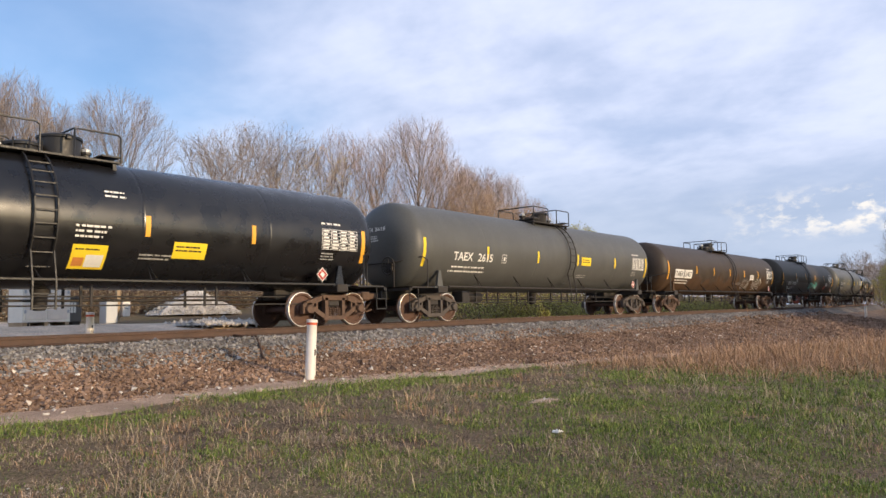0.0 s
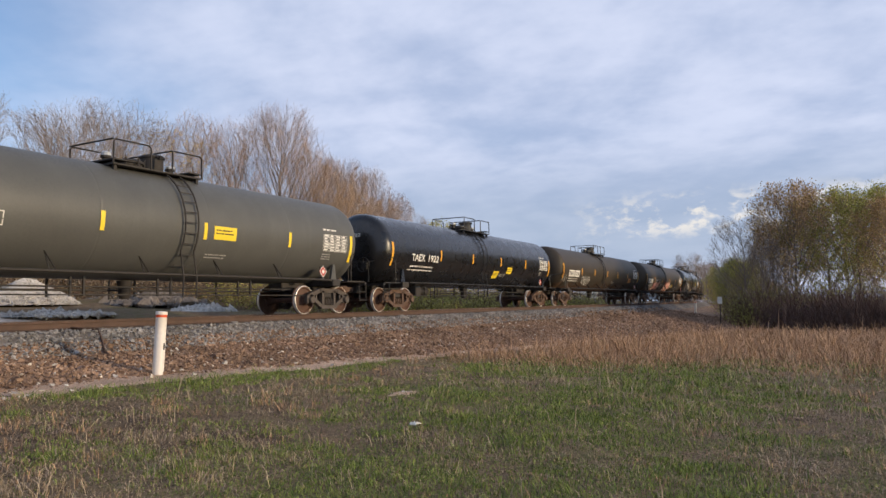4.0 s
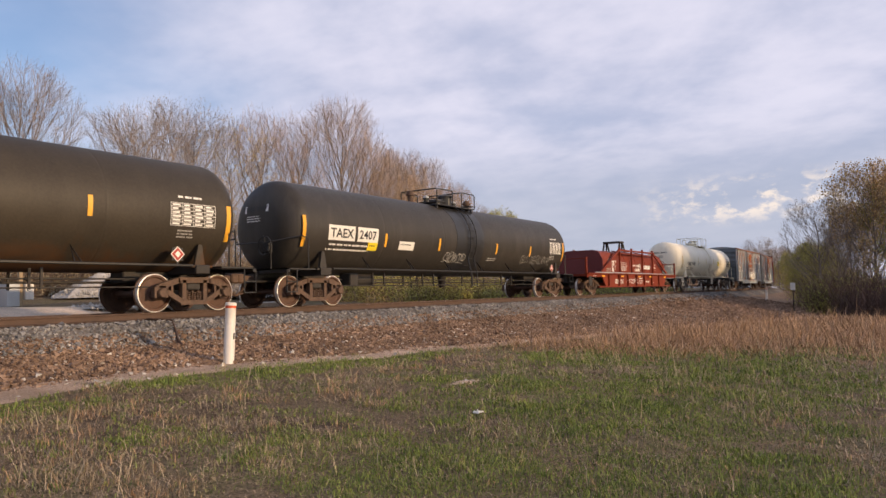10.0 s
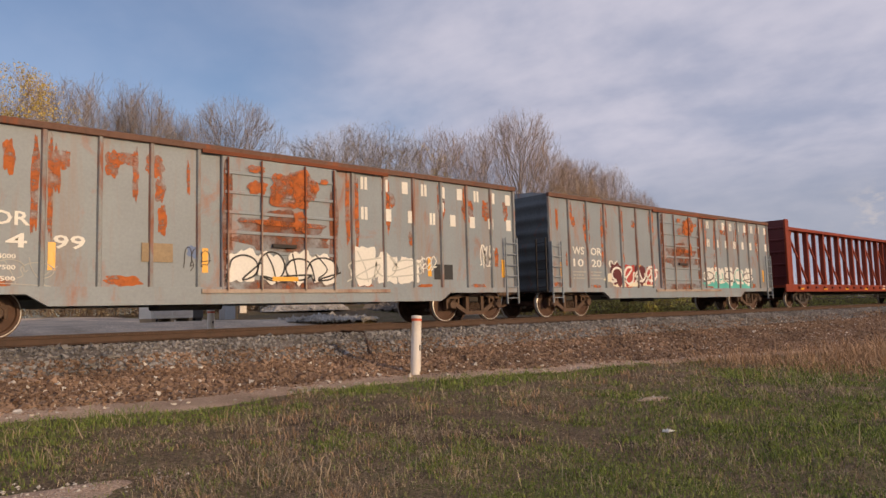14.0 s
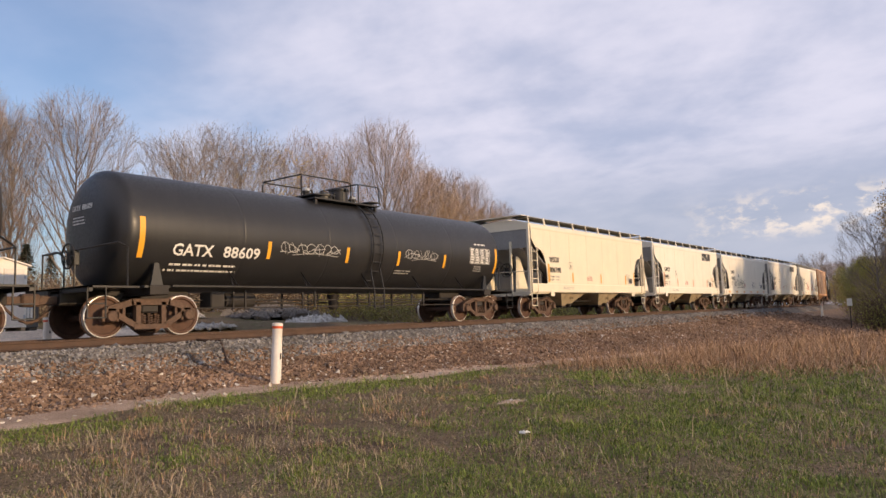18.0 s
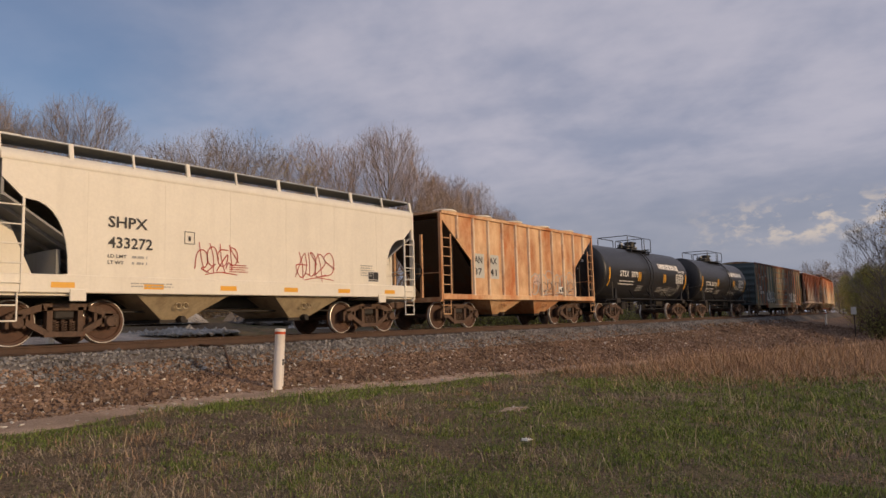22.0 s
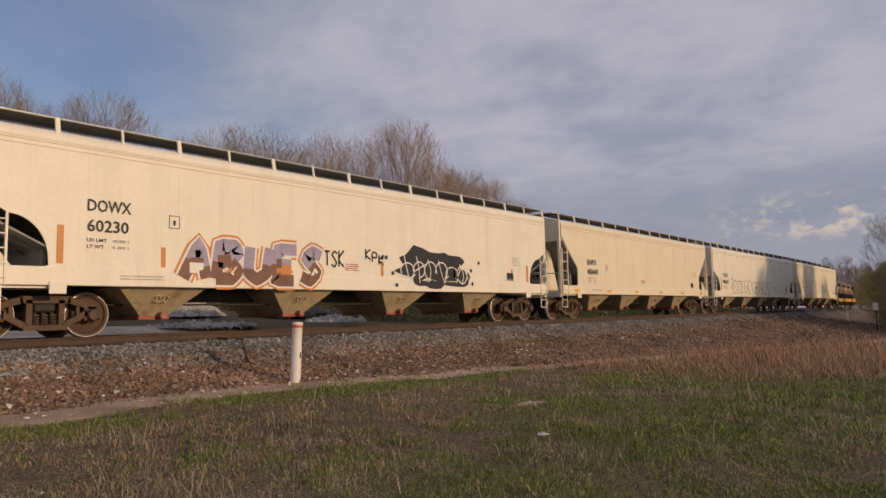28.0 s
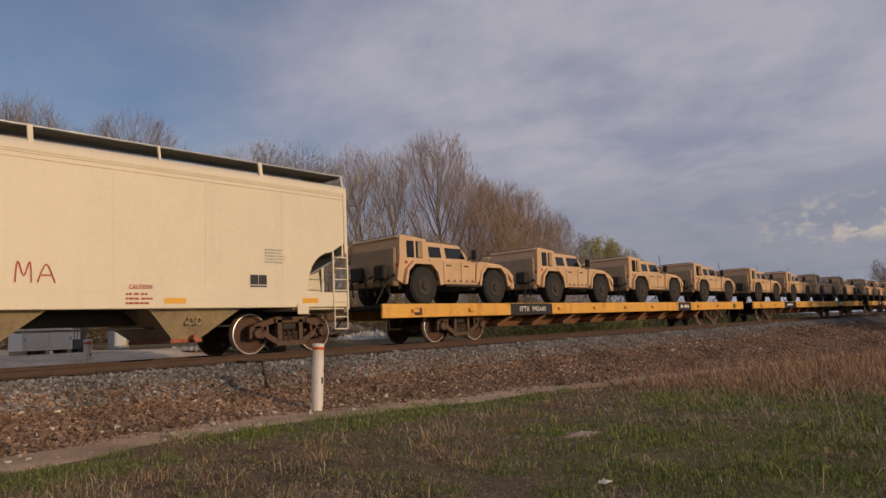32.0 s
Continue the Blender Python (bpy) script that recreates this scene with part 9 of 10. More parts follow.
BARE_ROUND = (tree_meshes(101, 16, 4.7, 2.0, 34, rise=0.11, steep=1.0, boughs=12, sprays=12), 16, "tall bare tree with a rounded grey-brown crown")
BARE_SLIM = (tree_meshes(102, 15, 3.0, 2.5, 26, rise=0.12, steep=1.3), 15, "slim bare tree with upright branches")
BARE_WIDE = (tree_meshes(103, 14, 4.6, 1.5, 26, rise=0.07, bend=0.075, leafy=0.02, leaf_mat=M_LEAFTAN), 14, "spreading bare tree with fine twigs")
BARE_OPEN = (tree_meshes(113, 14, 4.0, 1.5, 24, rise=0.07, bend=0.085, steep=0.8, leafy=0.05, leaf_mat=M_BUDTAN, leaf_size=0.8), 14, "open-crowned bare tree with grey twigs")
SPRING = (tree_meshes(115, 14, 3.8, 1.2, 22, rise=0.07, bend=0.085, steep=0.9, leafy=0.16, leaf_mat=M_BUD, leaf_size=0.9), 14, "bare tree with a haze of yellow-green spring buds")
BARE_FORK = (tree_meshes(114, 16, 3.5, 1.5, 26, rise=0.12, steep=1.3, twig_mat=M_TWIGRED), 16, "narrow bare tree with a reddish crown")
BARE_RED = (tree_meshes(104, 18, 4.6, 1.2, 34, rise=0.12, steep=1.2, twig_mat=M_TWIGRED, boughs=12, sprays=12), 18, "tall tree with reddish bare twigs")
RUST_TREE = (tree_meshes(116, 14, 3.8, 0.6, 26, rise=0.09, twig_mat=M_TWIGRED, leafy=0.16, leaf_mat=M_LEAFTAN), 14, "bare tree with withered rust-brown leaves")
WILLOW = (tree_meshes(105, 15, 5.6, 1.2, 32, rise=0.09, bend=0.06, leafy=0.6, leaf_mat=M_BUD, leaf_size=1.1, twig_mat=M_TWIGRED), 15, "spreading tree with yellow spring buds")
LEAFING = (tree_meshes(106, 10, 3.6, 0.3, 24, rise=0.08, bend=0.08, twig_mat=M_TWIGRED, leafy=0.75, leaf_mat=M_LEAF, leaf_size=1.25, boughs=9, sprays=10), 10, "young tree coming into green leaf")
TANLEAF = (tree_meshes(107, 10, 3.2, 0.4, 24, rise=0.10, bend=0.07, twig_mat=M_TWIGRED, leafy=0.65, leaf_mat=M_LEAFTAN, leaf_size=1.15, boughs=9, sprays=9), 10, "tree with tan spring leaves")
rnd = random.Random(9)
for kind, x, y, h in ((WILLOW, 6.8, 46, 14.6), (WILLOW, 1.5, 49, 14.0), (BARE_SLIM, 11.3, 48, 15.4), (BARE_SLIM, 14.7, 52, 17.2), (BARE_SLIM, 17.0, 50, 16.6), (BARE_SLIM, 22.9, 60, 18.0), (BARE_SLIM, 19.0, 57, 17.0),
                      (BARE_ROUND, 21.4, 46, 15.2), (BARE_OPEN, 28.6, 46, 14.6), (BARE_WIDE, 33.8, 50, 16.9), (BARE_OPEN, 37.8, 51, 18.2), (SPRING, 42.6, 52, 18.0), (BARE_FORK, 46.8, 53, 19.4), (BARE_RED, 55.6, 50, 22.0), (BARE_FORK, 51.0, 52, 19.6),
                      (RUST_TREE, 60.5, 47, 15.0), (BARE_RED, 63, 52, 19.2), (RUST_TREE, 68, 50, 15.0), (BARE_RED, 71, 54, 19.6), (BARE_RED, 79, 56, 20.0), (RUST_TREE, 86, 58, 17.0), (BARE_RED, 93.5, 61, 19.0), (BARE_WIDE, 104, 64, 17.0), (SPRING, 32.0, 45, 9.5), (SPRING, 39.5, 46, 8.5), (RUST_TREE, 48.0, 46, 9.0), (LEAFING, 117, 66, 17.2), (BARE_WIDE, 129, 71, 17.5), (BARE_WIDE, 143, 75, 18.0),
                      (BARE_ROUND, -8, 52, 15), (BARE_SLIM, -3, 55, 15), (BARE_ROUND, -16, 54, 15), (BARE_WIDE, -24, 50, 14)):
    plant(kind, x, y, h - bank(x), rnd.uniform(0, 6.28))
for i in range(15):
    x = -20 + i * 9.0 + rnd.uniform(-2, 2)
    y = 62 + rnd.uniform(-5, 9) + 0.10 * max(0, x)
    k = (BARE_SLIM, BARE_OPEN, BARE_FORK, BARE_SLIM)[i % 4]
    plant(k, x, y, rnd.uniform(11, 14.0) * (1.0 if x < 60 else 1.1), rnd.uniform(0, 6.28))
for i in range(14):
    x, y = 190 + i * 9 + rnd.uniform(-4, 4), 28 + rnd.uniform(-10, 40)
    if abs(off_track(x, y)) > 8:
        plant((BARE_WIDE, TANLEAF, BARE_RED)[i % 3], x, y, rnd.uniform(9, 13), rnd.uniform(0, 6.28))
# lower trees filling the wood's edge
for i in range(20):
    x = 8 + i * 4.2 + rnd.uniform(-1.5, 1.5)
    plant((BARE_OPEN, SPRING, RUST_TREE, BARE_FORK)[i % 4], x, 45 + 0.08 * x + rnd.uniform(-2, 3), rnd.uniform(7.0, 10.0), rnd.uniform(0, 6.28))
# the thicket beside the field
for kind, x, y, h in ((BARE_OPEN, 62, 6.4, 9.6), (BARE_WIDE, 64, 4.4, 9.0), (TANLEAF, 61, 2.6, 11.6), (BARE_OPEN, 60, 4.9, 7.6), (LEAFING, 64, 0.4, 11.2), (LEAFING, 61, -1.6, 10.8), (TANLEAF, 58, -3.6, 9.6), (LEAFING, 66, -4.5, 11.5),
                      (LEAFING, 66, 8.0, 5.2), (LEAFING, 70, 7.4, 6.4), (TANLEAF, 72, 4.0, 10.0), (LEAFING, 78, 8.2, 6.6), (BARE_WIDE, 72, -1, 11), (LEAFING, 86, 9.4, 7.2), (BARE_WIDE, 92, 9, 9), (LEAFING, 96, 10.4, 7.6),
                      (LEAFING, 106, 11.6, 8.0), (TANLEAF, 116, 13.0, 8.2), (LEAFING, 128, 15.0, 8.6), (BARE_WIDE, 138, 16.0, 11.0), (LEAFING, 150, 19.5, 10.0), (BARE_WIDE, 160, 24.0, 11.5)):
    plant(kind, x, y, h, rnd.uniform(0, 6.28))


def conifer_parts(seed):
    r = random.Random(seed)
    t, c = Geo(), Geo()
    t.tube([(0, 0, -0.2), (0, 0, 5.6)], [0.12, 0.02], 6)
    for k in range(1500):
        f = r.random() ** 0.8
        a = r.uniform(0, 6.28)
        rr = 1.35 * (1 - f) * r.uniform(0.35, 1.0) + 0.05
        p = Vector((rr * math.cos(a), rr * math.sin(a), 0.4 + 5.4 * f))
        o = Vector((math.cos(a), math.sin(a), -0.25)) * r.uniform(0.2, 0.45)
        s = Vector((-math.sin(a), math.cos(a), r.uniform(-0.3, 0.3))) * r.uniform(0.05, 0.1)
        c.add([tuple(p - s), tuple(p + s), tuple(p + o)], [(0, 1, 2)])
    return [("trunk", t.mesh("trunk", M_BARK)), ("foliage", c.mesh("foliage", M_PINE, 0))]


PINE = (conifer_parts(5), 6, "small dark conifer among bare trees")
for x, y, h in ((14.0, 47, 4.2), (18.5, 46, 5.0), (20.6, 47.5, 4.4), (24, 48, 3.8), (29, 49, 3.4)):
    plant(PINE, x, y, h, rnd.uniform(0, 6.28), "conifer")


def brush(name, boxes, count, mat, seed, label, height, leafy=None, fine=1.0):
    """Thicket undergrowth: upright thin stems with side twigs, joined."""
    r = random.Random(seed)
    g = Geo()
    for _ in range(count):
        x0, x1, y0, y1, hk = boxes[r.randrange(len(boxes))]
        x, y = r.uniform(x0, x1), r.uniform(y0, y1)
        z = ground_z(x, y)
        h = height * hk * r.uniform(0.45, 1.0)
        p = Vector((x, y, z))
        d = Vector((r.gauss(0, 0.35), r.gauss(0, 0.35), 1)).normalized()
        for k in range(8):
            a = p + d * h * k / 9
            e = a + (d + Vector((r.gauss(0, 0.5), r.gauss(0, 0.5), r.gauss(0.1, 0.3)))) * h * r.uniform(0.15, 0.4)
            s = Vector((r.gauss(0, 1), r.gauss(0, 1), 0)).normalized() * r.uniform(0.006, 0.014) * fine
            g.add([tuple(a - s), tuple(a + s), tuple(e + s * 0.3), tuple(e - s * 0.3)], [(0, 1, 2, 3)])
            if leafy:
                for _ in range(2):
                    c = a.lerp(e, r.random()) + Vector((r.gauss(0, 0.1), r.gauss(0, 0.1), r.gauss(0, 0.1)))
                    u = Vector((r.gauss(0, 1), r.gauss(0, 1), r.gauss(0, 1))).normalized() * r.uniform(0.03, 0.07)
                    v = u.cross(Vector((r.gauss(0, 1), r.gauss(0, 1), 1))).normalized() * 0.04
                    g.add([tuple(c - u), tuple(c + v), tuple(c + u), tuple(c - v)], [(0, 1, 2, 3)], 1)
    ob = part(name, g, [mat, leafy] if leafy else mat, smooth=0)
    return tagged(ob, label, "brush", "", "stuff")


brush("thicket_brush", [(53, 60, -6, 1.5, 0.75), (53, 62, -3, 4.8, 0.9), (57, 74, 0.5, 6.8, 0.9), (52, 56, -6, 3.5, 0.5)], 10500, M_BRUSHRED, 41, "dark brown leafless thicket at the field's edge", 3.4, fine=1.0)
brush("leafing_brush", [(56, 66, -3, 6.5, 1.1), (62, 90, 3.0, 8.6, 1.0), (56, 62, 2.0, 6.8, 0.8)], 2200, M_BRUSH, 42, "low brush coming into green leaf", 3.6, M_LEAF)
brush("far_brush", [(-20, 30, 40, 60, 1.0), (24, 90, 44, 58, 1.0), (30, 70, 24, 40, 0.35), (60, 140, 40, 60, 1.2)], 5000, M_TWIG, 43, "brown undergrowth below the bare trees", 3.2, M_LEAFTAN)
brush("green_brush", [(30, 44, 20.5, 24, 0.6), (44, 80, 20.5, 26, 0.6)], 1300, M_BRUSH, 44, "low green brush behind the track", 2.4, M_LEAF)
brush("bank_brush", [(-30, 8, 34, 41, 1.0), (8, 40, 36, 42, 1.0), (14, 40, 36, 44, 1.3), (36, 70, 40, 50, 1.6)], 6500, M_BRUSH, 45, "dense brown brush on the bank behind the yard", 2.4, M_BUDTAN)
brush("trackside_brush", [(30, 50, 26, 34, 1.0), (44, 84, 23, 33, 1.0)], 3600, M_BRUSH, 46, "dark brown brush with green shoots behind the track", 2.3, M_LEAF)
for kind, x, y, h in ((BARE_WIDE, 200, 34.5, 16.4), (BARE_RED, 206, 31.0, 14.0), (BARE_WIDE, 214, 38.0, 15.0), (BARE_WIDE, 192, 29.0, 13.0), (BARE_RED, 222, 39.0, 13.0), (TANLEAF, 118, 9.0, 6.0), (BARE_WIDE, 210, 26.0, 12.0), (TANLEAF, 196, 31.5, 8.5), (LEAFING, 188, 27.5, 9.0), (TANLEAF, 182, 25.0, 9.5), (LEAFING, 176, 23.5, 9.0), (LEAFING, 204, 28.0, 10.0), (TANLEAF, 212, 33.0, 8.0)):
    plant(kind, x, y, h, rnd.uniform(0, 6.28))

# ===== the train: where each car's two trucks stand along the track at the start =====
T_BUB = "bubble"
TRAIN = []


def couple(build, front, rear, half=None, **spec):
    spec["tc"] = rear - front
    spec["half"] = half or (rear - front) / 2 + 2.13
    TRAIN.append((build, front, rear, spec))


couple(tank_car, -1.5, 12.9, mat=M_BLACK, label="glossy black tank car with yellow placards", bonnet=0.42, stripes=(-5.6, -2.6, 1.66, 4.32), ladder=-0.35,
       placards=((0.22, 1.23, 0.70, 0.58, M_PLACARD), (2.34, 1.59, 0.81, 0.39, M_PLACARD)), prints=((0.23, 2.16, 0.72, 3), (0.82, 2.93, 0.5, 2)))
couple(tank_car, 17.1, 31.5, mat=M_GREY, label="dusty grey tank car with white stencils", mark=("TAEX", "2615"), mark_x=-6.6, ladder=0.92, dome=0.45, c_box=-3.9, R=1.43, zc=2.42, truck="dark", steel=M_UNDER,
       placards=((1.75, 2.08, 0.80, 0.34, M_PLACARD),), tape=M_PLACARD)
couple(tank_car, 35.83, 52.9, mat=M_BROWN, label="rust-brown tank car with boxed lettering and graffiti", mark=("TAEX", "2427"), over=(1.35, 1.35), boxed=True, mark_x=-8.25, mark_z=1.88, R=1.38, zc=2.32, ladder=0.8, stripes=(-5.4, -2.7, 0.1, 2.8, 5.7),
       placards=((4.04, 1.90, 0.78, 0.32, M_INKW),), tags=(("scrawl", 2.69, 1.26, 1.45, 0.7, M_INKG, 21, 5), ("scrawl", 4.7, 1.2, 1.85, 0.9, M_INKW, 22, 6)))
couple(tank_car, 57.06, 71.8, mat=M_OLIVE, label="olive-black tank car with teal graffiti", mark=("CTCX", "301125"), over=(1.3, 1.2), mark_x=-6.72, mark_z=1.75, mark_h=0.24, c_box=-4.35, patches=((-5.5, 3.45, 1.05, 1.96), ), head_patch=True, R=1.40, zc=2.36, ladder=-0.8, stripes=(-4.6, -1.62, 1.48, 4.72), stripe_z=2.2,
       written=(("DEBCHY", -0.25, 1.52, 1.45, 0.42, M_INKTEAL, 0.05, 23), ("GRUB", 1.42, 1.50, 1.0, 0.48, M_INKTEAL, 0.05, 24)), placards=((5.52, 1.74, 0.6, 0.28, M_INKW), (5.02, 1.45, 0.5, 0.26, M_INKR)))
couple(tank_car, 76.0, 90.1, mat=M_GREY, label="dusty grey tank car with white stencils", mark=("TAEX", "2642"), mark_x=-6.5, ladder=0.92, dome=0.45, c_box=-4.0, R=1.43, zc=2.42, truck="dark", steel=M_UNDER,
       placards=((1.75, 2.08, 0.8, 0.36, M_PLACARD),), tape=M_PLACARD)
couple(tank_car, 94.4, 109.3, mat=M_BLACK, label="glossy black tank car with white stencils", mark=("TAEX", "1922"), mark_x=-6.9, stripes=(-4.6, -1.6, 1.5, 4.68),
       placards=((0.9, 1.4, 0.6, 0.4, M_PLACARD), (2.4, 1.7, 0.6, 0.34, M_PLACARD)))
couple(tank_car, 113.47, 130.5, mat=M_OLIVE, label="olive-black tank car with boxed lettering and white graffiti", mark=("TAEX", "2356"), over=(1.2, 1.3), mark_h=0.24, boxed=True, mark_x=-8.15, mark_z=1.92, R=1.39, zc=2.34, ladder=-0.8,
       stripes=(-5.75, -2.9, 0.2, 2.92, 5.88), stripe_z=1.98, tags=(("scrawl", -5.40, 1.40, 1.7, 0.50, M_INKW, 25, 7), ("scrawl", -4.5, 1.24, 0.7, 0.2, M_INKW, 125, 4), ("scrawl", -9.1, 1.42, 0.55, 0.48, M_INKW, 26, 2)), placards=((6.2, 1.67, 0.77, 0.33, M_ORANGE),))
couple(tank_car, 134.95, 151.85, mat=M_OLIVE, label="olive-black tank car with boxed lettering and pink graffiti", mark=("TAEX", "2361"), over=(0.86, 1.0), mark_h=0.21, boxed=True, mark_x=-8.0, mark_z=1.90, R=1.39, zc=2.34, ladder=-0.7, stripe_z=1.9,
       stripes=(-5.45, -1.95, 1.68, 4.88, 7.2), tags=(("scrawl", -7.9, 1.1, 2.1, 0.5, M_INKG, 27, 6), (T_BUB, -5.6, 1.08, 2.3, 0.78, M_INKPINK, M_INKR, 28, 6), ("scrawl", -5.1, 1.85, 2.0, 0.35, M_INKW, 29, 6), ("scrawl", -2.8, 1.3, 1.4, 0.5, M_INKG, 48, 4),
       (T_BUB, -0.45, 1.04, 2.55, 0.92, M_INKPINK, M_INKR, 30, 4), ("scrawl", 2.3, 1.46, 0.6, 0.45, M_INKW, 130, 3), ("scrawl", 4.2, 1.1, 2.8, 0.5, M_INKG, 31, 7)), placards=((2.96, 1.46, 0.96, 0.33, M_PLACARD),))
couple(tank_car, 156.2, 170.5, mat=M_BLACK, label="glossy black tank car with white graffiti", bonnet=0.42, mark=("TAEX", "2912"), over=(1.4, 1.4), mark_x=-6.7, mark_z=1.82, stripes=(-4.5, -1.7, 1.62, 4.5), R=1.43, zc=2.40, ladder=-0.85,
       tags=(("scrawl", -4.55, 1.44, 0.9, 0.38, M_INKW, 32, 5), ("scrawl", -3.55, 1.44, 0.85, 0.34, M_INKW, 33, 4), ("scrawl", 3.2, 1.55, 1.2, 0.52, M_INKW, 34, 5), ("scrawl", 4.45, 1.55, 1.0, 0.45, M_INKW, 134, 4)),
       placards=((-0.03, 1.13, 0.95, 0.62, M_PLACARD), (2.82, 1.88, 0.82, 0.46, M_PLACARD)))
couple(tank_car, 174.8, 189.3, mat=M_OLIVE, label="dusty olive-black tank car with white lettering", mark=("DBUX", "300830"), over=(1.2, 1.3), mark_x=-7.2, mark_z=2.03, mark_h=0.32, c_box=-4.88, stripes=(-5.04, -1.72, 1.2, 4.35), stripe_z=2.1, R=1.43, zc=2.38, ladder=-0.7)
couple(tank_car, 193.6, 209.7, mat=M_DULL, label="weathered black tank car with a boxed number and scratched graffiti", mark=("TAEX", "2407"), over=(1.3, 1.4), boxed=True, mark_x=-7.8, mark_z=2.05, pipes=True, wrap=M_CHAR, R=1.40, zc=2.36, ladder=0.2,
       stripes=(-5.2, -2.05, 2.15, 5.2), stripe_z=1.84, placards=((-6.02, 1.69, 0.47, 0.27, M_PLACARD), (-4.41, 1.78, 0.85, 0.30, M_INKW)), written=(("GUTTERLOVE", 4.55, 1.50, 3.0, 0.36, M_INKG, 0.022),), tags=(("scrawl", -1.5, 1.38, 1.45, 0.43, M_INKG, 35, 5),))
couple(coil_car, 214.6, 227.9, half=8.78, label="oxide-red covered coil car with white lettering")
couple(tank_car, 232.6, 246.7, mat=M_WHITE, steel=M_WHITE, mat_man=M_WHITE, label="stained cream-white tank car with black lettering", mark=("DOWX", "74452"), mark_x=-6.45, mark_h=0.25, mark_z=1.98, stripe_z=2.2, ladder=0.2, ink=M_INKK, tape=M_OCHRE, R=1.36, zc=2.38,
       head=0.75, c_box=-3.4, stripes=(-3.53, -1.0, 1.47, 4.08), placards=((2.86, 2.09, 0.7, 0.38, M_PLACARD),), rail_h=0.6, truck="dark")
couple(box_car, 251.1, 263.9, half=8.55, label="rust-patched grey box car with white letters and graffiti", mat=M_WSOR, end=M_BLUEGREY, number="101499", seed=1)
couple(box_car, 268.3, 281.1, half=8.55, label="rust-patched grey box car with colourful graffiti", mat=M_WSOR, end=M_BLUEGREY, number="102004", seed=2)
couple(centre_beam, 286.9, 305.5, half=12.75, label="empty red centre-beam flat car")
couple(tank_car, 310.9, 325.3, mat=M_DULL, label="weathered black tank car with streaked sides", mark=("SHPX", "207451"), over=(0.9, 1.2), mark_x=-6.7, mark_z=1.88, mark_h=0.25, c_box=-4.2, ladder=-0.8, stripes=(-5.65, -2.07, 1.47, 4.77), R=1.42, zc=2.40, head=0.25, rail_h=0.6, no_diamond=True,
       tags=(("scrawl", -3.5, 1.4, 0.9, 0.95, M_INKBROWN, 36, 3),), long_rail=True)
couple(tank_car, 329.5, 342.45, mat=M_CHAR, label="charcoal tank car with scratched graffiti", mark=("GATX", "88609"), over=(1.0, 1.2), band_in=0.55, mark_x=-6.1, mark_z=1.79, mark_h=0.29, ladder=0.6, stripe_z=1.82, stripes=(-3.45, -0.64, 1.6, 3.95), R=1.40, zc=2.40, head=0.45, long_rail=True, truck="rust", no_diamond=True,
       tags=(("scrawl", -3.05, 2.0, 2.1, 0.3, M_INKG, 37, 7), ("scrawl", 1.95, 2.05, 1.6, 0.3, M_INKG, 38, 5)))
couple(hopper, 347.0, 355.4, half=6.5, label="cream two-bay covered hopper car", mat=M_CREAM, mark=("WSOX", "806390"), bays=2, top=3.82, bar=M_YELLOW, truck="rust")
couple(hopper, 360.2, 368.5, half=6.4, label="pale two-bay covered hopper car with a dark logo block", mat=M_PALE, mark=("GACX", "9893"), bays=2, top=3.82, bar=M_ORANGE, logo=True, truck="rust")
couple(hopper, 372.7, 381.8, half=6.65, label="pale two-bay covered hopper car with black graffiti", mat=M_PALE, mark=("SHPX", "433336"), bays=2, top=3.75, bar=None, truck="rust", inset=1.95, lift=0.18, scrawls=((-3.3, 1.47, 2.6, 0.6, M_INKK, 41, 9), (1.4, 1.45, 0.8, 0.5, M_INKK, 42, 3)))
couple(hopper, 386.0, 394.5, half=6.45, label="pale two-bay covered hopper car with a dark logo block", mat=M_PALE, mark=("GACX", "9848"), bays=2, top=3.82, bar=M_ORANGE, logo=True, truck="rust")
couple(hopper, 398.9, 407.75, half=6.6, label="pale two-bay covered hopper car with red graffiti", mat=M_PALE, mark=("SHPX", "433272"), bays=2, top=3.75, bar=None, truck="rust", inset=2.1, lift=0.12, scrawls=((-1.78, 1.52, 1.1, 0.7, M_INKR, 43, 4), (1.17, 1.48, 1.3, 0.7, M_INKR, 44, 4)))
couple(rib_hopper, 412.3, 420.5, half=6.3, label="rust-streaked tan ribbed hopper car with graffiti", mat=M_RUSTY2, mark=("ANAX", "3741"), seed=1)
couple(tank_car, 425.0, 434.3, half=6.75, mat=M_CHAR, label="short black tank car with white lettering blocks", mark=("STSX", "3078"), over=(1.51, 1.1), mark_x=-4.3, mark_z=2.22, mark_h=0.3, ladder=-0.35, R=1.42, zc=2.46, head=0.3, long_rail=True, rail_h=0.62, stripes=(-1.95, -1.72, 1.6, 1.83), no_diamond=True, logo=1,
       tags=(("scrawl", 1.9, 1.2, 2.4, 0.6, M_INKG, 45, 6),), joints=2)
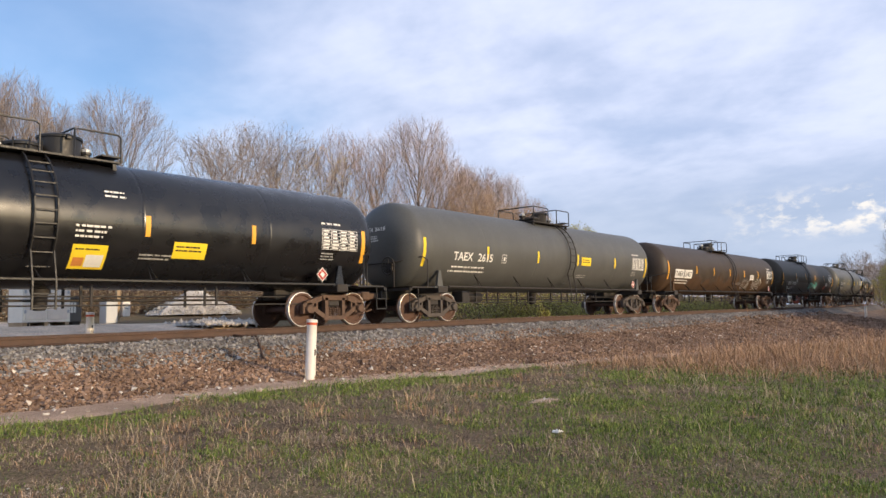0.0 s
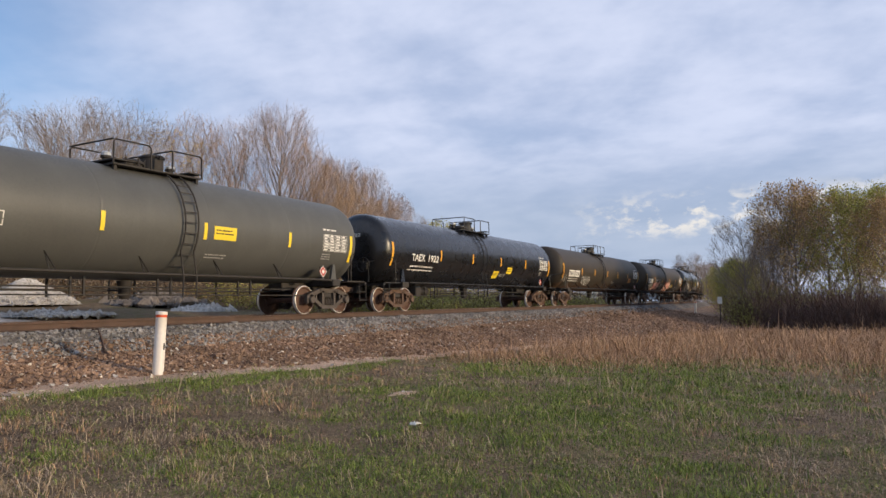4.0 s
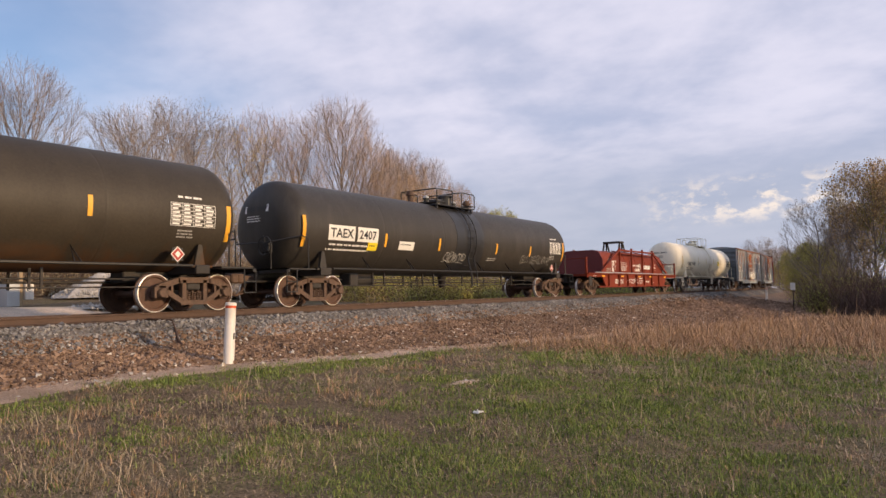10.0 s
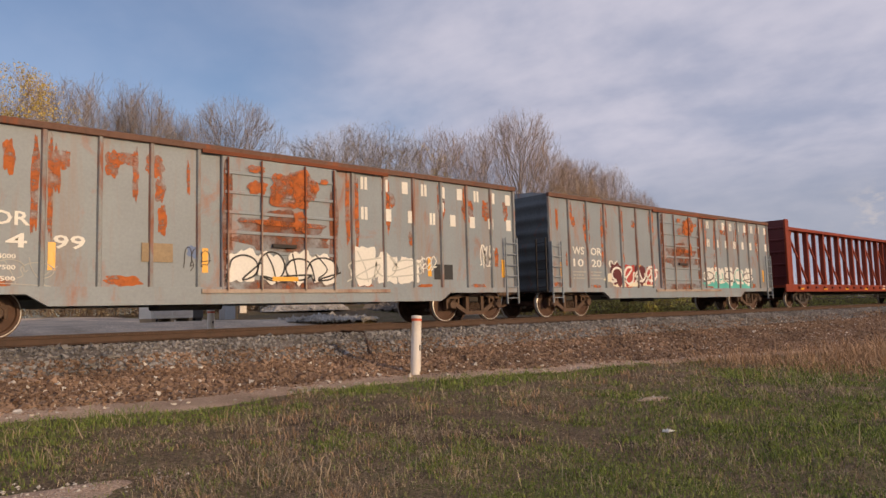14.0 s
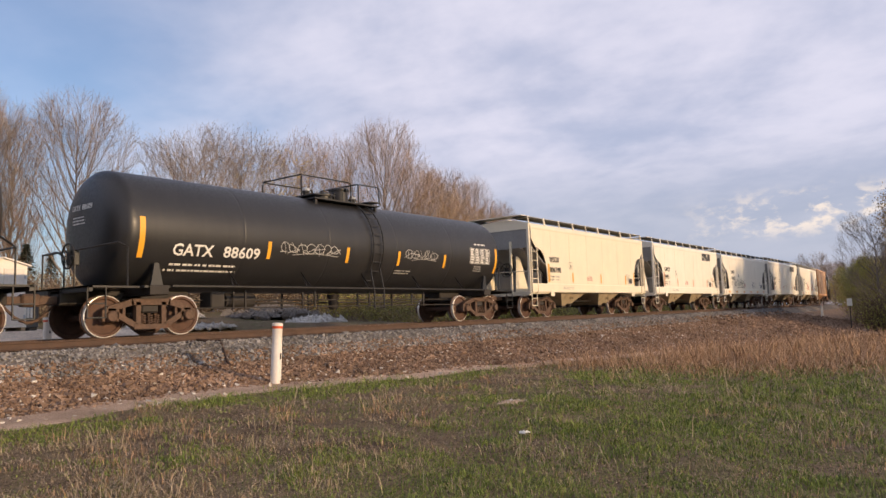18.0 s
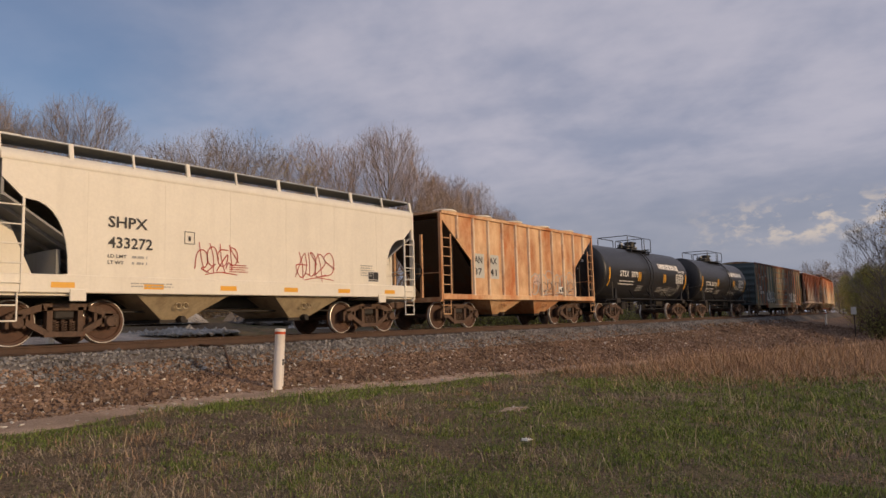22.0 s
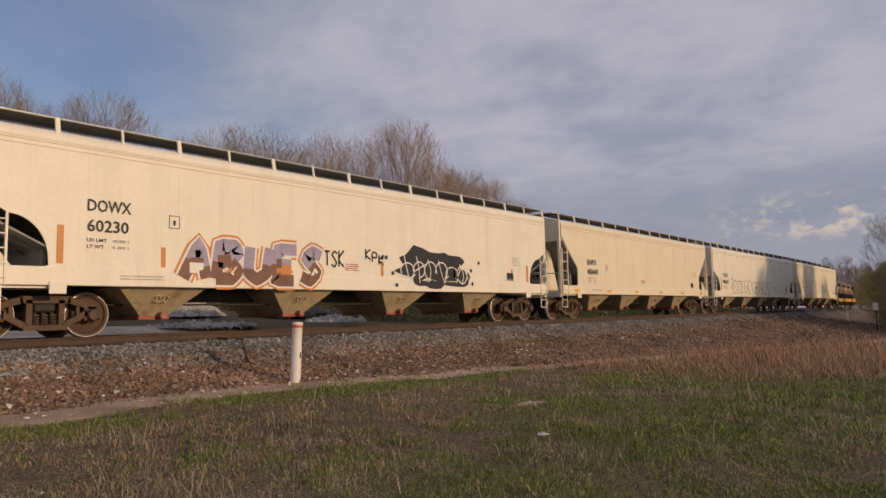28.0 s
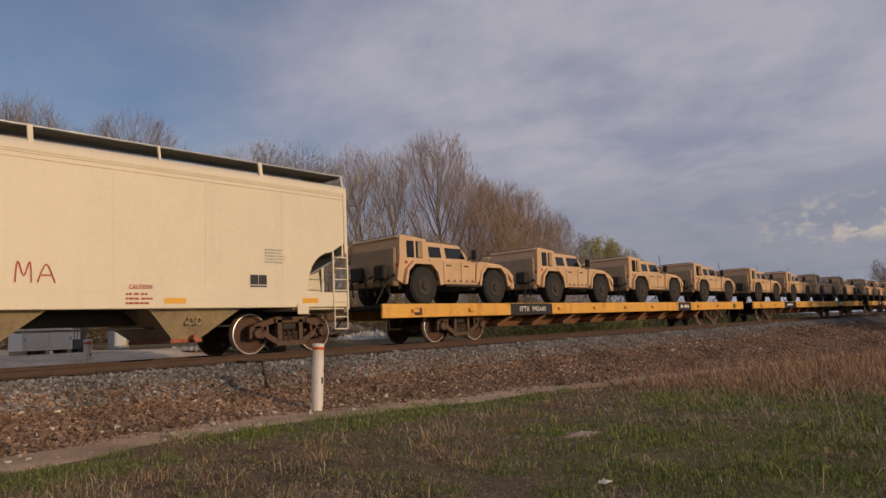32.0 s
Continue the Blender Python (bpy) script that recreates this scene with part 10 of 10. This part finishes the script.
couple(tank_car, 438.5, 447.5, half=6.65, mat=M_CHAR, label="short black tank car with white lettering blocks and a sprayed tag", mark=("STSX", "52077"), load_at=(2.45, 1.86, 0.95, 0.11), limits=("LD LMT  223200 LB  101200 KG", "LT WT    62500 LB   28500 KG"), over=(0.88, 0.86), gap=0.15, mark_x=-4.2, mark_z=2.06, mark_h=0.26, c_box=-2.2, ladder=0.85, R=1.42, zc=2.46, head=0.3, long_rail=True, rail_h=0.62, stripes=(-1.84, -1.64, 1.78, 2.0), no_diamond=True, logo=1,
       tags=(("scrawl", 2.13, 1.89, 1.3, 0.4, M_INKW, 46, 5),), joints=2)
couple(box_car, 452.3, 465.7, half=9.1, label="rusted green-grey box car with double doors and graffiti", mat=M_LRS, end=M_TEAL, number="13845", seed=3)
couple(rib_hopper, 470.4, 479.9, half=6.9, label="brown rusted ribbed hopper car", mat=M_RUSTBROWN, mark=None, seed=2)
couple(hopper, 484.0, 500.8, half=10.45, label="long rust-eaten covered hopper car with boxed lettering", mat=M_RUSTY, mark=("DOWX", "67406"), bays=4, inset=1.74, top=3.98, bar=M_YELLOW, boxed=True, truck="rust", red_bays=True)
couple(hopper, 505.1, 521.9, half=10.45, label="long cream covered hopper car with colourful graffiti", mat=M_PALE, mark=("DOWX", "60230"), bays=4, inset=1.92, top=4.05, bar=M_ORANGE, truck="rust", red_bays=True, pieces=True)
couple(hopper, 525.9, 540.4, half=9.3, label="long weathered cream covered hopper car", mat=M_CREAM, mark=("SHPX", "450449"), bays=4, angular=True, inset=2.19, lift=-0.24, top=4.05, bar=None, truck="rust", red_bays=True)
couple(hopper, 544.3, 561.4, half=10.55, label="long pale covered hopper car with outlined graffiti", mat=M_PALE, mark=("ECUX", "880245"), bays=4, lift=-0.27, inset=1.8, top=4.05, bar=M_ORANGE, truck="rust", red_bays=True, outlines=True)
couple(hopper, 565.4, 581.7, half=10.2, label="long pale covered hopper car with blue lettering", mat=M_CREAM, mark=("UTCX", "52027"), bays=4, lift=-0.27, inset=1.85, top=4.05, bar=None, ink=M_INKB, truck="rust", mark_h=0.21, pitch=2.3, written=(("MA", 2.16, 1.50, 0.72, 0.38, M_INKR, 0.026, 47),), notices=(("CAUTION", -4.43, 1.40, 0.46, 0.09), ("CAUTION", 4.1, 1.40, 0.46, 0.09)), red_bays=True)
FLAT_AT = 587.93
for k in range(4):
    couple(flat_car, FLAT_AT + 28.2 * k, FLAT_AT + 28.2 * k + 19.5, half=13.95, label="yellow flat car loaded with tan army trucks" if k == 0 else "yellow flat car carrying tan army trucks", number="942660" if k == 0 else None)

prepare_texts(sorted({w for b, f, r, s in TRAIN for w in (s.get("mark") or ()) if w} | {"CR631245", "WS", "OR", "LRS", "138", "CAPY", "154000", "157500", "62500", "10", "14", "20", "99", "04", "ITTX", "942660", "CORN SYRUP", "LD LMT", "LT WT", "LD LMT  223200 LB  101200 KG", "LT WT    62500 LB   28500 KG", "216200", "69800", "NEW 8-93", "GBSR", "G52U", "LIFT HERE", "JACK HERE", "GUTTERLOVE", "CAUTION", "SPEED", "45", "GAS", "AN", "AX", "37", "41"}))


speed_sign(3.8, 40)


def place(front, rear, t):
    """A car's pose when it has rolled for t seconds."""
    a, _ = track_point(front - SPEED * t)
    b, _ = track_point(rear - SPEED * t)
    mid = (a + b) / 2
    return pose(mid.x, mid.y, RAIL, 0, 0, math.degrees(math.atan2(b.y - a.y, b.x - a.x)))


RUNNING = []
for build, front, rear, spec in TRAIN:
    car = build(spec)
    RUNNING.append((car, front, rear))
    if build is flat_car:
        for k in range(4):
            truck_at = -9.7 + 6.75 * k
            load = army_truck(k)
            RUNNING.append((load, front, rear, truck_at, 1.09))


def motions():
    """The train rolls past at a steady speed; the wheels turn with it."""
    for item in RUNNING:
        ob, front, rear = item[:3]
        local = pose(item[3], 0, item[4]) if len(item) > 3 else Matrix()
        leave = (rear - BEND + 2) / SPEED          # when the whole car has left the bend
        times = [0.0]
        while times[-1] < min(leave, 31.4):
            times.append(times[-1] + 0.5)
        if times[-1] < 32:
            times.append(32.0)
        walk(ob, [(t, place(front, rear, t) @ local) for t in times])
    step = math.degrees(SPEED / 0.457 / FPS)
    for side, sets in WHEELSETS.items():
        first = sets[0]
        walk(first, [(k / FPS, pose(side * AXLE, 0, 0.457, 0, -step * k, 0)) for k in range(32 * FPS + 1)])
        keyed = first.animation_data
        for w in sets[1:]:
            w.rotation_mode = "QUATERNION"
            own = w.animation_data_create()
            own.action = keyed.action
            own.action_slot = keyed.action_slot


motions()
